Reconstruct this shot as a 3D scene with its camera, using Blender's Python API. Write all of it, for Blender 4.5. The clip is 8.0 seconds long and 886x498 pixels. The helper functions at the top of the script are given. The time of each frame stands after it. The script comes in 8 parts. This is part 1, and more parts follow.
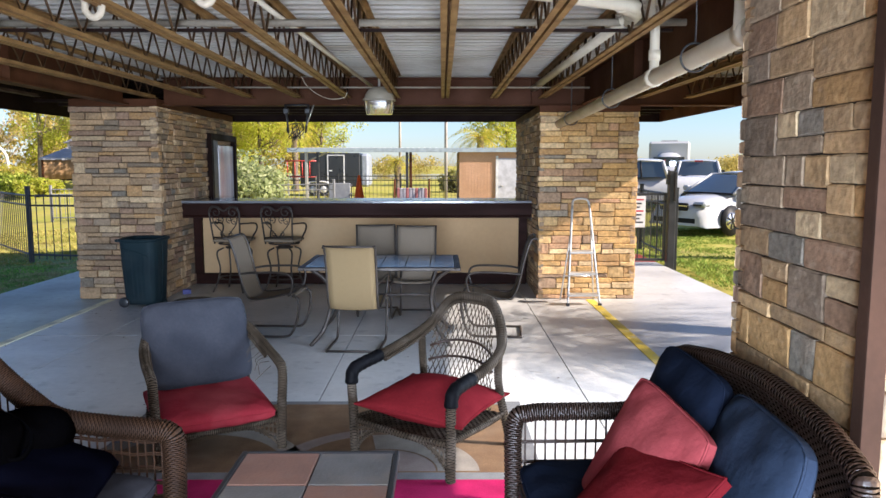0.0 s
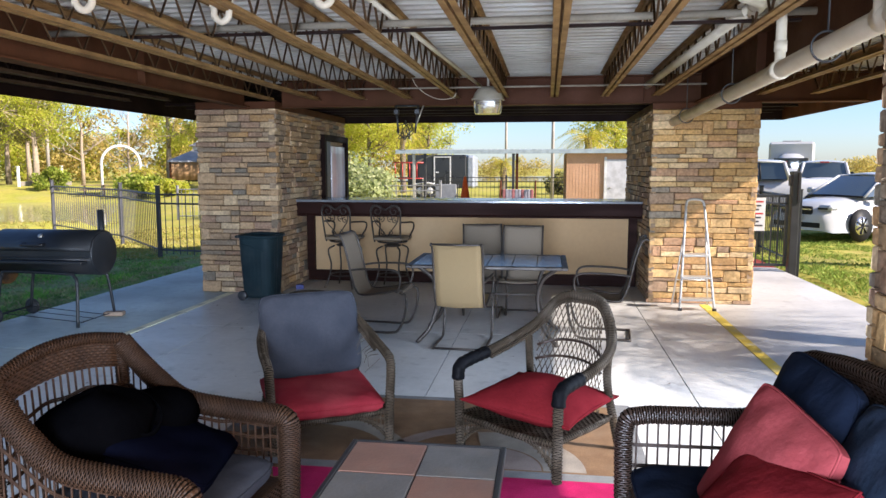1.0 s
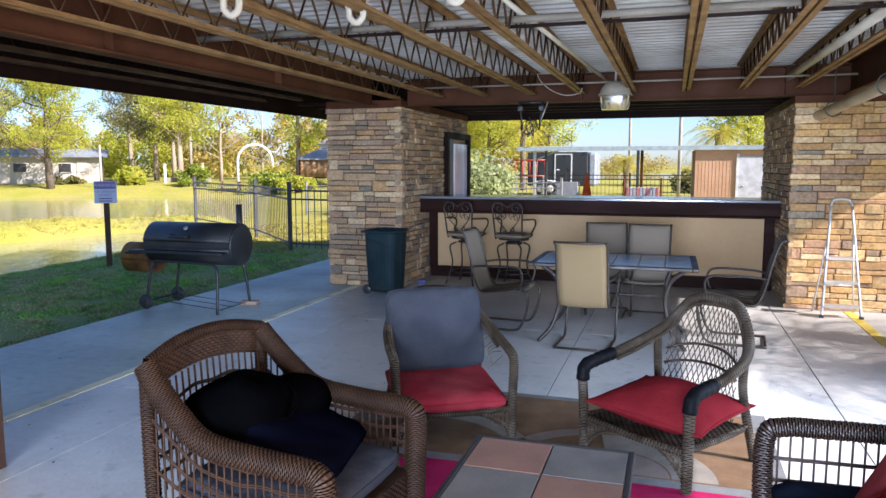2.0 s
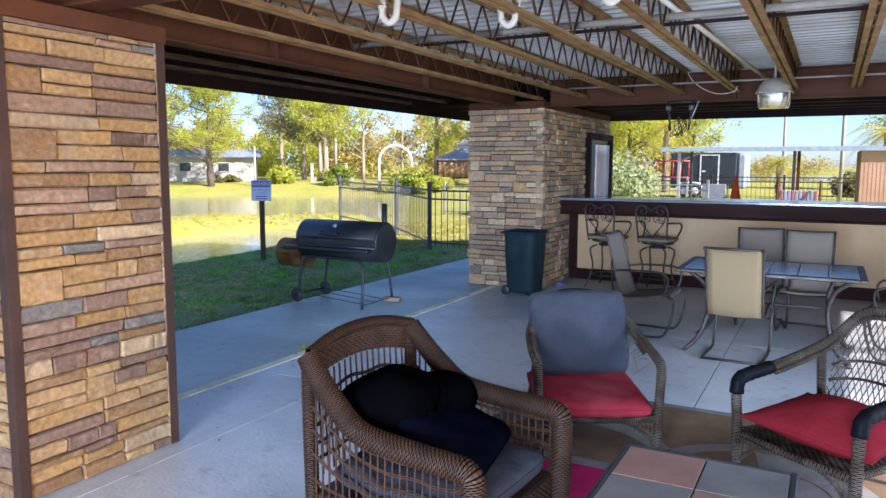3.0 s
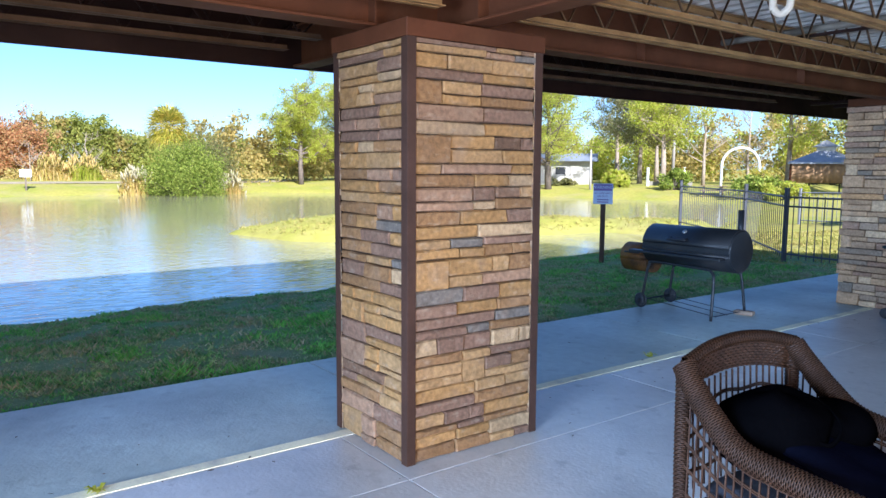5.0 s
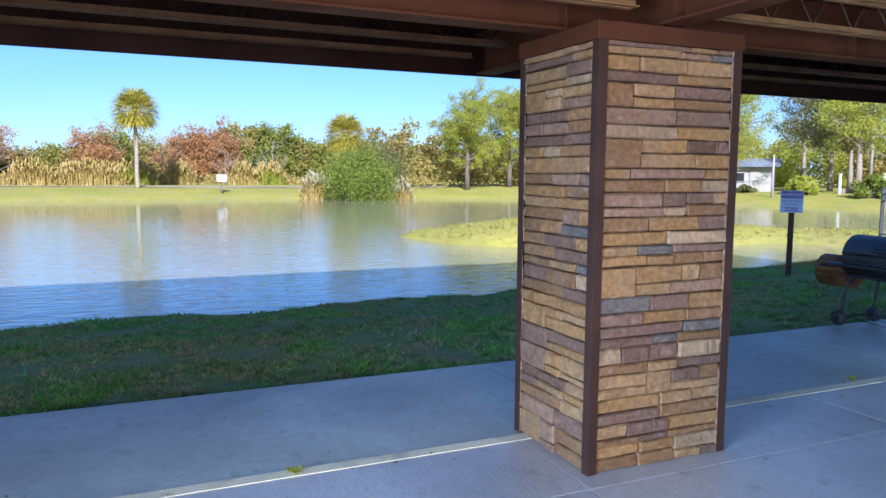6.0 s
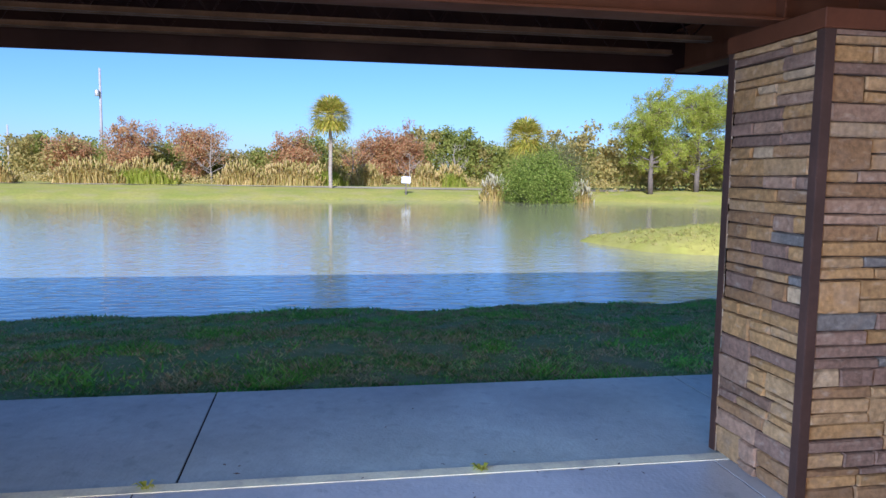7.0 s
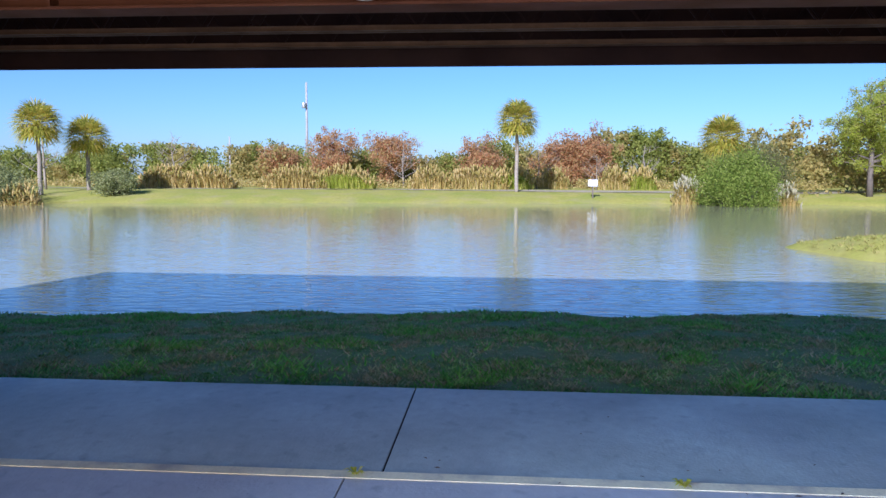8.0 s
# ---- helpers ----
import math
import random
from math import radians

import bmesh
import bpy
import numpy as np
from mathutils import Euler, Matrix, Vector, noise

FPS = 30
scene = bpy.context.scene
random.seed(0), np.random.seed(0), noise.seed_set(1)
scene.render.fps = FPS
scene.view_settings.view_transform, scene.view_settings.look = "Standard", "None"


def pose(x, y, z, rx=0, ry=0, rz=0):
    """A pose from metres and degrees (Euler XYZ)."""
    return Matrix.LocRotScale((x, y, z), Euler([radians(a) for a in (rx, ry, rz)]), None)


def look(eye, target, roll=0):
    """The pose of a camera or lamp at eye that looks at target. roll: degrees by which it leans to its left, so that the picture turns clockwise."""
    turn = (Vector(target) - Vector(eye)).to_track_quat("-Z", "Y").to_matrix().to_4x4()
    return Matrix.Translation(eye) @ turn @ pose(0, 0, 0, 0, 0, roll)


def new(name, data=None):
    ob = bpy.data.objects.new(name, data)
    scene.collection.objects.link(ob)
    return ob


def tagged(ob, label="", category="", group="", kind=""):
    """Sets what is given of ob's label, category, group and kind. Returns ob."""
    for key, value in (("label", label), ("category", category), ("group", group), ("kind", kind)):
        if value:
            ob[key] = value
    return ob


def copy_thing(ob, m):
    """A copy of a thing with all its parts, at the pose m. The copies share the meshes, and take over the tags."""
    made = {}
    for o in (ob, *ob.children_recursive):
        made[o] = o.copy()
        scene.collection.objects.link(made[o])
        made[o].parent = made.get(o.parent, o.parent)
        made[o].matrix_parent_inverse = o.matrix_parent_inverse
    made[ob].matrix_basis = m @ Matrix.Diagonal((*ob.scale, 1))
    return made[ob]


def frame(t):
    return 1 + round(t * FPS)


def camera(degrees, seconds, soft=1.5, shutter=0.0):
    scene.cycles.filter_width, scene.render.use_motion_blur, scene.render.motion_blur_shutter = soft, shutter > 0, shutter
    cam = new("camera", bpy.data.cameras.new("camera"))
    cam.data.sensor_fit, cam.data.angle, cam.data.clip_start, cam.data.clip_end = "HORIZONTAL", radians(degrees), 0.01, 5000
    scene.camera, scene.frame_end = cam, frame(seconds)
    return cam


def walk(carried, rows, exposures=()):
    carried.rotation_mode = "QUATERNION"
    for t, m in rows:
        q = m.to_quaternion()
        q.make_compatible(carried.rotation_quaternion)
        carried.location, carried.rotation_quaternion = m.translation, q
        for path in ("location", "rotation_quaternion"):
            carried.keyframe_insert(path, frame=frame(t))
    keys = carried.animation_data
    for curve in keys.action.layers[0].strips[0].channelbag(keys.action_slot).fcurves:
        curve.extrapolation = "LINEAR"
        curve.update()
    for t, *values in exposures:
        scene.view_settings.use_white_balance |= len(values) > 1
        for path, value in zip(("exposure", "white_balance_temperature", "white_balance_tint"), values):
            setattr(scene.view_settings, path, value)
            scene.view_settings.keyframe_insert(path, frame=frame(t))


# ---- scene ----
cam = camera(62.5, 8.0)
PATH = [
    (0, (0.422, 0.81, 1.6), (0.425, 2.797, 1.373), -0.0),
    (0.5, (0.401, 0.81, 1.581), (0.273, 2.793, 1.358), -0.0),
    (1, (0.398, 0.813, 1.57), (0.117, 2.781, 1.349), -0.0),
    (2.3, (0.34, 0.814, 1.564), (-0.353, 2.677, 1.335), 0.1),
    (2.5, (0.332, 0.804, 1.567), (-0.428, 2.64, 1.338), 0.2),
    (3, (0.299, 0.772, 1.572), (-0.632, 2.527, 1.345), 0.2),
    (3.5, (0.258, 0.753, 1.569), (-0.853, 2.401, 1.345), 0.2),
    (4, (0.223, 0.716, 1.572), (-1.064, 2.23, 1.35), 0.2),
    (4.5, (0.197, 0.693, 1.57), (-1.258, 2.047, 1.35), 0.2),
    (4.7, (0.18, 0.678, 1.568), (-1.336, 1.964, 1.347), 0.3),
    (5.8, (0.113, 0.559, 1.562), (-1.667, 1.446, 1.351), 0.3),
    (6, (0.105, 0.542, 1.559), (-1.715, 1.344, 1.351), 0.4),
    (6.5, (0.078, 0.51, 1.553), (-1.825, 1.091, 1.346), 0.6),
    (7, (0.06, 0.466, 1.547), (-1.9, 0.811, 1.342), 0.8),
    (7.5, (0.057, 0.423, 1.541), (-1.93, 0.516, 1.337), 0.7),
    (8, (0.074, 0.382, 1.552), (-1.91, 0.228, 1.352), 0.2),
]
walk(cam, [(t, look(eye, target, roll)) for t, eye, target, roll in PATH],
     exposures=[(0.0, 1.48, 6000, 18), (1.2, 1.50, 5900, 18), (2.5, 1.60, 5450, 20), (3.5, 1.70, 5200, 17), (4.5, 1.68, 5000, 14), (5.8, 1.15, 4800, 18), (7.0, 0.80, 4600, 20), (8.0, 0.78, 4600, 20)])

# ---- light ----
# low morning sun from the east, clear sky
SUN_FROM = Vector((1.0, -0.27, 0.655)).normalized()
sun_elev = math.asin(SUN_FROM.z)
sun_az = math.atan2(SUN_FROM.x, SUN_FROM.y)
world = bpy.data.worlds.new("world")
scene.world = world
world.use_nodes = True
wn = world.node_tree.nodes
sky = wn.new("ShaderNodeTexSky")
sky.sky_type = "NISHITA"
sky.sun_disc = False
sky.sun_elevation, sky.sun_rotation = sun_elev, sun_az
sky.air_density, sky.dust_density, sky.ozone_density = 1.0, 0.5, 5.0
wn["Background"].inputs["Strength"].default_value = 0.069
world.node_tree.links.new(sky.outputs[0], wn["Background"].inputs["Color"])
sun = new("sun", bpy.data.lights.new("sun", "SUN"))
sun.data.energy, sun.data.angle, sun.data.color = 5.0, radians(0.55), (1.0, 0.88, 0.70)
sun.matrix_world = look(tuple(SUN_FROM * 60), (0, 0, 0))


def opening_light(name, place, target, width, height, watts, colour):
    """An added area lamp standing in for sky and bounced light through an unseen open side of the patio."""
    ob = new(name, bpy.data.lights.new(name, "AREA"))
    ob.data.shape, ob.data.size, ob.data.size_y = "RECTANGLE", width, height
    ob.data.energy, ob.data.color, ob.data.spread = watts, colour, radians(105)
    ob.matrix_world = look(place, target)


# added fill lamps out of view; the second is warmed for bounced sunlight
opening_light("sky_south_opening", (0.2, -2.82, 1.15), (0.3, 3.0, -1.1), 2.8, 2.0, 225, (0.76, 0.89, 1.0))
opening_light("sky_east_opening", (2.75, 0.05, 1.2), (0.0, 0.05, 1.2), 4.9, 2.1, 72, (1.0, 0.69, 0.40))
opening_light("sky_east_opening", (2.74, 5.0, 1.15), (-1.5, 5.6, 0.2), 2.5, 1.9, 30, (0.72, 0.87, 1.0))


# ---- materials ----
def mat(name, c1, c2=None, scale=6.0, rough=0.6, metal=0.0, bump=0.0, bump_scale=60.0, fine=0.25, stain=None,
        stain_scale=0.8, stain_amount=0.5, island=0.0, per_object=0.0, stretch=(1, 1, 1), coat=0.0, gloss=None, speck=0.0):
    """Two tones mixed by noise at two scales, an optional stain, and a fine relief."""
    m = bpy.data.materials.new(name)
    m.use_nodes = True
    n, l = m.node_tree.nodes, m.node_tree.links
    b = n["Principled BSDF"]
    c2 = c2 or tuple(c * 0.75 for c in c1)
    geo = n.new("ShaderNodeNewGeometry")
    mp = n.new("ShaderNodeMapping")
    mp.inputs["Scale"].default_value = stretch
    l.new(geo.outputs["Position"], mp.inputs["Vector"])

    def noise_node(s, detail=5.0):
        t = n.new("ShaderNodeTexNoise")
        t.inputs["Scale"].default_value, t.inputs["Detail"].default_value = s, detail
        l.new(mp.outputs[0], t.inputs["Vector"])
        return t

    def mix(fac, a, bb):
        x = n.new("ShaderNodeMix")
        x.data_type = "RGBA"
        for v, i in ((fac, 0), (a, 6), (bb, 7)):
            if isinstance(v, (tuple, float, int)):
                x.inputs[i].default_value = (*v, 1) if isinstance(v, tuple) else v
            else:
                l.new(v, x.inputs[i])
        return x.outputs[2]

    def span(v, lo, hi, to0=0.0, to1=1.0):
        r = n.new("ShaderNodeMapRange")
        for i, q in enumerate((lo, hi, to0, to1)):
            r.inputs[i + 1].default_value = q
        l.new(v, r.inputs[0])
        return r.outputs[0]

    big = noise_node(scale)
    col = mix(span(big.outputs[0], 0.35, 0.65), c1, c2)
    small = noise_node(scale * 14)
    col = mix(span(small.outputs[0], 0.3, 0.7, 0.0, fine), col, tuple(c * 0.45 for c in c2))
    if stain:
        st = noise_node(stain_scale, 7.0)
        col = mix(span(st.outputs[0], 0.5, 0.72, 0.0, stain_amount), col, stain)
    if speck:
        sp = noise_node(7.0, 3.0)
        col = mix(span(sp.outputs[0], 0.60, 0.70, 0.0, speck), col, tuple(c * 0.5 for c in c2))
        sp = noise_node(38.0, 2.0)
        col = mix(span(sp.outputs[0], 0.70, 0.74, 0.0, speck), col, tuple(c * 0.3 for c in c2))
    if island or per_object:
        if island:
            src, amount = geo.outputs["Random Per Island"], island
        else:
            src, amount = n.new("ShaderNodeObjectInfo").outputs["Random"], per_object
        hs = n.new("ShaderNodeHueSaturation")
        l.new(col, hs.inputs["Color"])
        l.new(span(src, 0, 1, 1 - amount, 1 + amount), hs.inputs["Value"])
        col = hs.outputs[0]
    l.new(col, b.inputs["Base Color"])
    b.inputs["Metallic"].default_value = metal
    b.inputs["Specular IOR Level"].default_value = gloss if gloss is not None else 0.5 if rough < 0.5 else 0.12
    b.inputs["Coat Weight"].default_value = coat
    l.new(span(big.outputs[0], 0.3, 0.7, rough * 0.85, min(1.0, rough * 1.15)), b.inputs["Roughness"])
    if bump:
        bn = noise_node(bump_scale, 6.0)
        bp = n.new("ShaderNodeBump")
        bp.inputs["Strength"].default_value, bp.inputs["Distance"].default_value = min(1.0, bump), 0.01
        l.new(bn.outputs[0], bp.inputs["Height"])
        l.new(bp.outputs[0], b.inputs["Normal"])
    return m


def ramp_mat(name, stops, source="object", rough=0.85, grain=30.0, bump=0.5, fine=0.3, translucent=0.0):
    """A tone picked per piece from a ramp of (place, colour), with grain over it."""
    m = bpy.data.materials.new(name)
    m.use_nodes = True
    n, l = m.node_tree.nodes, m.node_tree.links
    b = n["Principled BSDF"]
    geo = n.new("ShaderNodeNewGeometry")
    src = n.new("ShaderNodeObjectInfo").outputs["Random"] if source == "object" else geo.outputs["Random Per Island"]
    r = n.new("ShaderNodeValToRGB")
    e = r.color_ramp.elements
    while len(e) < len(stops):
        e.new(0.5)
    for el, (p, c) in zip(e, stops):
        el.position, el.color = p, (*c, 1)
    l.new(src, r.inputs[0])
    t = n.new("ShaderNodeTexNoise")
    t.inputs["Scale"].default_value, t.inputs["Detail"].default_value = grain, 8.0
    l.new(geo.outputs["Position"], t.inputs["Vector"])
    mr = n.new("ShaderNodeMapRange")
    for i, q in enumerate((0.3, 0.7, 1 - fine, 1 + fine)):
        mr.inputs[i + 1].default_value = q
    l.new(t.outputs[0], mr.inputs[0])
    hs = n.new("ShaderNodeHueSaturation")
    l.new(r.outputs[0], hs.inputs["Color"])
    l.new(mr.outputs[0], hs.inputs["Value"])
    l.new(hs.outputs[0], b.inputs["Base Color"])
    b.inputs["Roughness"].default_value = rough
    b.inputs["Specular IOR Level"].default_value = 0.15
    if bump:
        bp = n.new("ShaderNodeBump")
        bp.inputs["Strength"].default_value, bp.inputs["Distance"].default_value = bump, 0.012
        l.new(t.outputs[0], bp.inputs["Height"])
        l.new(bp.outputs[0], b.inputs["Normal"])
    if translucent:
        tr = n.new("ShaderNodeBsdfTranslucent")
        l.new(hs.outputs[0], tr.inputs["Color"])
        mx = n.new("ShaderNodeMixShader")
        mx.inputs[0].default_value = translucent
        l.new(b.outputs[0], mx.inputs[1])
        l.new(tr.outputs[0], mx.inputs[2])
        l.new(mx.outputs[0], n["Material Output"].inputs[0])
    return m


M_CONCRETE = mat("concrete", (0.52, 0.515, 0.50), (0.44, 0.436, 0.425), 1.1, 0.40, gloss=0.7, bump=0.25, bump_scale=45, fine=0.22,
                 stain=(0.26, 0.255, 0.25), stain_scale=0.8, stain_amount=0.75, speck=0.5, per_object=0.05)
M_PATH = mat("path_concrete", (0.53, 0.60, 0.545), (0.40, 0.455, 0.415), 0.9, 0.5, gloss=0.45, bump=0.3, bump_scale=50, fine=0.25,
             stain=(0.19, 0.186, 0.186), stain_scale=0.7, stain_amount=0.6, speck=0.35, per_object=0.05)
M_JOINT = mat("joint", (0.03, 0.028, 0.026), rough=0.9)
M_YELLOW = mat("yellow_paint", (0.78, 0.58, 0.06), (0.70, 0.52, 0.10), 4, 0.6, bump=0.2, stain=(0.45, 0.42, 0.36),
               stain_scale=5, stain_amount=0.7)
M_PALE_YELLOW = mat("worn_paint", (0.90, 0.86, 0.60), (0.86, 0.82, 0.56), 4, 0.6, bump=0.2, stain=(0.38, 0.375, 0.36),
                    stain_scale=4, stain_amount=0.8)
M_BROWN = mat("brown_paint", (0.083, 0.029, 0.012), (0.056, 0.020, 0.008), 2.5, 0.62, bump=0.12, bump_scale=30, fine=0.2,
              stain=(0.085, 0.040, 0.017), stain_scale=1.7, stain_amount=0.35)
# dark brown; on fascias and walkway rods it stands in for shade
M_DARK_BROWN = mat("dark_brown_and_shade", (0.016, 0.006, 0.0035), (0.010, 0.004, 0.003), 2.5, 0.7, bump=0.1, fine=0.2)
M_TAN_STEEL = mat("tan_steel", (0.31, 0.180, 0.066), (0.19, 0.105, 0.040), 5, 0.55, bump=0.15, bump_scale=40, fine=0.3,
                  stain=(0.15, 0.07, 0.03), stain_scale=3.5, stain_amount=0.6)
M_ROD = mat("rod_steel", (0.15, 0.085, 0.040), (0.10, 0.055, 0.028), 6, 0.5, bump=0.1, fine=0.3)
M_DECK = mat("metal_deck", (0.56, 0.53, 0.48), (0.44, 0.41, 0.36), 1.2, 0.5, metal=0.0, bump=0.06, fine=0.15,
             stain=(0.26, 0.17, 0.09), stain_scale=1.6, stain_amount=0.5)
M_PVC = mat("pvc", (0.62, 0.55, 0.43), (0.55, 0.48, 0.36), 3, 0.45, bump=0.05, fine=0.1, stain=(0.48, 0.40, 0.28),
            stain_scale=3, stain_amount=0.5)
M_GALV = mat("galvanised", (0.50, 0.47, 0.42), (0.42, 0.39, 0.34), 5, 0.4, metal=0.5, bump=0.08, fine=0.2)
M_BLACK = mat("black_steel", (0.018, 0.018, 0.02), (0.026, 0.026, 0.028), 6, 0.42, bump=0.08, fine=0.2)
M_DULL_PIPE = mat("dull_pipe", (0.30, 0.26, 0.20), (0.22, 0.185, 0.14), 4, 0.55, bump=0.1, fine=0.2)
M_STUCCO = mat("plain_wall", (0.55, 0.49, 0.40), (0.50, 0.44, 0.36), 2, 0.85, bump=0.3, bump_scale=70, fine=0.15)
M_ANGLE = mat("angle_paint", (0.058, 0.030, 0.020), (0.040, 0.022, 0.015), 3, 0.6, bump=0.15, bump_scale=30, fine=0.25)
M_MORTAR = mat("mortar", (0.045, 0.034, 0.025), (0.03, 0.023, 0.017), 9, 0.95, bump=0.6, bump_scale=50)


def stone_material(name, tones, source):
    """Split stone: one tone a piece out of (share, colour), blotched, stained and rough."""
    m = bpy.data.materials.new(name)
    m.use_nodes = True
    n, l = m.node_tree.nodes, m.node_tree.links
    b = n["Principled BSDF"]
    geo = n.new("ShaderNodeNewGeometry")
    src = n.new("ShaderNodeObjectInfo").outputs["Random"] if source == "object" else geo.outputs["Random Per Island"]
    ramp = n.new("ShaderNodeValToRGB")
    ramp.color_ramp.interpolation = "CONSTANT"
    e = ramp.color_ramp.elements
    while len(e) < len(tones):
        e.new(0.5)
    total, at = sum(q for q, _ in tones), 0.0
    for el, (q, c) in zip(e, tones):
        el.position, el.color = at, (*c, 1)
        at += q / total
    l.new(src, ramp.inputs[0])

    def noise_node(s, detail, squash=1.0):
        mp = n.new("ShaderNodeMapping")
        mp.inputs["Scale"].default_value = (1, 1, squash)
        l.new(geo.outputs["Position"], mp.inputs["Vector"])
        t = n.new("ShaderNodeTexNoise")
        t.inputs["Scale"].default_value, t.inputs["Detail"].default_value = s, detail
        l.new(mp.outputs[0], t.inputs["Vector"])
        return t.outputs[0]

    def span(v, lo, hi, to0, to1):
        r = n.new("ShaderNodeMapRange")
        for i, q in enumerate((lo, hi, to0, to1)):
            r.inputs[i + 1].default_value = q
        l.new(v, r.inputs[0])
        return r.outputs[0]

    def times(p, q):
        x = n.new("ShaderNodeMath")
        x.operation = "MULTIPLY"
        l.new(p, x.inputs[0])
        if isinstance(q, float):
            x.inputs[1].default_value = q
        else:
            l.new(q, x.inputs[1])
        return x.outputs[0]

    # each piece also differs a little in value
    wn_ = n.new("ShaderNodeTexWhiteNoise")
    wn_.noise_dimensions = "1D"
    l.new(times(src, 91.7), wn_.inputs["W"])
    value = times(span(wn_.outputs["Value"], 0, 1, 0.84, 1.14), span(noise_node(38.0, 8.0), 0.3, 0.7, 0.72, 1.26))
    hs = n.new("ShaderNodeHueSaturation")
    l.new(ramp.outputs[0], hs.inputs["Color"])
    l.new(value, hs.inputs["Value"])
    blot = n.new("ShaderNodeMix")
    blot.data_type = "RGBA"
    l.new(span(noise_node(7.0, 5.0), 0.52, 0.70, 0.0, 0.45), blot.inputs[0])
    l.new(hs.outputs[0], blot.inputs[6])
    blot.inputs[7].default_value = (0.20, 0.135, 0.085, 1)
    pale = n.new("ShaderNodeMix")
    pale.data_type = "RGBA"
    l.new(span(noise_node(13.0, 6.0, 2.2), 0.58, 0.72, 0.0, 0.2), pale.inputs[0])
    l.new(blot.outputs[2], pale.inputs[6])
    pale.inputs[7].default_value = (0.46, 0.39, 0.29, 1)
    l.new(pale.outputs[2], b.inputs["Base Color"])
    b.inputs["Roughness"].default_value = 0.9
    b.inputs["Specular IOR Level"].default_value = 0.15
    bp = n.new("ShaderNodeBump")
    bp.inputs["Strength"].default_value, bp.inputs["Distance"].default_value = 0.55, 0.010
    l.new(noise_node(30.0, 9.0, 1.6), bp.inputs["Height"])
    l.new(bp.outputs[0], b.inputs["Normal"])
    return m


GREY_TONES = [(24, (0.422, 0.280, 0.158)), (20, (0.347, 0.232, 0.137)), (14, (0.306, 0.222, 0.148)), (12, (0.506, 0.366, 0.220)),
              (14, (0.279, 0.178, 0.117)), (9, (0.411, 0.245, 0.113)), (5, (0.211, 0.161, 0.113)), (4, (0.200, 0.169, 0.130))]
BROWN_TONES = [(24, (0.412, 0.267, 0.133)), (20, (0.330, 0.218, 0.116)), (14, (0.278, 0.204, 0.133)), (10, (0.474, 0.349, 0.202)),
               (14, (0.258, 0.160, 0.099)), (12, (0.391, 0.233, 0.099)), (5, (0.196, 0.145, 0.101)), (4, (0.196, 0.170, 0.133))]
# pillar 2: warm light bounced off the floor is mixed into the tones
WARM_LIT_TONES = [(32, (0.252, 0.144, 0.052)), (22, (0.273, 0.167, 0.071)), (6, (0.294, 0.202, 0.107)), (18, (0.191, 0.107, 0.045)),
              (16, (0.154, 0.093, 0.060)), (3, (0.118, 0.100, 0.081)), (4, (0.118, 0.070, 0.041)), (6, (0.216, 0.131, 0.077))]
# pillar 3: paler stone tones that carry the sunlight on it
SUNLIT_TONES = [(26, (0.494, 0.306, 0.125)), (20, (0.536, 0.359, 0.168)), (15, (0.402, 0.242, 0.107)), (14, (0.443, 0.267, 0.155)),
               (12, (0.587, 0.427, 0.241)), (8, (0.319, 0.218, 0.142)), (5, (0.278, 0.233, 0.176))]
M_STONE = stone_material("ledge_stone", GREY_TONES, "object")
M_STONE_WARM_LIT = stone_material("warm_lit_ledge_stone", WARM_LIT_TONES, "object")
M_STONE_SUNLIT = stone_material("sunlit_ledge_stone", SUNLIT_TONES, "object")
M_STONE_BROWN = stone_material("brown_ledge_stone", BROWN_TONES, "object")
M_STONE_RUN = stone_material("ledge_stone_run", GREY_TONES, "island")


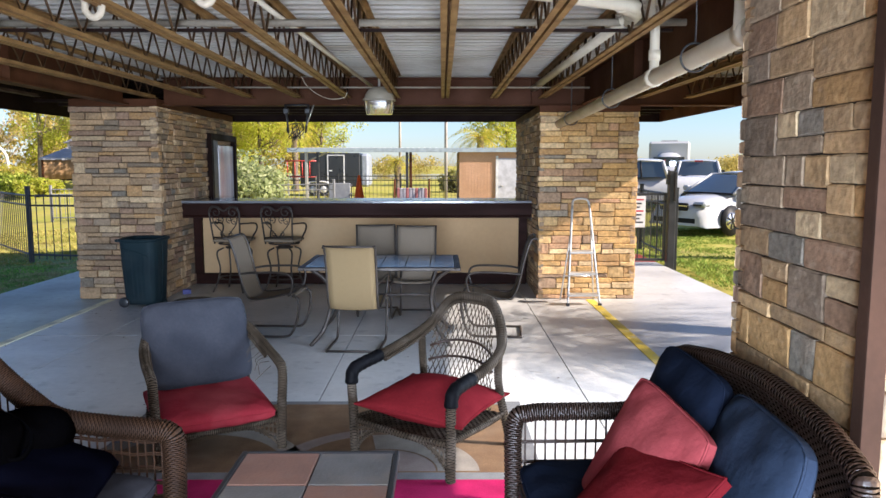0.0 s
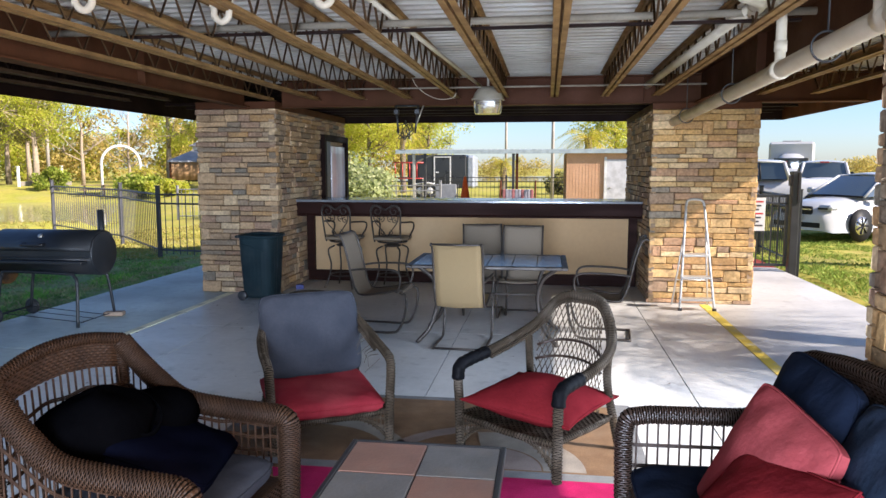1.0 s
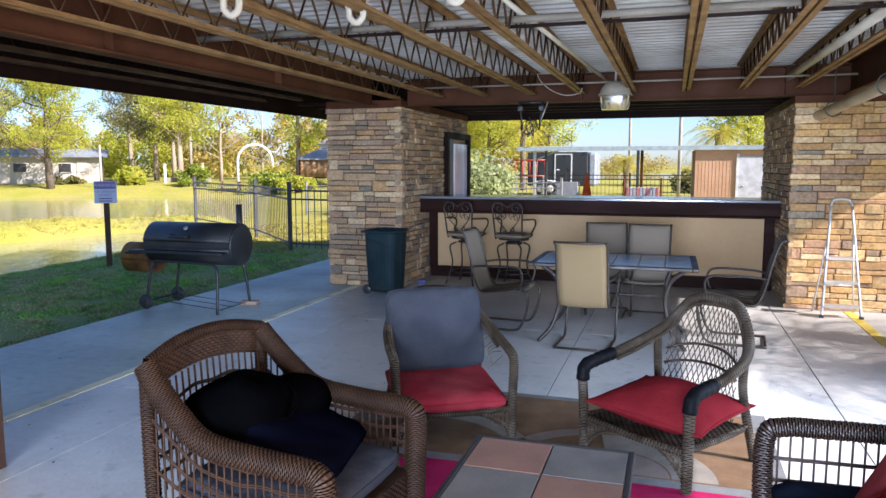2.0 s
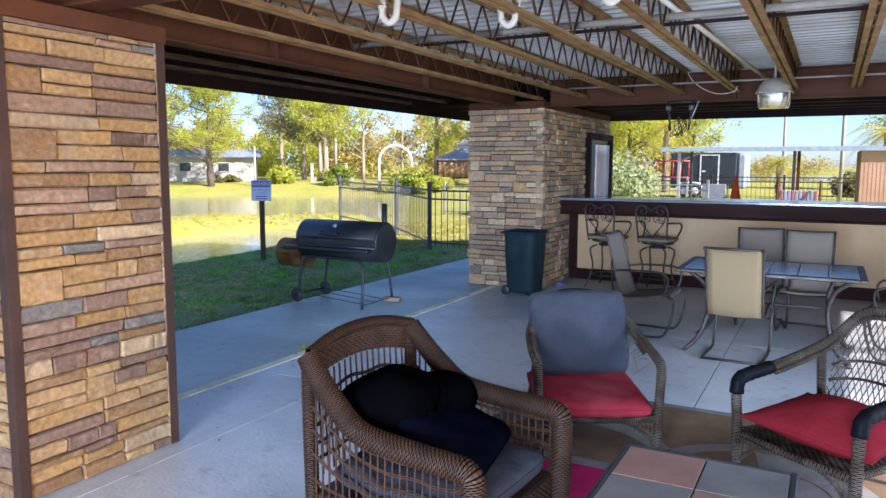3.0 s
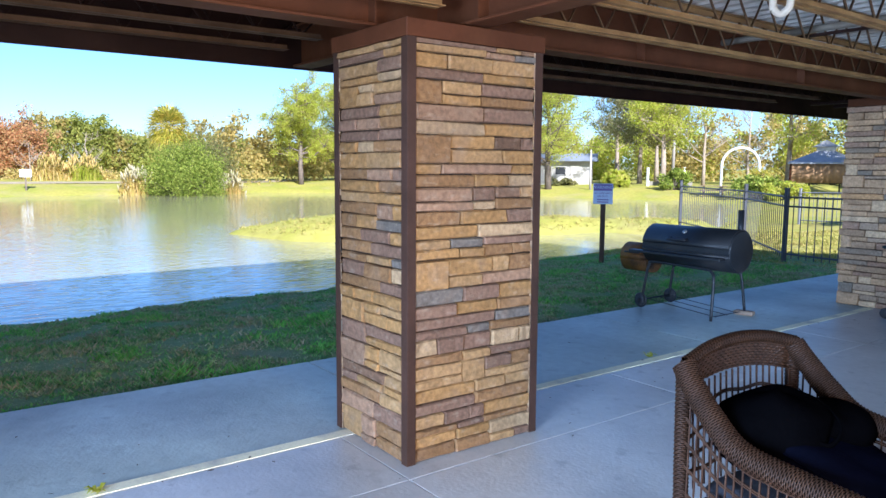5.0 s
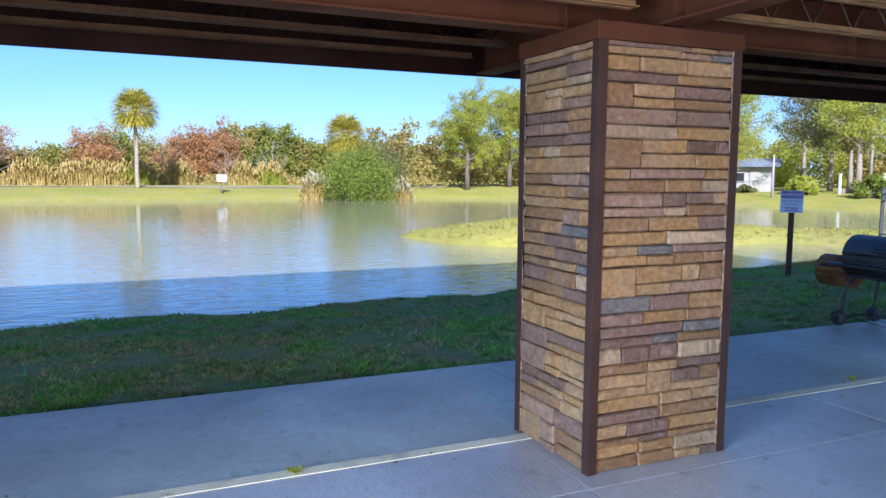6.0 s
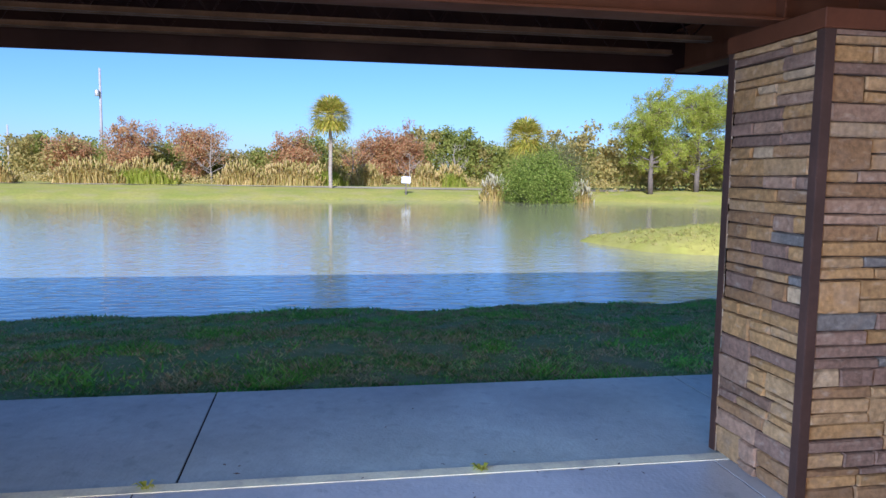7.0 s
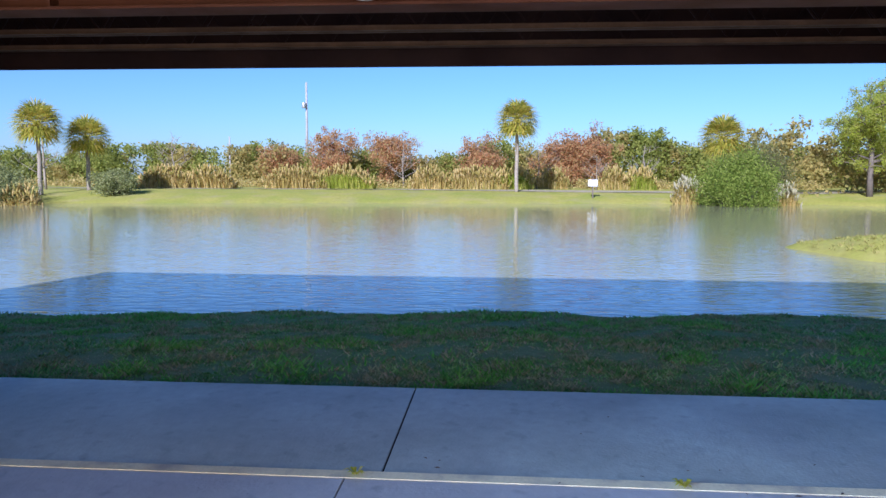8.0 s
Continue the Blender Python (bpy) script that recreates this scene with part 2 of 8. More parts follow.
# ---- mesh building ----
class MB:
    """Collects vertices and faces of one part."""

    def __init__(self):
        self.v, self.f, self.smooth, self.shade_faces = [], [], set(), set()

    def add(self, verts, faces, smooth=False):
        o = len(self.v)
        self.v += [tuple(p) for p in verts]
        if smooth:
            self.smooth.update(range(len(self.f), len(self.f) + len(faces)))
        self.f += [tuple(i + o for i in f) for f in faces]
        return self

    def box(self, x0, x1, y0, y1, z0, z1, ch=0.0, m=None):
        c = Vector(((x0 + x1) / 2, (y0 + y1) / 2, (z0 + z1) / 2))
        h = Vector(((x1 - x0) / 2, (y1 - y0) / 2, (z1 - z0) / 2))
        if ch <= 0:
            vs = [Vector((sx * h.x, sy * h.y, sz * h.z)) for sx in (-1, 1) for sy in (-1, 1) for sz in (-1, 1)]
            fs = [(0, 1, 3, 2), (4, 6, 7, 5), (0, 4, 5, 1), (2, 3, 7, 6), (0, 2, 6, 4), (1, 5, 7, 3)]
        else:
            ch = min(ch, 0.45 * min(abs(q) * 2 for q in h))
            vs, idx = [], {}
            for s in [(a, b, cc) for a in (-1, 1) for b in (-1, 1) for cc in (-1, 1)]:
                for ax in range(3):
                    idx[s, ax] = len(vs)
                    vs.append(Vector([s[i] * (h[i] - (0 if i == ax else ch)) for i in range(3)]))
            fs = []
            for ax in range(3):
                o1, o2 = (ax + 1) % 3, (ax + 2) % 3
                for sg in (-1, 1):
                    ring = []
                    for a, b in ((-1, -1), (1, -1), (1, 1), (-1, 1)):
                        s = [0, 0, 0]
                        s[ax], s[o1], s[o2] = sg, a, b
                        ring.append(idx[tuple(s), ax])
                    fs.append(tuple(ring))
                for a in (-1, 1):
                    for b in (-1, 1):
                        s0, s1 = [0, 0, 0], [0, 0, 0]
                        s0[ax], s1[ax] = -1, 1
                        s0[o1] = s1[o1] = a
                        s0[o2] = s1[o2] = b
                        fs.append((idx[tuple(s0), o1], idx[tuple(s1), o1], idx[tuple(s1), o2], idx[tuple(s0), o2]))
            for s in [(a, b, cc) for a in (-1, 1) for b in (-1, 1) for cc in (-1, 1)]:
                fs.append((idx[s, 0], idx[s, 1], idx[s, 2]))
            good = []
            for f in fs:
                p = [vs[i] for i in f]
                nrm = (p[1] - p[0]).cross(p[2] - p[0])
                good.append(f if nrm.dot(sum(p, Vector())) > 0 else f[::-1])
            fs = good
        vs = [c + q for q in vs]
        if m is not None:
            vs = [m @ q for q in vs]
        return self.add(vs, fs)

    def tube(self, pts, r, n=8, closed=False, caps=True, flat=1.0):
        """A round bar along pts; r: a number or one a point. flat squeezes it across its first side axis."""
        pts = [Vector(p) for p in pts]
        k = len(pts)
        rs = [r] * k if isinstance(r, (int, float)) else list(r)
        tang = []
        for i in range(k):
            a = pts[(i - 1) % k] if (closed or i > 0) else pts[i]
            b = pts[(i + 1) % k] if (closed or i < k - 1) else pts[i]
            t = b - a
            tang.append(t.normalized() if t.length > 1e-9 else Vector((0, 0, 1)))
        ref = Vector((0, 0, 1)) if abs(tang[0].z) < 0.9 else Vector((1, 0, 0))
        side = tang[0].cross(ref).normalized()
        vs, fs = [], []
        for i in range(k):
            t = tang[i]
            side = side - t * side.dot(t)
            side = side.normalized() if side.length > 1e-6 else t.orthogonal().normalized()
            up = t.cross(side)
            for j in range(n):
                a = 2 * math.pi * j / n
                vs.append(pts[i] + (side * math.cos(a) * flat + up * math.sin(a)) * rs[i])
        for i in range(k if closed else k - 1):
            i2 = (i + 1) % k
            for j in range(n):
                j2 = (j + 1) % n
                fs.append((i * n + j, i * n + j2, i2 * n + j2, i2 * n + j))
        if caps and not closed:
            fs.append(tuple(range(n))[::-1])
            fs.append(tuple((k - 1) * n + j for j in range(n)))
        return self.add(vs, fs, n > 4)

    def lathe(self, prof, n=24, m=None, arc=2 * math.pi):
        """Turns (radius, height) pairs about z."""
        full = abs(arc - 2 * math.pi) < 1e-6
        cols = n if full else n + 1
        vs, fs = [], []
        for j in range(cols):
            a = arc * j / n
            for r, z in prof:
                q = Vector((r * math.cos(a), r * math.sin(a), z))
                vs.append(m @ q if m is not None else q)
        k = len(prof)
        for j in range(n):
            j2 = (j + 1) % cols
            for i in range(k - 1):
                fs.append((j * k + i, j2 * k + i, j2 * k + i + 1, j * k + i + 1))
        return self.add(vs, fs, True)

    def grid(self, fn, nu, nv, smooth=True, thick=0.0):
        """A sheet of points fn(u, v), u and v from 0 to 1; thick gives it a second side along z of the sheet."""
        vs = [Vector(fn(i / nu, j / nv)) for i in range(nu + 1) for j in range(nv + 1)]
        w = nv + 1
        fs = [(i * w + j, (i + 1) * w + j, (i + 1) * w + j + 1, i * w + j + 1) for i in range(nu) for j in range(nv)]
        if thick:
            nr = [Vector() for _ in vs]
            for f in fs:
                q = (vs[f[1]] - vs[f[0]]).cross(vs[f[3]] - vs[f[0]])
                for i in f:
                    nr[i] += q
            o = len(vs)
            vs = vs + [p - q.normalized() * thick for p, q in zip(vs, nr)]
            back = [tuple(i + o for i in f)[::-1] for f in fs]
            rim = [i * w for i in range(nu + 1)], [i * w + nv for i in range(nu + 1)], list(range(w)), [nu * w + j for j in range(w)]
            edge = []
            for run, flip in zip(rim, (True, False, False, True)):
                for a, b in zip(run, run[1:]):
                    q = (a, b, b + o, a + o)
                    edge.append(q if not flip else q[::-1])
            fs = fs + back + edge
        return self.add(vs, fs, smooth)

    def moved(self, m):
        self.v = [tuple(m @ Vector(p)) for p in self.v]
        return self

    def join(self, other, m=None):
        o, k = len(self.v), len(self.f)
        self.v += [tuple(m @ Vector(p)) for p in other.v] if m is not None else list(other.v)
        self.f += [tuple(i + o for i in f) for f in other.f]
        self.smooth.update(i + k for i in other.smooth)
        return self

    def data(self, name, material):
        me = bpy.data.meshes.new(name)
        me.from_pydata(self.v, [], self.f)
        me.materials.append(material)
        if self.smooth:
            flags = np.zeros(len(self.f), dtype=bool)
            flags[list(self.smooth)] = True
            me.polygons.foreach_set("use_smooth", flags)
        # groove faces take a second material, dark in place of shade
        if self.shade_faces:
            me.materials.append(M_GROOVE_SHADE)
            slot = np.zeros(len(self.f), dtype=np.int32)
            slot[list(self.shade_faces)] = 1
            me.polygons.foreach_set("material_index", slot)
        me.update()
        return me


def part(name, mb, material, parent=None, label="", m=None):
    ob = new(name, mb.data(name, material) if isinstance(mb, MB) else mb)
    if parent is not None:
        ob.parent = parent
    if m is not None:
        ob.matrix_basis = m
    if label:
        tagged(ob, label)
    return ob


def thing(name, label, category, m=None, group="", kind=""):
    """An Empty at a thing's base, which carries its parts."""
    ob = new(name)
    ob.empty_display_size = 0.1
    if m is not None:
        ob.matrix_basis = m
    return tagged(ob, label, category, group, kind)


def setting(name, mb, material, label, category):
    return tagged(part(name, mb, material), label, category, kind="structure")


def curve(pts, k=8):
    """A smooth run through pts (Catmull-Rom)."""
    p = [Vector(q) for q in pts]
    p = [2 * p[0] - p[1]] + p + [2 * p[-1] - p[-2]]
    out = []
    for i in range(1, len(p) - 2):
        for s in range(k):
            t = s / k
            a, b, c, d = p[i - 1], p[i], p[i + 1], p[i + 2]
            out.append(0.5 * ((2 * b) + (c - a) * t + (2 * a - 5 * b + 4 * c - d) * t * t + (3 * b - 3 * c + d - a) * t ** 3))
    out.append(p[-2])
    return out



# ---- ground, pond, paving ----
WATER_Z = -0.6
SHORE = [(-9.6, -75), (-9.9, -9), (-10.5, -5), (-11.0, 0), (-11.1, 4), (-11.3, 8), (-12.1, 13), (-12.6, 17), (-13.4, 21), (-16, 26), (-19, 31), (-22.5, 37.5), (-26, 43), (-29, 44), (-39, 40), (-52, 33.5), (-58.5, 25), (-58.0, 5), (-56, -14), (-52, -32), (-48, -75)]
# grassy spit: points with their half width
SPIT = [(-21.2, 11.1, 2.2), (-20.5, 13.0, 2.4), (-19.4, 17.0, 2.0), (-17.6, 20.6, 1.7), (-15.4, 22.2, 1.5), (-12.4, 23.6, 1.5)]


def shore_distance(px, py):
    """Distance to the pond's edge, negative in the water; px, py arrays."""
    d = np.full(px.shape, 1e9)
    inside = np.zeros(px.shape, dtype=bool)
    for (x0, y0), (x1, y1) in zip(SHORE, SHORE[1:] + SHORE[:1]):
        ex, ey = x1 - x0, y1 - y0
        t = np.clip(((px - x0) * ex + (py - y0) * ey) / (ex * ex + ey * ey), 0, 1)
        d = np.minimum(d, np.hypot(px - x0 - t * ex, py - y0 - t * ey))
        cross = ((y0 > py) != (y1 > py)) & (px < (x1 - x0) * (py - y0) / (y1 - y0 + 1e-12) + x0)
        inside ^= cross
    d = np.where(inside, -d, d)
    isle = np.full(px.shape, -1e9)
    for (x0, y0, r0), (x1, y1, r1) in zip(SPIT, SPIT[1:]):
        ex, ey = x1 - x0, y1 - y0
        t = np.clip(((px - x0) * ex + (py - y0) * ey) / (ex * ex + ey * ey), 0, 1)
        isle = np.maximum(isle, r0 + (r1 - r0) * t - np.hypot(px - x0 - t * ex, py - y0 - t * ey))
    isle = isle + 0.35 * np.sin(px * 1.3 + py * 0.7) + 0.2 * np.sin(py * 2.3 - px)
    return np.maximum(d, isle)


def ground_z(px, py):
    px, py = np.asarray(px, float), np.asarray(py, float)
    d = shore_distance(px, py) + 0.07 * np.sin(px * 1.1 + py * 1.7) + 0.05 * np.sin(py * 3.1 - px)
    far = px < -30
    rise = np.where(far, 0.75, 0.42)
    z = WATER_Z - 0.9 + np.interp(d, [-4, 0, 0.35, 3.8, 8, 60], [0.0, 0.88, 1.02, 1.34, 1.44, 1.5]) * 1.0
    z = np.where(d > 0.35, z + (rise - 0.42) * np.clip((d - 0.35) / 8, 0, 1), z)
    z = z + 0.02 * np.sin(px * 2.3 + 1) * np.sin(py * 1.9)
    isle = (px > -27) & (px < -14.5) & (py > 5) & (py < 25)
    z = z + np.where(isle & (d > 0), 0.20 * np.clip(d / 1.2, 0, 1) + 0.22 * np.exp(-((px + 20.9) ** 2 + (py - 12.4) ** 2) / 1.6), 0)
    paved = (px > -5.2) & (px < 4.3) & (py > -14) & (py < 13.4)
    return np.where(paved, -0.12, z)


def spread(dense0, dense1, step, mid0, mid1, midstep, far):
    a = list(np.arange(dense0, dense1 + 1e-6, step))
    lo = list(np.arange(dense0 - midstep, mid0 - 1e-6, -midstep))[::-1]
    hi = list(np.arange(dense1 + midstep, mid1 + 1e-6, midstep))
    xs = lo + a + hi
    return [xs[0] - far, xs[0] - far / 8, xs[0] - far / 40] + xs + [xs[-1] + far / 40, xs[-1] + far / 8, xs[-1] + far]


gx = np.array(spread(-24.5, -4.5, 0.33, -72, 40, 1.4, 1800))
gy = np.array(spread(-8, 25, 0.4, -80, 80, 1.6, 1800))
GX, GY = np.meshgrid(gx, gy, indexing="ij")
GZ = ground_z(GX, GY)
gm = MB()
w_ = len(gy)
gm.add(list(zip(GX.ravel().tolist(), GY.ravel().tolist(), GZ.ravel().tolist())),
       [(i * w_ + j, (i + 1) * w_ + j, (i + 1) * w_ + j + 1, i * w_ + j + 1) for i in range(len(gx) - 1) for j in range(w_ - 1)], True)
M_TURF = mat("turf", (0.29, 0.30, 0.042), (0.39, 0.34, 0.07), 0.35, 0.95, bump=0.8, bump_scale=24, fine=0.5,
             stain=(0.34, 0.27, 0.14), stain_scale=0.5, stain_amount=0.5)
# turf again, its colour shifted to carry the building's shade
M_SHADE_TURF = mat("shade_turf", (0.17, 0.29, 0.085), (0.27, 0.32, 0.13), 0.9, 0.95, bump=0.8, bump_scale=24, fine=0.5,
             stain=(0.30, 0.25, 0.15), stain_scale=1.4, stain_amount=0.5)
lawn = setting("ground", gm, M_TURF, "mown lawn sloping down to the pond, with dry patches", "lawn")
lawn.data.materials.append(M_SHADE_TURF)
# the bank in the building's shade takes the recoloured copy
for f in lawn.data.polygons:
    if -13.5 < f.center.x < -4 and -14 < f.center.y < 15:
        f.material_index = 1


def water_material():
    m = bpy.data.materials.new("pond_water")
    m.use_nodes = True
    n, l = m.node_tree.nodes, m.node_tree.links
    b = n["Principled BSDF"]
    b.inputs["Base Color"].default_value = (0.30, 0.28, 0.165, 1)
    b.inputs["Roughness"].default_value = 0.015
    b.inputs["IOR"].default_value = 1.5
    geo = n.new("ShaderNodeNewGeometry")
    mp = n.new("ShaderNodeMapping")
    mp.inputs["Scale"].default_value = (3.2, 1.0, 1.0)
    l.new(geo.outputs["Position"], mp.inputs["Vector"])
    t = n.new("ShaderNodeTexNoise")
    t.inputs["Scale"].default_value, t.inputs["Detail"].default_value = 1.9, 2.5
    l.new(mp.outputs[0], t.inputs["Vector"])
    bp = n.new("ShaderNodeBump")
    bp.inputs["Strength"].default_value, bp.inputs["Distance"].default_value = 0.5, 0.024
    l.new(t.outputs[0], bp.inputs["Height"])
    sep = n.new("ShaderNodeSeparateXYZ")
    l.new(geo.outputs["Position"], sep.inputs[0])
    lee = n.new("ShaderNodeMapRange")
    for i, q in enumerate((-57.0, -22.0, 0.05, 0.6)):
        lee.inputs[i + 1].default_value = q
    l.new(sep.outputs["X"], lee.inputs[0])
    l.new(lee.outputs[0], bp.inputs["Strength"])
    l.new(bp.outputs[0], b.inputs["Normal"])
    return m


wm = MB().add([(-66, -78, WATER_Z), (6, -78, WATER_Z), (6, 54, WATER_Z), (-66, 54, WATER_Z)], [(0, 1, 2, 3)])
setting("water", wm, water_material(), "muddy green pond with small ripples and sky reflections", "pond")

# slab under the roof, and the walk along its west side, cast in bays with cut joints
SLAB_W, SLAB_E, SLAB_S, SLAB_N = -3.60, 4.0, -13.6, 13.2
slab = MB().box(SLAB_W, SLAB_E, SLAB_S, SLAB_N, -0.30, -0.012)
floor = setting("floor", slab, M_JOINT, "broom-finished concrete patio slab cut into bays", "concrete floor")
xs = [SLAB_W, -2.78, -0.42, 1.42, SLAB_E]
ys = [SLAB_S, -10.0, -6.8, -3.4, -0.4, 2.62, 4.95, 7.6, 9.9, SLAB_N]
for x0, x1 in zip(xs, xs[1:]):
    for y0, y1 in zip(ys, ys[1:]):
        part("slab_bay", MB().box(x0 + 0.004, x1 - 0.004, y0 + 0.004, y1 - 0.004, -0.2, 0.0, 0.0012), M_CONCRETE, floor)
walk_base = MB().box(-5.12, SLAB_W - 0.002, SLAB_S, SLAB_N, -0.30, -0.012)
pavement = setting("pavement", walk_base, M_JOINT, "weathered grey concrete walkway beside the lawn", "walkway")
ys = [SLAB_S, -10.4, -7.0, -3.6, -0.22, 3.22, 6.5, 9.8, SLAB_N]
for y0, y1 in zip(ys, ys[1:]):
    part("slab_bay", MB().box(-5.14, SLAB_W - 0.006, y0 + 0.006, y1 - 0.006, -0.2, -0.004, 0.0025), M_PATH, pavement)
setting("trim_west", MB().box(-3.59, -3.50, SLAB_S, 9.46, 0.0, 0.004), M_PALE_YELLOW, "worn pale yellow safety line painted on concrete", "painted line")
setting("trim_east", MB().box(2.15, 2.25, SLAB_S, 9.46, 0.0, 0.004), M_YELLOW, "bright yellow safety line painted on concrete", "painted line")


# ---- pillars faced with ledge stone ----
LENGTHS = (0.10, 0.17, 0.25, 0.34, 0.44)
RISES = (0.036, 0.05, 0.066, 0.085, 0.11, 0.14)
stone_meshes = {}


def stone_mb(w, h, r):
    """One split stone: width along x, height along z, its rough face towards -y, back at y = 0.03."""
    c = min(0.009, h * 0.17)
    xs_ = [0.002, c, w * r.uniform(0.28, 0.42), w * r.uniform(0.58, 0.72), w - c, w - 0.002]
    zs_ = [0.0015, c, h - c, h - 0.0015]
    lo = [r.uniform(-0.001, 0.0025) for _ in xs_]
    hi = [r.uniform(-0.001, 0.003) for _ in xs_]
    tilt, lean = r.uniform(-0.006, 0.006), r.uniform(-0.006, 0.006)
    vs, fs = [], []
    for i, x in enumerate(xs_):
        for j, z in enumerate(zs_):
            edge = i in (0, 5) or j in (0, 3)
            corner = i in (0, 5) and j in (0, 3)
            y = -0.018 + r.uniform(-0.004, 0.003) if edge else -0.029 + r.uniform(-0.005, 0.005)
            y += tilt * (x / w - 0.5) + lean * (z / h - 0.5)
            zz = z + (lo[i] if j == 0 else -hi[i] if j == 3 else r.uniform(-0.003, 0.003))
            xx = x + (0 if edge else r.uniform(-0.004, 0.004)) + (c * 0.35 * (1 if i == 0 else -1) if corner else 0)
            vs.append((xx, y, zz + (c * 0.25 * (1 if j == 0 else -1) if corner else 0)))
    for i in range(5):
        for j in range(3):
            fs.append((i * 4 + j, (i + 1) * 4 + j, (i + 1) * 4 + j + 1, i * 4 + j + 1))
    o = len(vs)
    vs += [(0.002, 0.03, 0.002), (w - 0.002, 0.03, 0.002), (w - 0.002, 0.03, h - 0.002), (0.002, 0.03, h - 0.002)]
    bot, top = [i * 4 for i in range(6)], [i * 4 + 3 for i in range(6)]
    fs += [tuple(bot[::-1]) + (o, o + 1), tuple(top) + (o + 2, o + 3), (0, 1, 2, 3, o + 3, o), (23, 22, 21, 20, o + 1, o + 2)]
    return MB().add(vs, fs)


def stone_face(parent, origin, along, width, z0, z1, rises, seed, single=True, tone=0, ragged=0.0, relief=1.0):
    """Lays courses on a wall face. origin: its lower left corner as seen from outside; along: unit vector to the right."""
    r = random.Random(seed)
    a = Vector(along)
    out = Vector((a.y, -a.x, 0))
    base = Matrix((( a.x, -out.x, 0, 0), (a.y, -out.y, 0, 0), (0, 0, 1, 0), (0, 0, 0, 1)))
    run = MB()

    def lay(x, z, w2, h2):
        """One stone of that width and height."""
        li = min(range(5), key=lambda q: abs(LENGTHS[q] - w2))
        ri = min(range(6), key=lambda q: abs(RISES[q] - h2))
        variant = r.randrange(6)
        key = (li, ri, variant, tone)
        if key not in stone_meshes:
            one = stone_mb(LENGTHS[li], RISES[ri], random.Random(li * 1009 + ri * 101 + variant * 17 + tone))
            stone_meshes[key] = (one, one.data("stone", (M_STONE, M_STONE_WARM_LIT, M_STONE_SUNLIT, M_STONE_BROWN)[tone]))
        if x < 0.002:
            q = r.uniform(-1.0, 0.3) * ragged
            x, w2 = x + q, w2 - q
        if x + w2 > width - 0.002:
            w2 += r.uniform(-0.3, 1.0) * ragged
        m = Matrix.Translation(Vector(origin) + a * x + Vector((0, 0, z)) + out * r.uniform(-0.006, 0.008) * relief) @ base @ Matrix.Rotation(radians(r.uniform(-0.55, 0.55)), 4, "Y") @ Matrix.Diagonal((w2 / LENGTHS[li], relief, h2 / RISES[ri], 1))
        if single:
            part("stone", stone_meshes[key][1], None, parent, "", m)
        else:
            run.join(stone_meshes[key][0], m)

    def row(x, z, w, h):
        """A run of stones of one course."""
        end = x + w
        while x < end - 0.005:
            w2 = r.choice(LENGTHS[1:]) * r.uniform(0.85, 1.15) * (0.85 if h > 0.085 else 1.1)
            if end - x < w2 + 0.09:
                w2 = end - x
                if w2 > 0.46:
                    w2 *= r.uniform(0.4, 0.6)
            lay(x, z, w2, h)
            x += w2

    z = z0
    while z < z1 - 0.02:
        # two courses at a time, with a tall stone through both here and there
        h1, h2 = (RISES[r.choice(rises)] * r.uniform(0.88, 1.15) for _ in range(2))
        if z1 - z < h1 + h2 + 0.05:
            h1 = (z1 - z) * r.uniform(0.4, 0.6)
            h2 = z1 - z - h1
        x = 0.0
        while x < width - 0.005:
            seg = r.uniform(0.3, 0.75)
            if width - x < seg + 0.22:
                seg = width - x
            if seg > 0.3 and h1 + h2 < 0.17 and r.random() < 0.2:
                w2 = r.uniform(0.12, 0.28)
                lay(x, z, w2, h1 + h2)
                x, seg = x + w2, seg - w2
            # the joint between the two steps up or down from run to run
            k1 = h1 + r.uniform(-0.22, 0.22) * min(h1, h2)
            row(x, z, seg, k1)
            row(x, z + k1, seg, h1 + h2 - k1)
            x += seg
        z += h1 + h2
    if not single:
        tagged(part("stone_courses", run, M_STONE_RUN, parent), kind="stuff")


def pillar(name, x0, x1, y0, y1, label, band, angles, top=2.30):
    ob = setting(name, MB().box(x0 + 0.035, x1 - 0.035, y0 + 0.035, y1 - 0.035, -0.05, top), M_MORTAR, label, "stone pillar")
    part("cap_band", MB().box(x0 - 0.012, x1 + 0.012, y0 - 0.012, y1 + 0.012, top - band, top + 0.004, 0.004), M_BROWN, ob, "brown painted steel band")
    for cx, cy, sx, sy in angles:
        # steel angle on a corner: two legs
        t, w = 0.006, 0.055
        mb = MB().box(min(cx, cx - sx * w), max(cx, cx - sx * w), min(cy, cy - sy * t), max(cy, cy - sy * t), 0.0, top - band, 0.001)
        mb.box(min(cx, cx - sx * t), max(cx, cx - sx * t), min(cy - sy * t, cy - sy * w), max(cy - sy * t, cy - sy * w), 0.0, top - band, 0.001)
        part("corner_angle", mb, M_ANGLE, ob, "brown painted steel corner angle")
    return ob


P1 = dict(x0=-3.94, x1=-2.93, y0=9.51, y1=12.62)
P2 = dict(x0=-3.68, x1=-2.92, y0=2.70, y1=3.62)
P3 = dict(x0=1.58, x1=2.74, y0=9.51, y1=12.30)
P4 = dict(x0=1.55, x1=2.70, y0=2.70, y1=3.62)


# ---- roof: steel frame, bar joists, ribbed deck ----
DECK_Z = 2.68
EAVE_W, EAVE_E, EAVE_N, EAVE_S = -5.10, 3.98, 12.92, -11.0


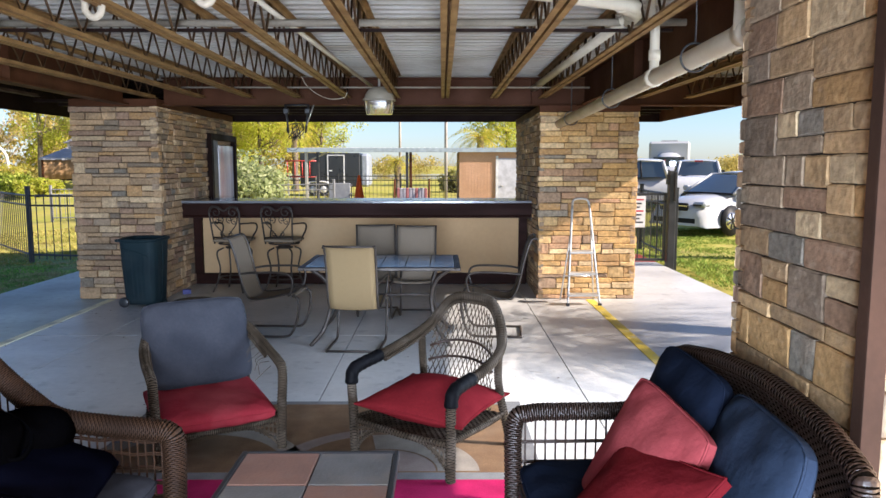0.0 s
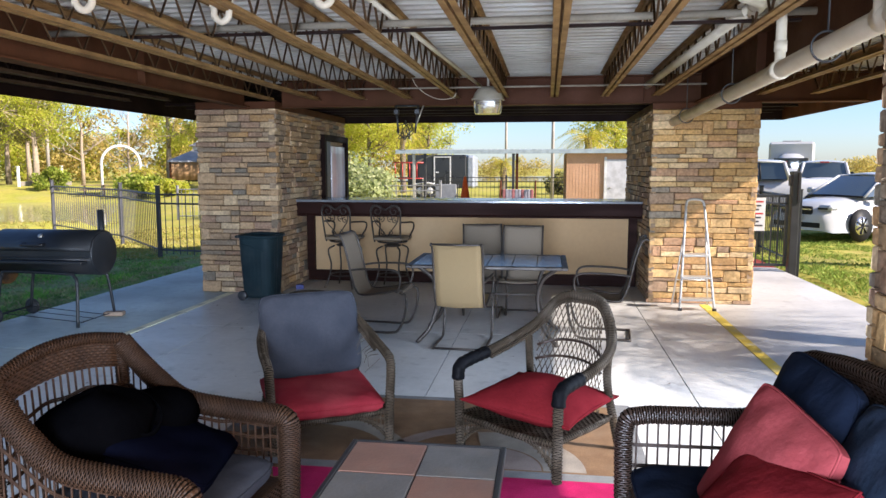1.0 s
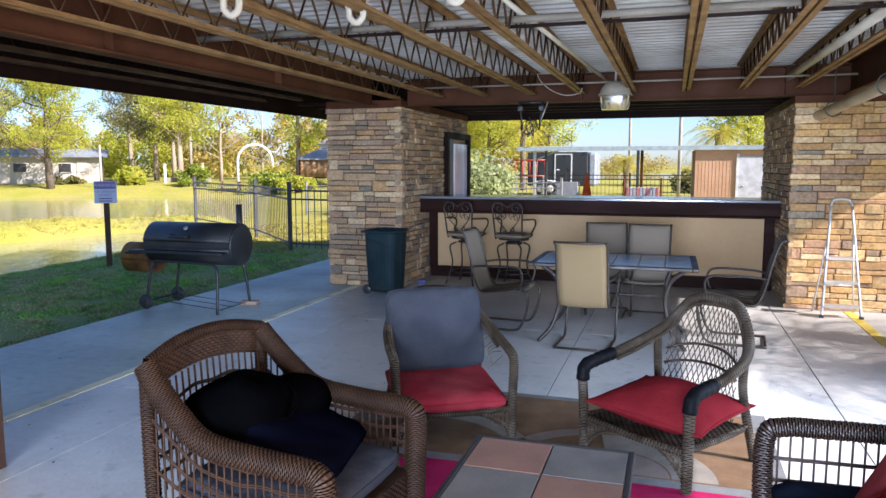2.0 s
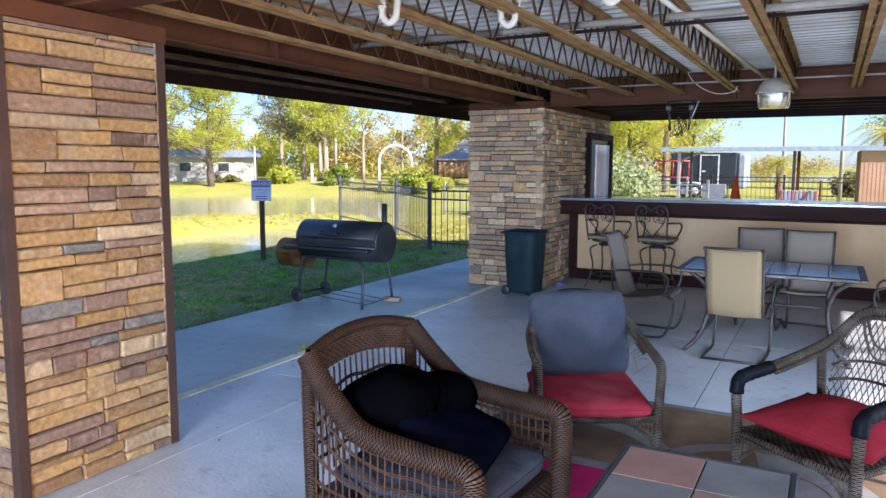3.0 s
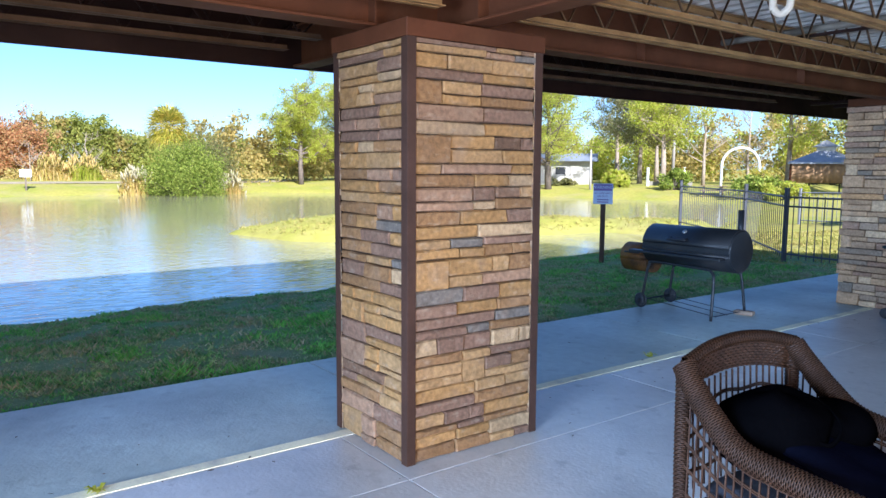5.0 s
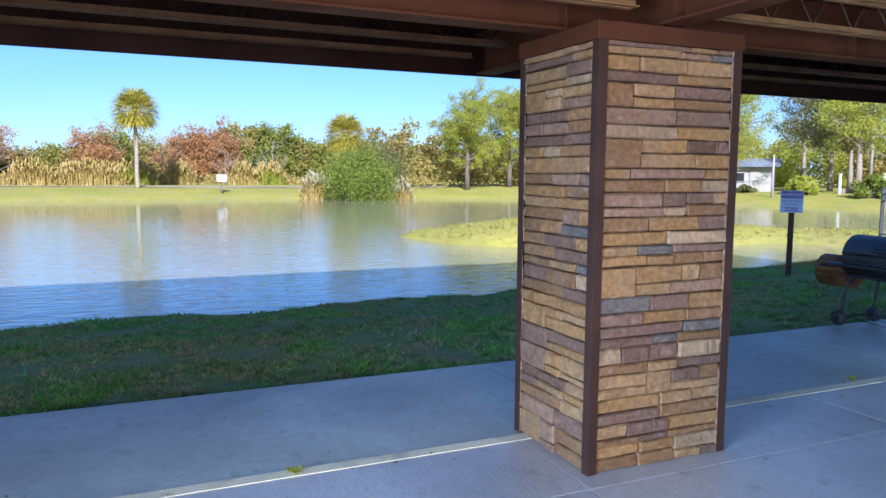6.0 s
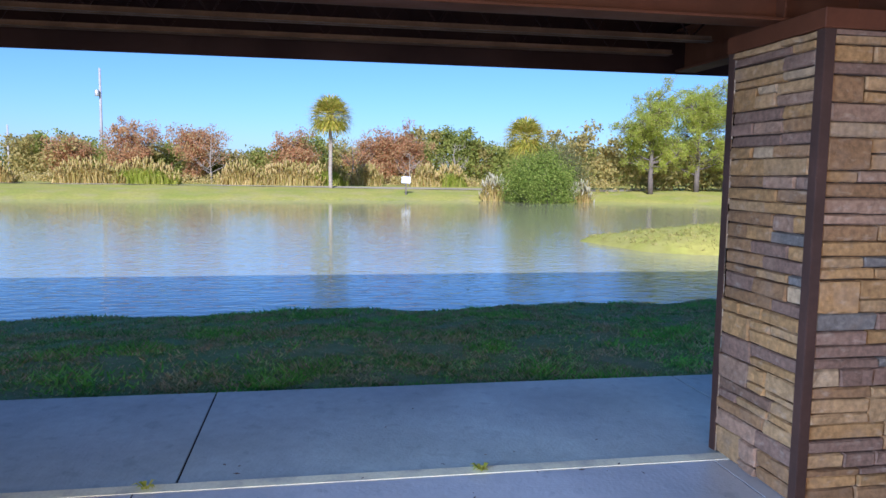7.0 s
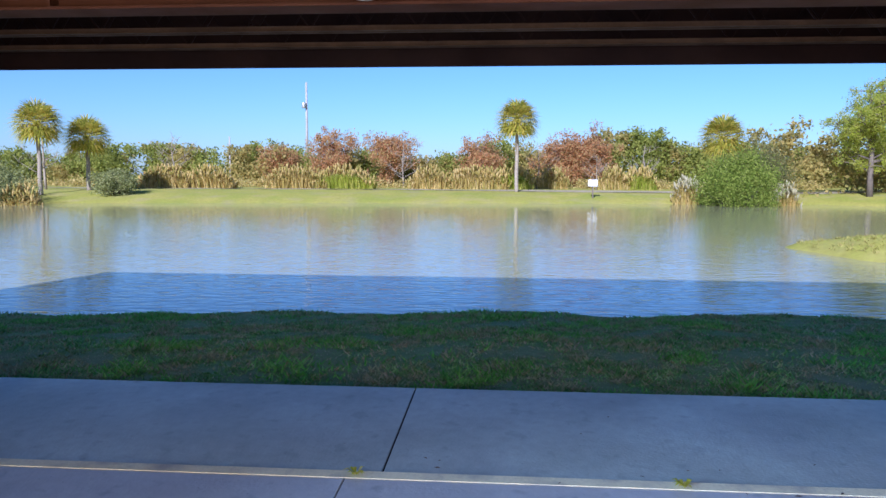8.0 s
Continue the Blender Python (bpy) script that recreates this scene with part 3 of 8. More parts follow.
def i_beam(name, p0, p1, z0, z1, width, material, label):
    """A rolled beam from p0 to p1 (x, y), bottom z0, top z1."""
    a, b = Vector((*p0, 0)), Vector((*p1, 0))
    ln = (b - a).length
    m = Matrix.Translation(a) @ Matrix.Rotation(math.atan2(b.y - a.y, b.x - a.x), 4, "Z")
    t = 0.016
    mb = MB().box(0, ln, -width / 2, width / 2, z0, z0 + t, 0.003, m)
    mb.box(0, ln, -0.006, 0.006, z0 + t, z1 - t, 0, m).box(0, ln, -width / 2, width / 2, z1 - t, z1, 0.003, m)
    for k in range(1, int(ln / 2.2)):
        mb.box(k * 2.2, k * 2.2 + 0.01, -width / 2 + 0.004, width / 2 - 0.004, z0 + t, z1 - t, 0, m)
    return setting(name, mb, material, label, "steel beam")


def bar_joist(p0, p1, zb, zt, label, chord=M_TAN_STEEL, rod=M_ROD):
    """Open-web joist: top chord, split bottom chord of two angles, bent-rod web. p0, p1: its ends (x, y)."""
    a, b = Vector((*p0, 0)), Vector((*p1, 0))
    ln = (b - a).length
    m = Matrix.Translation(a) @ Matrix.Rotation(math.atan2(b.y - a.y, b.x - a.x), 4, "Z")
    ob = thing("bar_joist", label, "roof joist", m, "roof joists", "structure")
    for nm, z, s, e0, e1, up in (("top_chord", zt, -1, 0.0, ln, -1), ("bottom_chord", zb, 1, 0.24, ln - 0.14, 1)):
        mb = MB()
        for sd in (-1, 1):
            y0, y1 = sorted((sd * 0.009, sd * 0.046))
            mb.box(e0, e1, y0, y1, *sorted((z, z + up * 0.005)))
            y0, y1 = sorted((sd * 0.009, sd * 0.014))
            mb.box(e0, e1, y0, y1, *sorted((z + up * 0.005, z + up * 0.036)))
        part(nm, mb, chord, ob)
    n = max(2, round((ln - 0.3) / 0.34))
    st = (ln - 0.56) / n
    pts = [(0.05, 0, zt - 0.02)]
    for k in range(n):
        pts += [(0.30 + k * st, 0, zb + 0.02), (0.30 + (k + 0.45) * st, 0, zt - 0.02)]
    pts += [(0.30 + n * st - 0.02, 0, zb + 0.02), (ln - 0.05, 0, zt - 0.02)]
    part("web_rod", MB().tube(pts, 0.0085, 5), rod, ob)
    return ob


i_beam("beam_west", (-3.30, -10.5), (-3.30, 9.46), 2.305, 2.66, 0.16, M_BROWN, "brown painted steel beam resting on the pillars")
i_beam("beam_east", (2.12, -10.5), (2.12, 9.62), 2.305, 2.66, 0.16, M_BROWN, "brown painted steel beam resting on the pillars")
i_beam("beam_north", (P1["x1"] + 0.02, 9.72), (EAVE_E - 0.05, 9.72), 2.312, 2.64, 0.16, M_BROWN, "brown painted steel cross beam above the bar")
i_beam("beam_middle", (EAVE_W + 0.05, 3.16), (EAVE_E - 0.05, 3.16), 2.315, 2.62, 0.16, M_BROWN, "brown painted steel cross beam")
i_beam("beam_south", (EAVE_W + 0.05, -3.7), (EAVE_E - 0.05, -3.7), 2.315, 2.62, 0.16, M_BROWN, "brown painted steel cross beam")

JOIST_LABEL = "rusty tan open-web steel joist under the ribbed deck"
for k in range(-6, 6):
    x = 0.46 + 0.572 * k
    if abs(x - 2.12) < 0.2:
        x += 0.2
    bar_joist((x, 3.24), (x, 9.72), 2.388, DECK_Z - 0.012, JOIST_LABEL)
    bar_joist((x, -3.66), (x, 3.08), 2.388, DECK_Z - 0.012, JOIST_LABEL)
# tan_steel again, darkened to put the walkway's shade into the colour
M_SHADED_TAN = mat("shaded_tan_steel", (0.085, 0.050, 0.027), (0.055, 0.033, 0.019), 5, 0.65, bump=0.15, bump_scale=40, fine=0.3)
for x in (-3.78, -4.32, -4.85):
    bar_joist((x, 3.24), (x, 9.66), 2.40, DECK_Z - 0.012, "open-web steel joist over the walkway, shade put into its colour", M_SHADED_TAN, M_DARK_BROWN)
    bar_joist((x, -3.66), (x, 3.08), 2.40, DECK_Z - 0.012, "open-web steel joist over the walkway, shade put into its colour", M_SHADED_TAN, M_DARK_BROWN)
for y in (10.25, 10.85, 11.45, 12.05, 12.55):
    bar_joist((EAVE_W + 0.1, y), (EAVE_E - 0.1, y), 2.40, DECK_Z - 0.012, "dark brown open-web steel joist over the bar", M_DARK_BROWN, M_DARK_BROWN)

deck = MB()
prof, y = [], EAVE_S
while y < EAVE_N:
    prof += [(y, 0.0), (y + 0.055, 0.0), (y + 0.068, 0.036), (y + 0.139, 0.036)]
    y += 0.152
prof.append((EAVE_N, 0.0))
deck.add([(x, y, DECK_Z + z) for x in (-3.30, EAVE_E) for y, z in prof],
         [(i, i + 1, len(prof) + i + 1, len(prof) + i) for i in range(len(prof) - 1)])
# deck strip over the walkway, in a darker colour than the rest
side_deck = MB().add([(x, y, DECK_Z + z) for x in (EAVE_W, -3.302) for y, z in prof],
                     [(i, i + 1, len(prof) + i + 1, len(prof) + i) for i in range(len(prof) - 1)])
setting("ceiling_west", side_deck, M_DARK_BROWN, "dark brown metal deck over the walkway", "metal ceiling")
setting("ceiling", deck, M_DECK, "ribbed galvanised metal deck with rust stains", "metal ceiling")
setting("slab_upper", MB().box(EAVE_W, EAVE_E, EAVE_S, EAVE_N, DECK_Z + 0.036, DECK_Z + 0.13), M_STUCCO, "concrete floor of the storey above", "upper floor")
for nm, b in (("fascia_west", (EAVE_W - 0.03, EAVE_W, EAVE_S, EAVE_N)), ("fascia_east", (EAVE_E, EAVE_E + 0.03, EAVE_S, EAVE_N)),
              ("fascia_north", (EAVE_W - 0.03, EAVE_E + 0.03, EAVE_N, EAVE_N + 0.03)), ("fascia_south", (EAVE_W - 0.03, EAVE_E + 0.03, EAVE_S - 0.03, EAVE_S))):
    # all but the east fascia take the darker copy, as if shaded
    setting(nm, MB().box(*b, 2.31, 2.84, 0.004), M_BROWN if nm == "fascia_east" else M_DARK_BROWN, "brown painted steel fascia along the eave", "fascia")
for nm, b in (("wall_upper_west", (EAVE_W, EAVE_W + 0.2, EAVE_S, EAVE_N)), ("wall_upper_east", (EAVE_E - 0.2, EAVE_E, EAVE_S, EAVE_N)),
              ("wall_upper_north", (EAVE_W + 0.2, EAVE_E - 0.2, EAVE_N - 0.2, EAVE_N)), ("wall_upper_south", (EAVE_W + 0.2, EAVE_E - 0.2, EAVE_S, EAVE_S + 0.2))):
    setting(nm, MB().box(*b, 2.84, 6.0), M_STUCCO, "plain rendered wall of the storey above", "wall")
setting("roof", MB().box(EAVE_W - 0.05, EAVE_E + 0.05, EAVE_S - 0.05, EAVE_N + 0.05, 6.0, 6.08), M_GALV, "flat metal roof over the upper storey", "roof")


# ---- furniture materials ----
M_WICKER_BROWN = mat("brown_wicker", (0.044, 0.022, 0.0115), (0.027, 0.0135, 0.0075), 14, 0.5, bump=0.3, bump_scale=120, fine=0.45)
M_WICKER_DARK = mat("dark_wicker", (0.040, 0.021, 0.014), (0.027, 0.015, 0.010), 8, 0.40, bump=0.3, bump_scale=120, fine=0.45)
M_WICKER_GREY = mat("weathered_wicker", (0.088, 0.064, 0.042), (0.048, 0.035, 0.023), 16, 0.72, bump=0.4, bump_scale=120, fine=0.5,
                    stain=(0.16, 0.13, 0.10), stain_scale=9, stain_amount=0.7)
# near-black for the weave's grooves: their shade put into the colour
M_GROOVE_SHADE = mat("groove_shade", (0.006, 0.004, 0.003), (0.004, 0.003, 0.002), 20, 0.9, gloss=0.0)
M_TAPE = mat("black_tape", (0.003, 0.003, 0.0035), (0.005, 0.005, 0.006), 20, 0.5, gloss=0.04, bump=0.4, bump_scale=60)


def cloth(name, c1, c2, rough=0.85, stain=None):
    return mat(name, c1, c2, 5, rough, gloss=0.02, bump=0.45, bump_scale=26, fine=0.18, stain=stain, stain_scale=3, stain_amount=0.45)


M_CLOTH_GREY = cloth("slate_cloth", (0.042, 0.044, 0.053), (0.030, 0.032, 0.040))
M_CLOTH_NAVY = cloth("navy_cloth", (0.011, 0.016, 0.031), (0.008, 0.012, 0.024))
M_CLOTH_INK = mat("ink_cloth", (0.0026, 0.003, 0.008), (0.002, 0.0025, 0.006), 5, 0.95, gloss=0.0, bump=0.4, bump_scale=26)
M_CLOTH_BLUE = cloth("blue_grey_cloth", (0.026, 0.037, 0.062), (0.020, 0.030, 0.051))
M_CLOTH_RED = cloth("red_cloth", (0.25, 0.026, 0.034), (0.20, 0.018, 0.026), stain=(0.29, 0.07, 0.07))
M_CLOTH_PALE_RED = cloth("pale_red_cloth", (0.27, 0.052, 0.054), (0.23, 0.038, 0.042))
M_CLOTH_DEEP = cloth("deep_red_cloth", (0.155, 0.013, 0.016), (0.115, 0.009, 0.012))
M_CLOTH_BLACK = mat("black_cloth", (0.0008, 0.0008, 0.001), (0.0014, 0.0014, 0.0018), 5, 0.98, gloss=0.0, bump=0.4, bump_scale=26)


def resample(pts, step):
    pts = [Vector(p) for p in pts]
    out, carry = [pts[0]], 0.0
    for a, b in zip(pts, pts[1:]):
        ln = (b - a).length
        d = step - carry
        while d <= ln:
            out.append(a.lerp(b, d / ln))
            d += step
        carry = ln - (d - step)
    if (out[-1] - pts[-1]).length > step * 0.3:
        out.append(pts[-1])
    return out


def wrapped(pts, r, step=0.009, n=8, k=10, flat=1.0, mb=None):
    """A bar bound with cane: strands round it pass over and under the stakes that run along it."""
    run = resample(curve(pts, k), step / 3)
    mb = mb or MB()
    n = 4 * max(2, n // 4)
    side, vs, fs, low = None, [], [], []
    for i, c in enumerate(run):
        t = (run[min(i + 1, len(run) - 1)] - run[max(i - 1, 0)]).normalized()
        side = t.orthogonal() if side is None else side - t * side.dot(t)
        side.normalize()
        up = t.cross(side)
        row, place = divmod(i, 3)
        # each strand: edge, crown, edge
        shift = (0.15, 0.0, -0.15)[place] * step / 3
        for j in range(n):
            a = 2 * math.pi * j / n
            over = 0.5 + 0.5 * math.cos(math.pi * (j / 2 + row))
            rr = r - 0.0042 + 0.0048 * over - (0.0 if place == 1 else 0.0022)
            vs.append(c + t * shift + (side * math.cos(a) * flat + up * math.sin(a)) * rr)
    for i in range(len(run) - 1):
        for j in range(n):
            j2 = (j + 1) % n
            # the groove between two strands is coloured dark to stand for its shade
            if i % 3 == 2:
                low.append(len(mb.f) + len(fs))
            fs.append((i * n + j, i * n + j2, (i + 1) * n + j2, (i + 1) * n + j))
    mb.shade_faces.update(low)
    return mb.add(vs, fs, True)


def woven(fn, nu, nv, amp=0.003, thick=0.008, mb=None):
    """A basket-weave sheet over fn(u, v): strands along u that dip behind every other stake, shade coloured into the
    grooves.
    """
    mb = mb or MB()
    rows = max(2, nv // 2)

    def at(u, v, lift):
        p = Vector(fn(u, v))
        e = 0.01
        q = (Vector(fn(min(1, u + e), v)) - Vector(fn(max(0, u - e), v))).cross(Vector(fn(u, min(1, v + e))) - Vector(fn(u, max(0, v - e))))
        return p + q.normalized() * lift
    nv = 3 * rows - 1

    def sheet(u, v):
        i, q = round(u * nu), round(v * nv)
        row, place = divmod(q, 3)
        over = 0.5 + 0.5 * math.cos(math.pi * (i / 2 + row))
        lift = amp * (1.1 * over - 0.8) + (amp * 0.4 if place == 1 else 0.0)
        return at(u, (row + (0.10, 0.5, 0.90)[place]) / rows, lift)
    k0 = len(mb.f)
    mb.grid(sheet, nu, nv, True, thick)
    # both sides of the sheet have their shade-coloured grooves in the same rows
    mb.shade_faces.update(k0 + q for q in range(2 * nu * nv) if (q % nv) % 3 == 2)
    return mb


def lattice(fn, uprights, rails, r=0.0045, wave=0.0, mb=None, n=5, k=10):
    """Thin canes over fn(u, v): u across, v up."""
    mb = mb or MB()
    for i in range(uprights):
        u = (i + 0.5) / uprights
        mb.tube([fn(u, j / k) for j in range(k + 1)], r, n, caps=False)
    for v in rails:
        for dz in (-0.004, 0.004):
            pts = []
            for i in range(2 * uprights + 1):
                p = Vector(fn(i / (2 * uprights), v))
                pts.append(p + Vector((0, 0, dz + wave * math.sin(i * 0.55 + v * 9))))
            mb.tube(pts, r * 0.9, n, caps=False)
    return mb


def cushion(w, d, h, puff=0.35, sag=0.0, nu=44, nv=44, sq=5.0, corner=0.07, rim=0.20):
    """A filled cushion centred at its base: w along x, d along y. corner above 0 rounds the corners, below 0 draws them out."""
    mb = MB()
    r = random.Random(int(w * 1000 + d * 77))
    ph = [r.uniform(0, 6) for _ in range(6)]

    def shape(u, v, side):
        a, b = -math.cos(math.pi * u), -math.cos(math.pi * v)
        edge = max(0.0, (1 - abs(a) ** sq)) ** 0.5 * max(0.0, (1 - abs(b) ** sq)) ** 0.5
        soft = edge * (1 - puff + puff * (1 - a * a) * (1 - b * b))
        wr = 0.7 * edge * (0.004 * math.sin(7 * a + ph[0] + 3 * b) * math.sin(6 * b + ph[1] - 2 * a) + 0.0035 * math.sin(13 * a * b + ph[2]) + 0.004 * math.sin(4 * a - 9 * b + ph[3]) * (1 - edge))
        for ca, cb, q in ((-1, -1, 0), (1, -1, 1), (1, 1, 2), (-1, 1, 3)):
            # creases that fan out of the corners
            far = math.hypot(a - ca, b - cb)
            wr += 0.0032 * edge * math.sin(11 * math.atan2(b - cb, a - ca) + ph[q]) * far * math.exp(-2.0 * far) * 2.2
        if corner >= 0:
            fx, fy = 1 - corner * abs(b) ** 6, 1 - corner * abs(a) ** 6
        else:
            fx, fy = 1 + corner * (1 - b * b), 1 + corner * (1 - a * a)
        return (a * w / 2 * fx, b * d / 2 * fy, h / 2 + side * h / 2 * (rim + (1 - rim) * soft) + wr - sag * edge)
    mb.grid(lambda u, v: shape(u, v, 1), nu, nv)
    mb.grid(lambda u, v: shape(1 - u, v, -1), nu, nv)
    border = []
    for k in range(4):
        for s in range(nu):
            t = s / nu
            u, v = ((t, 0), (1, t), (1 - t, 1), (0, 1 - t))[k]
            border.append((u, v))
    pu = [shape(u, v, 1) for u, v in border]
    pd = [shape(u, v, -1) for u, v in border]
    o = len(pu)
    mb.add(pu + pd, [(i, i + o, (i + 1) % o + o, (i + 1) % o) for i in range(o)], True)
    pipe = [((a[0] + b[0]) / 2 * 1.006, (a[1] + b[1]) / 2 * 1.006, a[2]) for a, b in zip(pu, pd)]
    return mb, MB().tube(pipe, 0.0045, 5, closed=True)


def loose_cushion(name, label, w, d, h, material, m, puff=0.35, sq=5.0, sag=0.0, corner=0.07, rim=0.20):
    body, pipe = cushion(w, d, h, puff, sag, sq=sq, corner=corner, rim=rim)
    ob = thing(name, label, "cushion", m)
    part("cover", body, material, ob)
    part("piping", pipe, material, ob)
    return ob


# ---- lounge corner ----
def armchair(m):
    """Brown wicker armchair with rolled arms and open cane sides; faces -y."""
    ob = thing("wicker_armchair", "brown resin wicker armchair with rolled arms and open cane sides", "armchair", m)
    for s in (-1, 1):
        arm = [(s * 0.335, 0.375, 0.835), (s * 0.345, 0.32, 0.77), (s * 0.355, 0.22, 0.675), (s * 0.36, 0.10, 0.595), (s * 0.36, -0.10, 0.570),
               (s * 0.36, -0.29, 0.560), (s * 0.36, -0.352, 0.548), (s * 0.36, -0.374, 0.50), (s * 0.355, -0.372, 0.30), (s * 0.35, -0.365, 0.012)]
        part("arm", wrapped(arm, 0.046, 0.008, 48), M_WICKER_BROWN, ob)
        part("rear_leg", wrapped([(s * 0.335, 0.375, 0.83), (s * 0.335, 0.37, 0.5), (s * 0.33, 0.36, 0.012)], 0.030, 0.008, 28), M_WICKER_BROWN, ob)

        def side(u, v):
            y = -0.345 + 0.69 * u
            top = 0.555 + 0.24 * max(0.0, (u - 0.55) / 0.45) ** 1.6
            return (s * (0.352 - 0.008 * v), y, 0.20 + (top - 0.20) * v)
        part("side_lattice", lattice(side, 21, (0.12, 0.27, 0.43, 0.59, 0.75, 0.90), 0.0042, wave=0.004), M_WICKER_BROWN, ob)
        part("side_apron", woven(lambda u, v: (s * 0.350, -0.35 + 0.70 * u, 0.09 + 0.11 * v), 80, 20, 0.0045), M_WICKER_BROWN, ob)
    top = lambda x: 0.845 + 0.05 * (1 - (x / 0.335) ** 2)
    back_y = lambda x, z: 0.375 + 0.03 * (1 - (x / 0.335) ** 2) - 0.06 * (0.84 - z)
    part("back_band", woven(lambda u, v: (-0.33 + 0.66 * u, back_y(-0.33 + 0.66 * u, 0.8), top(-0.33 + 0.66 * u) - 0.125 * (1 - v)), 84, 22, 0.0045, 0.022), M_WICKER_BROWN, ob)
    part("back_rail", wrapped([(x, back_y(x, 0.84) - 0.01, top(x)) for x in (-0.335, -0.17, 0, 0.17, 0.335)], 0.026, 0.008, 24), M_WICKER_BROWN, ob)

    def back(u, v):
        x = -0.315 + 0.63 * u
        z = 0.36 + (top(x) - 0.12 - 0.36) * v
        return (x, back_y(x, z) - 0.012, z)
    part("back_lattice", lattice(back, 17, (0.18, 0.36, 0.56, 0.80), wave=0.006), M_WICKER_BROWN, ob)
    part("front_apron", woven(lambda u, v: (-0.33 + 0.66 * u, -0.355, 0.09 + 0.21 * v), 80, 36, 0.0045), M_WICKER_BROWN, ob)
    part("seat_deck", MB().box(-0.34, 0.34, -0.35, 0.36, 0.27, 0.30, 0.006), M_WICKER_BROWN, ob)
    return ob


ARMCHAIR = pose(-1.03, 3.24, 0.012, rz=85)
armchair(ARMCHAIR)
loose_cushion("seat_cushion", "slate grey seat cushion on the brown wicker armchair", 0.62, 0.66, 0.13, M_CLOTH_GREY, ARMCHAIR @ pose(0, -0.02, 0.302), 0.18, 8)
loose_cushion("back_cushion", "black back cushion slumped in the brown wicker armchair", 0.56, 0.50, 0.13, M_CLOTH_INK, ARMCHAIR @ pose(0.04, 0.03, 0.455, 20, 6, 18), 0.15, 9, corner=0.03)


def bag(m):
    ob = thing("shoulder_bag", "soft black shoulder bag lying on the armchair", "bag", m)
    body = MB()
    n = 20

    def surf(u, v):
        a, b = 2 * math.pi * u, math.pi * (v - 0.5)
        lump = 1 + 0.09 * math.sin(3 * a + 1) * math.cos(b) + 0.06 * math.sin(5 * b + 2 * a)
        return (0.21 * math.cos(b) * math.cos(a) * lump, 0.17 * math.cos(b) * math.sin(a) * lump, 0.145 + 0.145 * math.sin(b) * (1 + 0.07 * math.sin(2 * a)))
    body.grid(surf, 26, n)
    part("bag_body", body, M_CLOTH_BLACK, ob)
    flap = MB()
    flap.grid(lambda u, v: (0.24 + 0.20 * math.cos(2 * math.pi * u) * math.cos(math.pi * (v - 0.5)), 0.02 + 0.14 * math.sin(2 * math.pi * u) * math.cos(math.pi * (v - 0.5)),
                            0.12 + 0.10 * math.sin(math.pi * (v - 0.5))), 22, 14)
    part("side_pouch", flap, M_CLOTH_BLACK, ob)
    part("strap", MB().tube(curve([(-0.06, -0.145, 0.20), (0.05, -0.165, 0.15), (0.14, -0.13, 0.19), (0.17, -0.02, 0.235), (0.10, 0.06, 0.27)], 8), 0.010, 6, flat=0.5), M_CLOTH_BLACK, ob)
    return ob


bag(ARMCHAIR @ pose(-0.07, 0.17, 0.43, 0, 0, -10) @ Matrix.Scale(1.12, 4))


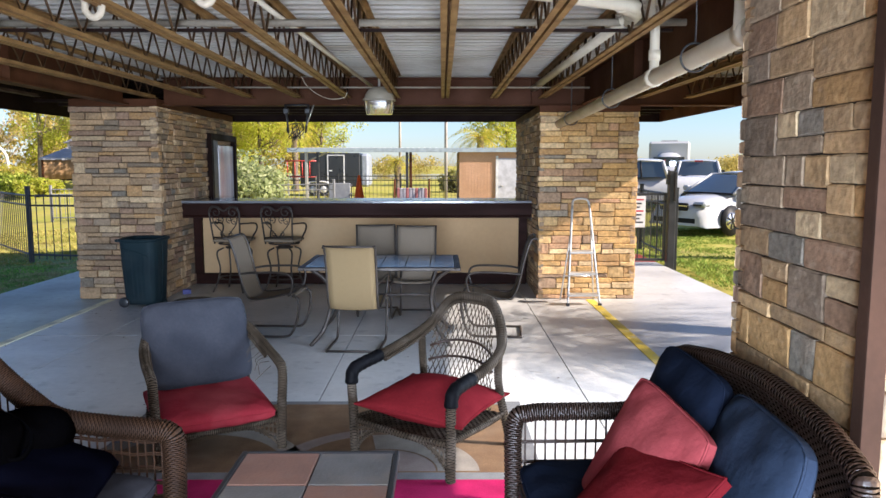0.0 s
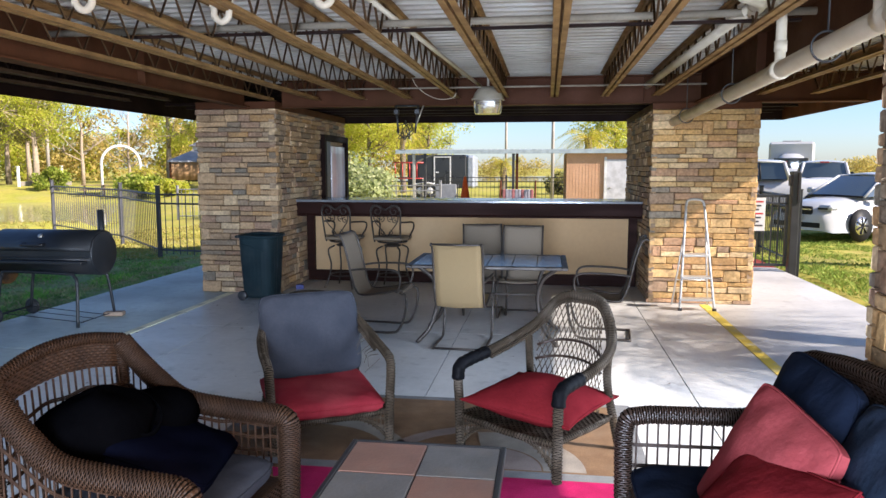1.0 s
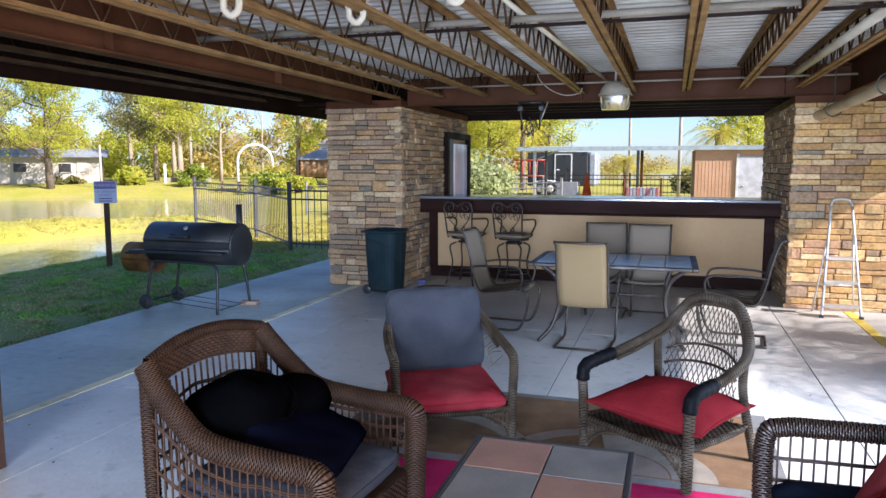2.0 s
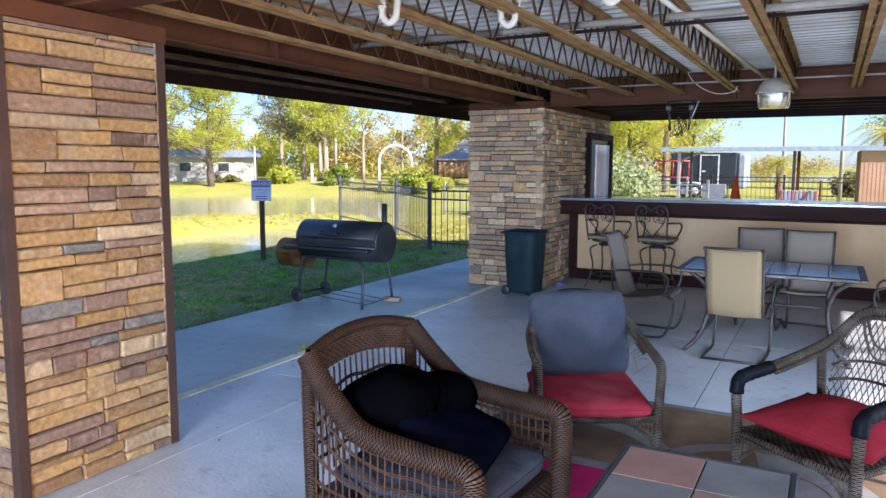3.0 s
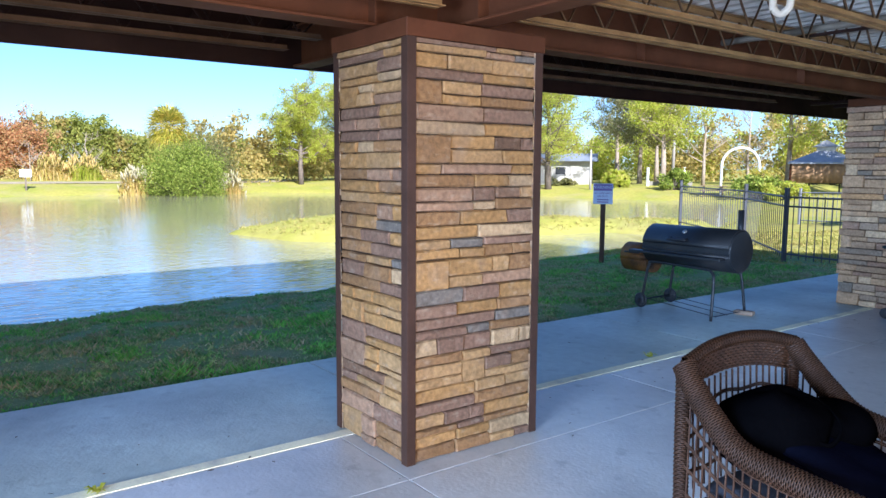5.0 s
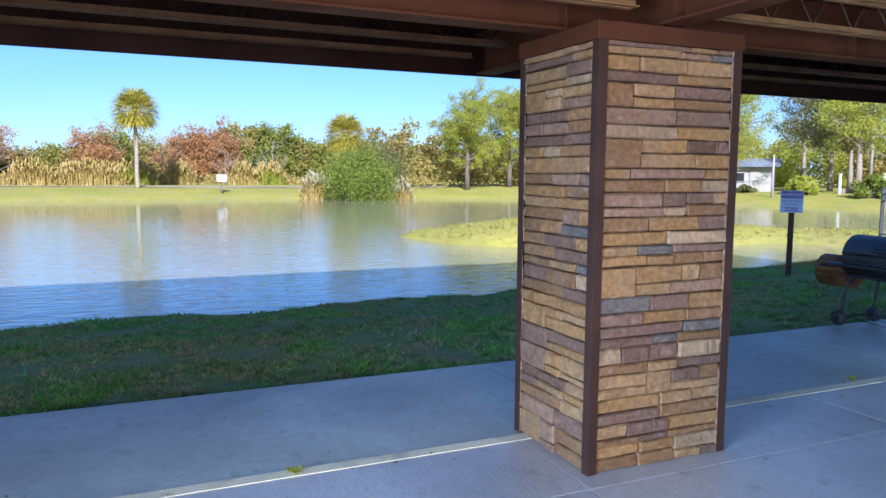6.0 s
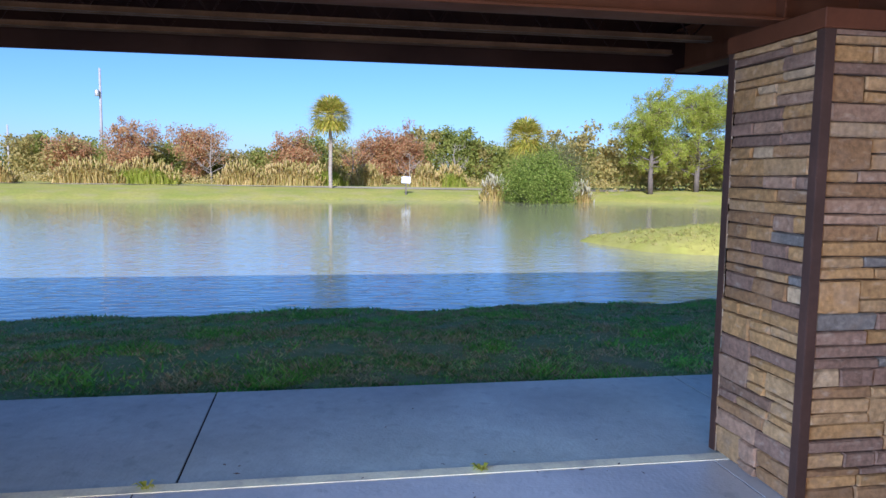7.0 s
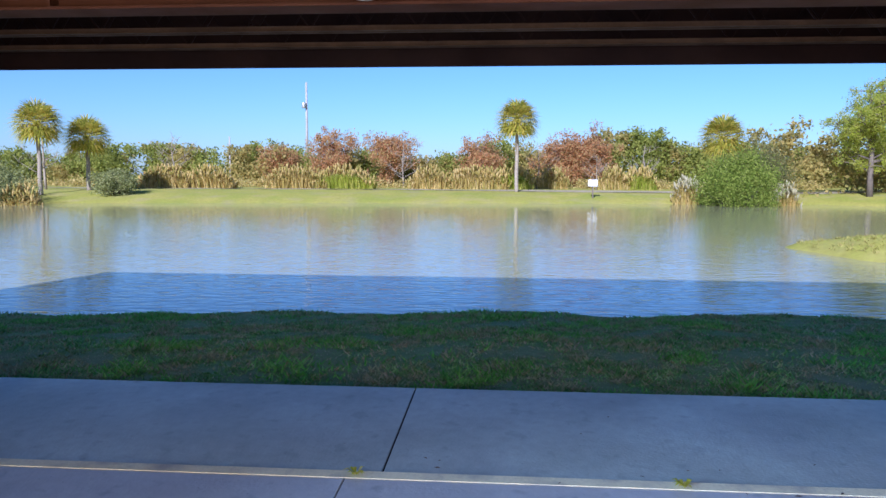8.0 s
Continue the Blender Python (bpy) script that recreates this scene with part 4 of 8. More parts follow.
def hoop_chair(name, label, m, w=0.33, top=0.80, arm=0.555, sz=0.28, taped=False, torn=False):
    """Weathered wicker chair with one hoop for arms and back; faces -y."""
    ob = thing(name, label, "chair", m)
    half = [(w, -0.33, 0.0), (w + 0.005, -0.335, 0.25), (w + 0.01, -0.34, arm - 0.09), (w + 0.012, -0.325, arm - 0.012), (w + 0.012, -0.25, arm + 0.012), (w + 0.01, -0.08, arm + 0.035),
            (w - 0.01, 0.12, arm + 0.085), (w - 0.07, 0.26, arm + 0.165), (w - 0.18, 0.335, top - 0.025)]
    hoop = half + [(0, 0.355, top)] + [(-x, y, z) for x, y, z in half[::-1]]
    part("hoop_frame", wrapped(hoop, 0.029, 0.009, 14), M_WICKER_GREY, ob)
    inner = [(x * 0.93, y - 0.012, z - 0.032) for x, y, z in half[5:] + [(0, 0.355, top)] + [(-x, y, z) for x, y, z in half[5:][::-1]]]
    part("inner_rail", wrapped(inner, 0.014, 0.009, 8), M_WICKER_GREY, ob)
    for s in (-1, 1):
        part("rear_leg", wrapped([(s * (w - 0.055), 0.20, arm + 0.09), (s * (w - 0.06), 0.21, 0.36), (s * (w - 0.03), 0.29, 0.0)], 0.026, 0.008, 14), M_WICKER_GREY, ob)
        part("side_rail", wrapped([(s * (w - 0.01), -0.32, sz + 0.01), (s * (w - 0.03), 0.0, sz), (s * (w - 0.06), 0.22, sz - 0.01)], 0.020, 0.010, 8), M_WICKER_GREY, ob)
        brace = [(s * w, -0.33, sz - 0.17), (s * (w - 0.07), -0.325, sz - 0.09), (s * (w - 0.16), -0.325, sz - 0.035), (0, -0.33, sz - 0.015)]
        part("corner_brace", wrapped(brace, 0.012, 0.009, 6), M_WICKER_GREY, ob)

        def knee(u, v):
            x = w - 0.012 - u * 0.19
            low = sz - 0.17 + 0.14 * min(1.0, u * 1.1) ** 0.7
            return (s * x, -0.327, low + (sz - 0.002 - low) * v)
        part("knee_lattice", lattice(knee, 8, (0.35, 0.7), 0.0045, k=3), M_WICKER_GREY, ob)
        if taped:
            run = resample(curve(half, 10), 0.012)
            seg = [p for p in run if p[2] > arm - 0.085 and p[1] < (-0.10 if s < 0 else -0.15)]
            part("tape_wrap", MB().tube([(s * p[0], p[1], p[2]) for p in seg], [0.0365 + 0.0015 * math.sin(i * 1.7) for i in range(len(seg))], 10), M_TAPE, ob, "black tape wound round the worn arm")
    part("front_rail", wrapped([(-w, -0.33, sz), (0, -0.335, sz - 0.01), (w, -0.33, sz)], 0.022, 0.010, 8), M_WICKER_GREY, ob)
    part("rear_rail", wrapped([(-w + 0.06, 0.22, sz - 0.01), (w - 0.06, 0.22, sz - 0.01)], 0.018, 0.010, 8), M_WICKER_GREY, ob)
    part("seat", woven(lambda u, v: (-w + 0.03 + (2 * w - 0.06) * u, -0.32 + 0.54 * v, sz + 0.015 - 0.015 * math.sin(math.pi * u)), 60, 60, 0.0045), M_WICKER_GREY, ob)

    def back(u, v):
        a = 2 * u - 1
        x = a * (w - 0.085) * (1 - 0.15 * v)
        y = 0.215 + 0.125 * v - 0.10 * a * a * (0.4 + 0.6 * v)
        hi = top - 0.04 - 0.075 * abs(a) ** 2.5
        return (x, y, sz + 0.02 + (hi - sz - 0.02) * v)
    mesh = MB()
    nd = 15
    for sgn in (-1, 1):
        for i in range(-nd, nd * 2):
            pts = []
            for j in range(25):
                v = j / 24
                u = (i + sgn * (v * 6.5) + 0.5 + 0.10 * math.sin(j * math.pi)) / nd
                if 0 <= u <= 1:
                    pts.append(Vector(back(u, v)) + Vector((0, 0.003 * sgn, 0)))
            if len(pts) > 1:
                mesh.tube(pts, 0.0032, 4, caps=False)
    part("back_mesh", mesh, M_WICKER_GREY, ob)
    for v in (0.10, 0.45, 0.62) if not torn else (0.1, 0.5):
        part("back_slat", MB().tube([back(i / 12, v) for i in range(13)], 0.008, 6), M_WICKER_DARK, ob)
    if torn:
        loose = MB()
        r = random.Random(5)
        for k in range(7):
            x0, z0 = w + 0.005, arm + 0.07 - 0.02 * k
            loose.tube(curve([(x0, 0.05 - 0.03 * k, z0), (x0 - 0.04 - r.random() * 0.05, 0.02 - 0.03 * k, z0 - 0.03 * r.random()), (x0 - 0.06 - r.random() * 0.06, -0.03 * k, z0 - 0.06)], 5), 0.0022, 4)
        part("broken_strand", loose, M_WICKER_GREY, ob, "snapped loose wicker strands")
    return ob


CHAIR_ONE = pose(-0.935, 4.93, 0.012, rz=29)
CHAIR_TWO = pose(0.40, 4.80, 0.012, rz=-37)
hoop_chair("wicker_chair", "weathered grey wicker chair with frayed arms on the rug", CHAIR_ONE, torn=True, top=0.76, arm=0.475, sz=0.17)
hoop_chair("wicker_chair", "weathered wicker tub chair with black tape on its arms", CHAIR_TWO, taped=True, top=0.815, arm=0.475, sz=0.19)
loose_cushion("seat_cushion", "faded red box cushion on the frayed wicker chair", 0.62, 0.62, 0.125, M_CLOTH_RED, CHAIR_ONE @ pose(-0.02, -0.08, 0.180, 3), 0.2, 9, corner=0.03)
loose_cushion("back_cushion", "slate blue-grey back cushion leaning in the wicker chair", 0.60, 0.50, 0.13, M_CLOTH_GREY, CHAIR_ONE @ pose(-0.02, 0.165, 0.545, 70, 0, 3) @ pose(0, 0, -0.065), 0.3, 8)
loose_cushion("seat_pillow", "plump deep red pillow lying on the taped wicker chair", 0.63, 0.63, 0.25, M_CLOTH_DEEP, CHAIR_TWO @ pose(0.03, -0.08, 0.185, 0, 3, 10), 0.35, 2.0, corner=-0.09, rim=0.03)


def loveseat(m):
    """Dark wicker loveseat with a curved back; faces -y."""
    ob = thing("wicker_loveseat", "dark brown wicker loveseat with a curved back against the pillar", "sofa", m)
    w = 0.615
    for s in (-1, 1):
        arm = [(s * (w - 0.01), 0.26, 0.66), (s * w, 0.10, 0.60), (s * w, -0.15, 0.595), (s * w, -0.31, 0.59), (s * w, -0.372, 0.545), (s * (w - 0.005), -0.375, 0.3), (s * (w - 0.01), -0.37, 0.012)]
        part("arm", wrapped(arm, 0.038, 0.0095, 32), M_WICKER_DARK, ob)
        part("side_lattice", lattice(lambda u, v: (s * (w - 0.01), -0.35 + 0.62 * u, 0.30 + (0.28 + 0.06 * max(0, u - 0.7) / 0.3) * v), 15, (0.32, 0.62)), M_WICKER_DARK, ob)
        part("side_apron", woven(lambda u, v: (s * (w - 0.012), -0.36 + 0.70 * u, 0.08 + 0.22 * v), 80, 36, 0.0045), M_WICKER_DARK, ob)
        part("rear_leg", wrapped([(s * (w - 0.02), 0.34, 0.70), (s * (w - 0.02), 0.345, 0.4), (s * (w - 0.02), 0.35, 0.012)], 0.028, 0.010, 8), M_WICKER_DARK, ob)
    hi = lambda x: 0.835 + 0.062 * (1 - abs(x / w) ** 2.2)
    by = lambda x: 0.300 + 0.06 * (1 - (x / w) ** 2)
    part("back_rail", wrapped([(-w, by(w), 0.55), (-w, by(w), 0.80)] + [(x, by(x), hi(x)) for x in (-w * 0.96, -w * 0.8, -w * 0.5, 0, w * 0.5, w * 0.8, w * 0.96)] + [(w, by(w), 0.80), (w, by(w), 0.55)], 0.034, 0.0095, 16), M_WICKER_DARK, ob)
    part("back_band", woven(lambda u, v: (-w + 0.03 + (2 * w - 0.06) * u, by(-w + 2 * w * u) - 0.008, hi(-w + 0.03 + (2 * w - 0.06) * u) - 0.02 - 0.17 * (1 - v)), 150, 30, 0.0045, 0.02), M_WICKER_DARK, ob)
    part("back_lattice", lattice(lambda u, v: (-w + 0.04 + (2 * w - 0.08) * u, by(-w + 2 * w * u) - 0.012, 0.30 + (hi(-w + 0.04 + (2 * w - 0.08) * u) - 0.48) * v), 34, (0.25, 0.55, 0.85)), M_WICKER_DARK, ob)
    part("front_apron", woven(lambda u, v: (-w + 0.02 + (2 * w - 0.04) * u, -0.362, 0.08 + 0.22 * v), 130, 36, 0.0045), M_WICKER_DARK, ob)
    part("seat_deck", MB().box(-w + 0.02, w - 0.02, -0.35, 0.35, 0.27, 0.30, 0.006), M_WICKER_DARK, ob)
    return ob


SOFA = pose(1.11, 3.075, 0.012, rz=-88)
loveseat(SOFA)
for x in (-0.30, 0.30):
    loose_cushion("seat_cushion", "navy blue seat cushion on the dark wicker loveseat", 0.59, 0.66, 0.13, M_CLOTH_NAVY, SOFA @ pose(x, -0.03, 0.302), 0.22, 7)
loose_cushion("back_cushion", "dark navy back cushion leaning on the loveseat", 0.60, 0.50, 0.15, M_CLOTH_NAVY, SOFA @ pose(-0.30, 0.175, 0.645, 72, 0, 0) @ pose(0, 0, -0.075), 0.4, 4.5, corner=0.10)
loose_cushion("back_cushion", "blue-grey back cushion leaning on the loveseat", 0.54, 0.50, 0.15, M_CLOTH_BLUE, SOFA @ pose(0.26, 0.165, 0.640, 70, 0, -4) @ pose(0, 0, -0.075), 0.4, 4.5, corner=0.10)
loose_cushion("throw_pillow", "red throw pillow propped against the navy cushions", 0.52, 0.52, 0.16, M_CLOTH_PALE_RED, SOFA @ pose(-0.07, -0.025, 0.570, 64, 6, 6) @ pose(0, 0, -0.08), 0.55, 4, corner=0.06)
loose_cushion("throw_pillow", "deep red throw pillow lying on the loveseat seat", 0.50, 0.48, 0.16, M_CLOTH_DEEP, SOFA @ pose(0.15, -0.13, 0.525, 42, -6, 14) @ pose(0, 0, -0.075), 0.7, 3.4, corner=-0.06)


def coffee_table():
    x0, x1, y0, y1, z = -0.385, 0.25, 3.02, 3.66, 0.45
    ob = thing("coffee_table", "low coffee table topped with slate and terracotta tiles", "coffee table", pose((x0 + x1) / 2, (y0 + y1) / 2, 0.012))
    hx, hy = (x1 - x0) / 2, (y1 - y0) / 2
    z -= 0.012
    rim = MB()
    for s in (-1, 1):
        rim.box(*sorted((s * (hx - 0.022), s * hx)), -hy, hy, z - 0.035, z + 0.002, 0.004)
        rim.box(-hx + 0.022, hx - 0.022, *sorted((s * (hy - 0.022), s * hy)), z - 0.035, z + 0.002, 0.004)
    part("rim", rim, M_BLACK, ob, "dark metal rim")
    part("tile_bed", MB().box(-hx + 0.02, hx - 0.02, -hy + 0.02, hy - 0.02, z - 0.03, z - 0.009), M_JOINT, ob)
    terracotta = mat("terracotta_tile", (0.27, 0.145, 0.105), (0.22, 0.125, 0.095), 7, 0.45, bump=0.15, fine=0.2, stain=(0.22, 0.17, 0.14), stain_scale=6, stain_amount=0.5)
    slate = mat("slate_tile", (0.165, 0.16, 0.155), (0.13, 0.125, 0.12), 7, 0.42, bump=0.2, fine=0.2, stain=(0.22, 0.18, 0.14), stain_scale=6, stain_amount=0.5)
    t = hx - 0.022
    u = hy - 0.022
    for sx, sy, mt in ((-1, 1, terracotta), (1, 1, slate), (-1, -1, slate), (1, -1, terracotta)):
        part("tile", MB().box(*sorted((sx * 0.003, sx * (t - 0.002))), *sorted((sy * 0.003, sy * (u - 0.002))), z - 0.012, z, 0.003), mt, ob)
    for sx in (-1, 1):
        for sy in (-1, 1):
            part("leg", MB().box(sx * (hx - 0.04) - 0.018, sx * (hx - 0.04) + 0.018, sy * (hy - 0.04) - 0.018, sy * (hy - 0.04) + 0.018, 0, z - 0.034, 0.004), M_BLACK, ob)
    part("lower_shelf", MB().box(-hx + 0.05, hx - 0.05, -hy + 0.05, hy - 0.05, 0.12, 0.135, 0.003), M_BLACK, ob)


coffee_table()


def area_rug():
    x0, x1, y0, y1 = -1.50, 0.95, 2.05, 5.63
    ob = thing("area_rug", "flat woven area rug with tan, grey and magenta panels", "rug", pose(0, 0, 0.001))
    grey = mat("rug_grey", (0.175, 0.175, 0.175), (0.14, 0.14, 0.142), 10, 0.95, bump=0.5, bump_scale=160, fine=0.4)
    tan = mat("rug_tan", (0.175, 0.105, 0.056), (0.135, 0.080, 0.045), 9, 0.95, bump=0.5, bump_scale=160, fine=0.45, stain=(0.16, 0.11, 0.07), stain_scale=4, stain_amount=0.5)
    cream = mat("rug_cream", (0.23, 0.20, 0.165), (0.19, 0.165, 0.14), 9, 0.95, bump=0.5, bump_scale=160, fine=0.35)
    taupe = mat("rug_taupe", (0.23, 0.185, 0.165), (0.19, 0.15, 0.135), 9, 0.95, bump=0.5, bump_scale=160, fine=0.4)
    pink = mat("rug_magenta", (0.34, 0.010, 0.075), (0.27, 0.008, 0.06), 9, 0.95, bump=0.5, bump_scale=160, fine=0.35)
    part("base", MB().box(x0, x1, y0, y1, 0, 0.005, 0.002), grey, ob)

    def flat(x_0, x_1, y_0, y_1, z, mt, nm):
        part(nm, MB().box(x_0, x_1, y_0, y_1, 0.004, z), mt, ob)
    flat(x0 + 0.06, x1 - 0.10, 4.47, y1 - 0.07, 0.0065, tan, "tan_panel")
    flat(x0 + 0.06, x1 - 0.10, 2.12, 4.38, 0.0065, pink, "magenta_panel")

    def ring(cx, cy, r0, r1, a0, a1, z, mt, nm):
        mb, n = MB(), 28
        pts = []
        for k in range(n + 1):
            a = radians(a0 + (a1 - a0) * k / n)
            pts += [(cx + r * math.cos(a), cy + r * math.sin(a), z) for r in (r0, r1)]
        mb.add(pts, [(2 * k, 2 * k + 1, 2 * k + 3, 2 * k + 2) for k in range(n)])
        part(nm, mb, mt, ob)
    ring(-0.95, 4.48, 0.52, 0.64, 0, 180, 0.0080, cream, "arc")
    ring(0.10, 4.48, 0.30, 0.52, 0, 100, 0.0085, cream, "arc")
    ring(0.10, 4.48, 0.02, 0.29, 0, 180, 0.0080, taupe, "arc")
    ring(0.10, 4.48, 0.52, 0.62, 100, 180, 0.0080, taupe, "arc")


area_rug()


# ---- dining set ----
M_ALU_BROWN = mat("bronze_frame", (0.050, 0.038, 0.030), (0.034, 0.026, 0.021), 9, 0.45, metal=0.3, bump=0.15, fine=0.3, stain=(0.13, 0.11, 0.09), stain_scale=8, stain_amount=0.3)
M_SLING = ramp_mat("sling_mesh", [(0.0, (0.29, 0.20, 0.10)), (1.0, (0.33, 0.235, 0.12))], "object", 0.8, 220, 0.35, 0.12, translucent=0.3)
M_SLING_GREY = ramp_mat("grey_sling", [(0.0, (0.235, 0.190, 0.140)), (1.0, (0.27, 0.22, 0.165))], "object", 0.8, 220, 0.35, 0.12, translucent=0.15)


def sling_chair(m, sling, label):
    """Spring-base patio chair with a sling seat; faces -y."""
    ob = thing("sling_chair", label, "patio chair", m, "chairs round the table")
    w = 0.205
    prof = [(-0.27, 0.405), (-0.22, 0.42), (-0.05, 0.385), (0.13, 0.365), (0.19, 0.40), (0.235, 0.52), (0.285, 0.74), (0.335, 0.90), (0.375, 0.935), (0.40, 0.925)]
    run = curve([(0, y, z) for y, z in prof], 6)
    mb = MB()
    k = len(run) - 1
    mb.grid(lambda u, v: (-w + 2 * w * u, run[round(v * k)].y, run[round(v * k)].z - 0.012 * math.sin(math.pi * u)), 8, k, True, 0.004)
    part("sling", mb, sling, ob)
    for s in (-1, 1):
        part("side_frame", MB().tube([(s * (w + 0.008), p.y, p.z) for p in run], 0.0105, 8), M_ALU_BROWN, ob)
        base = curve([(s * (w + 0.012), -0.24, 0.40), (s * (w + 0.02), -0.30, 0.36), (s * (w + 0.02), -0.29, 0.20), (s * (w + 0.02), -0.23, 0.05), (s * (w + 0.02), -0.15, 0.014), (s * (w + 0.02), 0.05, 0.014), (s * (w + 0.02), 0.27, 0.014)], 8)
        part("spring_leg", MB().tube(base, 0.012, 8), M_ALU_BROWN, ob)
        arm = curve([(s * (w + 0.012), 0.245, 0.60), (s * (w + 0.035), 0.12, 0.615), (s * (w + 0.04), -0.10, 0.62), (s * (w + 0.04), -0.21, 0.605), (s * (w + 0.035), -0.25, 0.55), (s * (w + 0.025), -0.235, 0.45), (s * (w + 0.014), -0.20, 0.41)], 8)
        part("armrest", MB().tube(arm, 0.0105, 8), M_ALU_BROWN, ob)
    part("cross_bar", MB().tube([(-w - 0.02, 0.262, 0.014), (w + 0.02, 0.262, 0.014)], 0.0105, 8), M_ALU_BROWN, ob)
    part("front_bar", MB().tube([(-w, -0.20, 0.40), (w, -0.20, 0.40)], 0.011, 8), M_ALU_BROWN, ob)
    part("top_bar", MB().tube([(-w - 0.008, 0.385, 0.93), (w + 0.008, 0.385, 0.93)], 0.0115, 8), M_ALU_BROWN, ob)
    return ob


sling_chair(pose(-0.33, 7.20, 0.0, rz=177), M_SLING, "tan mesh sling chair with bronze spring base, backed to the lounge")
sling_chair(pose(-1.19, 7.72, 0.0, rz=86), M_SLING_GREY, "grey-tan mesh sling chair pulled out at the table's end")
sling_chair(pose(-0.27, 8.62, 0.0, rz=8), M_SLING_GREY, "grey mesh sling chair pushed under the table")
sling_chair(pose(0.13, 8.50, 0.0, rz=-2), M_SLING_GREY, "grey mesh sling chair behind the table")
sling_chair(pose(0.92, 7.72, 0.0, rz=-95), M_SLING_GREY, "grey mesh sling chair seen edge-on at the table's end")


def dining_table():
    x0, x1, y0, y1, z = -0.83, 0.585, 7.08, 8.02, 0.72
    ob = thing("dining_table", "bronze metal patio dining table with dark slate tile top", "dining table", pose((x0 + x1) / 2, (y0 + y1) / 2, 0))
    hx, hy = (x1 - x0) / 2, (y1 - y0) / 2
    rim = MB()
    for s in (-1, 1):
        rim.box(*sorted((s * (hx - 0.05), s * hx)), -hy, hy, z - 0.03, z, 0.006)
        rim.box(-hx + 0.05, hx - 0.05, *sorted((s * (hy - 0.05), s * hy)), z - 0.03, z, 0.006)
    part("rim", rim, M_ALU_BROWN, ob)
    part("tile_bed", MB().box(-hx + 0.045, hx - 0.045, -hy + 0.045, hy - 0.045, z - 0.02, z - 0.007), M_JOINT, ob)
    tile = mat("table_tile", (0.075, 0.08, 0.095), (0.05, 0.055, 0.065), 5, 0.16, bump=0.06, fine=0.3, per_object=0.35, stain=(0.26, 0.22, 0.17), stain_scale=9, stain_amount=0.5)
    nx, ny = 6, 4
    for i in range(nx):
        for j in range(ny):
            a, b = -hx + 0.05 + (2 * hx - 0.1) * i / nx, -hy + 0.05 + (2 * hy - 0.1) * j / ny
            part("tile", MB().box(a + 0.003, a + (2 * hx - 0.1) / nx - 0.003, b + 0.003, b + (2 * hy - 0.1) / ny - 0.003, z - 0.01, z - 0.001, 0.002), tile, ob)
    for sx in (-1, 1):
        for sy in (-1, 1):
            leg = curve([(sx * (hx - 0.10), sy * (hy - 0.12), z - 0.03), (sx * (hx - 0.22), sy * (hy - 0.15), z - 0.14), (sx * (hx - 0.26), sy * (hy - 0.17), 0.40), (sx * (hx - 0.20), sy * (hy - 0.15), 0.15), (sx * (hx - 0.08), sy * (hy - 0.10), 0.0)], 8)
            part("leg", MB().tube(leg, 0.019, 8), M_ALU_BROWN, ob)
        part("end_brace", MB().tube([(sx * (hx - 0.26), -hy + 0.17, 0.40), (sx * (hx - 0.26), hy - 0.17, 0.40)], 0.012, 8), M_ALU_BROWN, ob)
    part("stretcher", MB().tube([(-hx + 0.26, 0, 0.40), (hx - 0.26, 0, 0.40)], 0.012, 8), M_ALU_BROWN, ob)


dining_table()


# ---- bar ----
M_WOOD = mat("mahogany", (0.030, 0.008, 0.005), (0.018, 0.006, 0.004), 3, 0.6, bump=0.12, bump_scale=20, fine=0.35, stretch=(0.4, 4, 4))
M_PANEL = mat("bar_panel", (0.58, 0.385, 0.205), (0.53, 0.35, 0.185), 1.4, 0.6, bump=0.06, fine=0.1, stain=(0.46, 0.35, 0.21), stain_scale=1.2, stain_amount=0.3)
M_TOP = mat("bar_top", (0.20, 0.21, 0.23), (0.16, 0.17, 0.185), 5, 0.16, fine=0.3, bump=0.04)


def bar_counter():
    ob = thing("bar_counter", "long dark-stained bar with tan front panel between the pillars", "bar counter", None)
    xa, xb = P1["x1"] + 0.012, P3["x0"] - 0.012
    part("worktop", MB().box(xa - 0.05, xb + 0.05, 10.20, 11.05, 1.118, 1.15, 0.006), M_TOP, ob, "glossy grey stone worktop")
    part("fascia", MB().box(xa - 0.04, xb + 0.04, 10.215, 10.255, 0.955, 1.117, 0.008), M_WOOD, ob, "dark mahogany fascia board")
    part("fascia_lip", MB().box(xa - 0.04, xb + 0.04, 10.205, 10.262, 0.93, 0.954, 0.005), M_WOOD, ob)
    part("soffit", MB().box(xa - 0.03, xb + 0.03, 10.263, 10.70, 0.98, 1.0), M_WOOD, ob)
    part("front_panel", MB().box(xa + 0.11, xb - 0.11, 10.66, 10.70, 0.15, 0.979), M_PANEL, ob, "tan painted front panel")
    part("kick_board", MB().box(xa, xb, 10.635, 10.70, 0.0, 0.149, 0.006), M_WOOD, ob)
    for a, b in ((xa, xa + 0.109), (xb - 0.109, xb)):
        part("end_post", MB().box(a, b, 10.60, 10.70, 0.15, 0.979, 0.006), M_WOOD, ob)
    part("back_board", MB().box(xa, xb, 10.97, 11.0, 0.0, 1.117), M_WOOD, ob)


bar_counter()


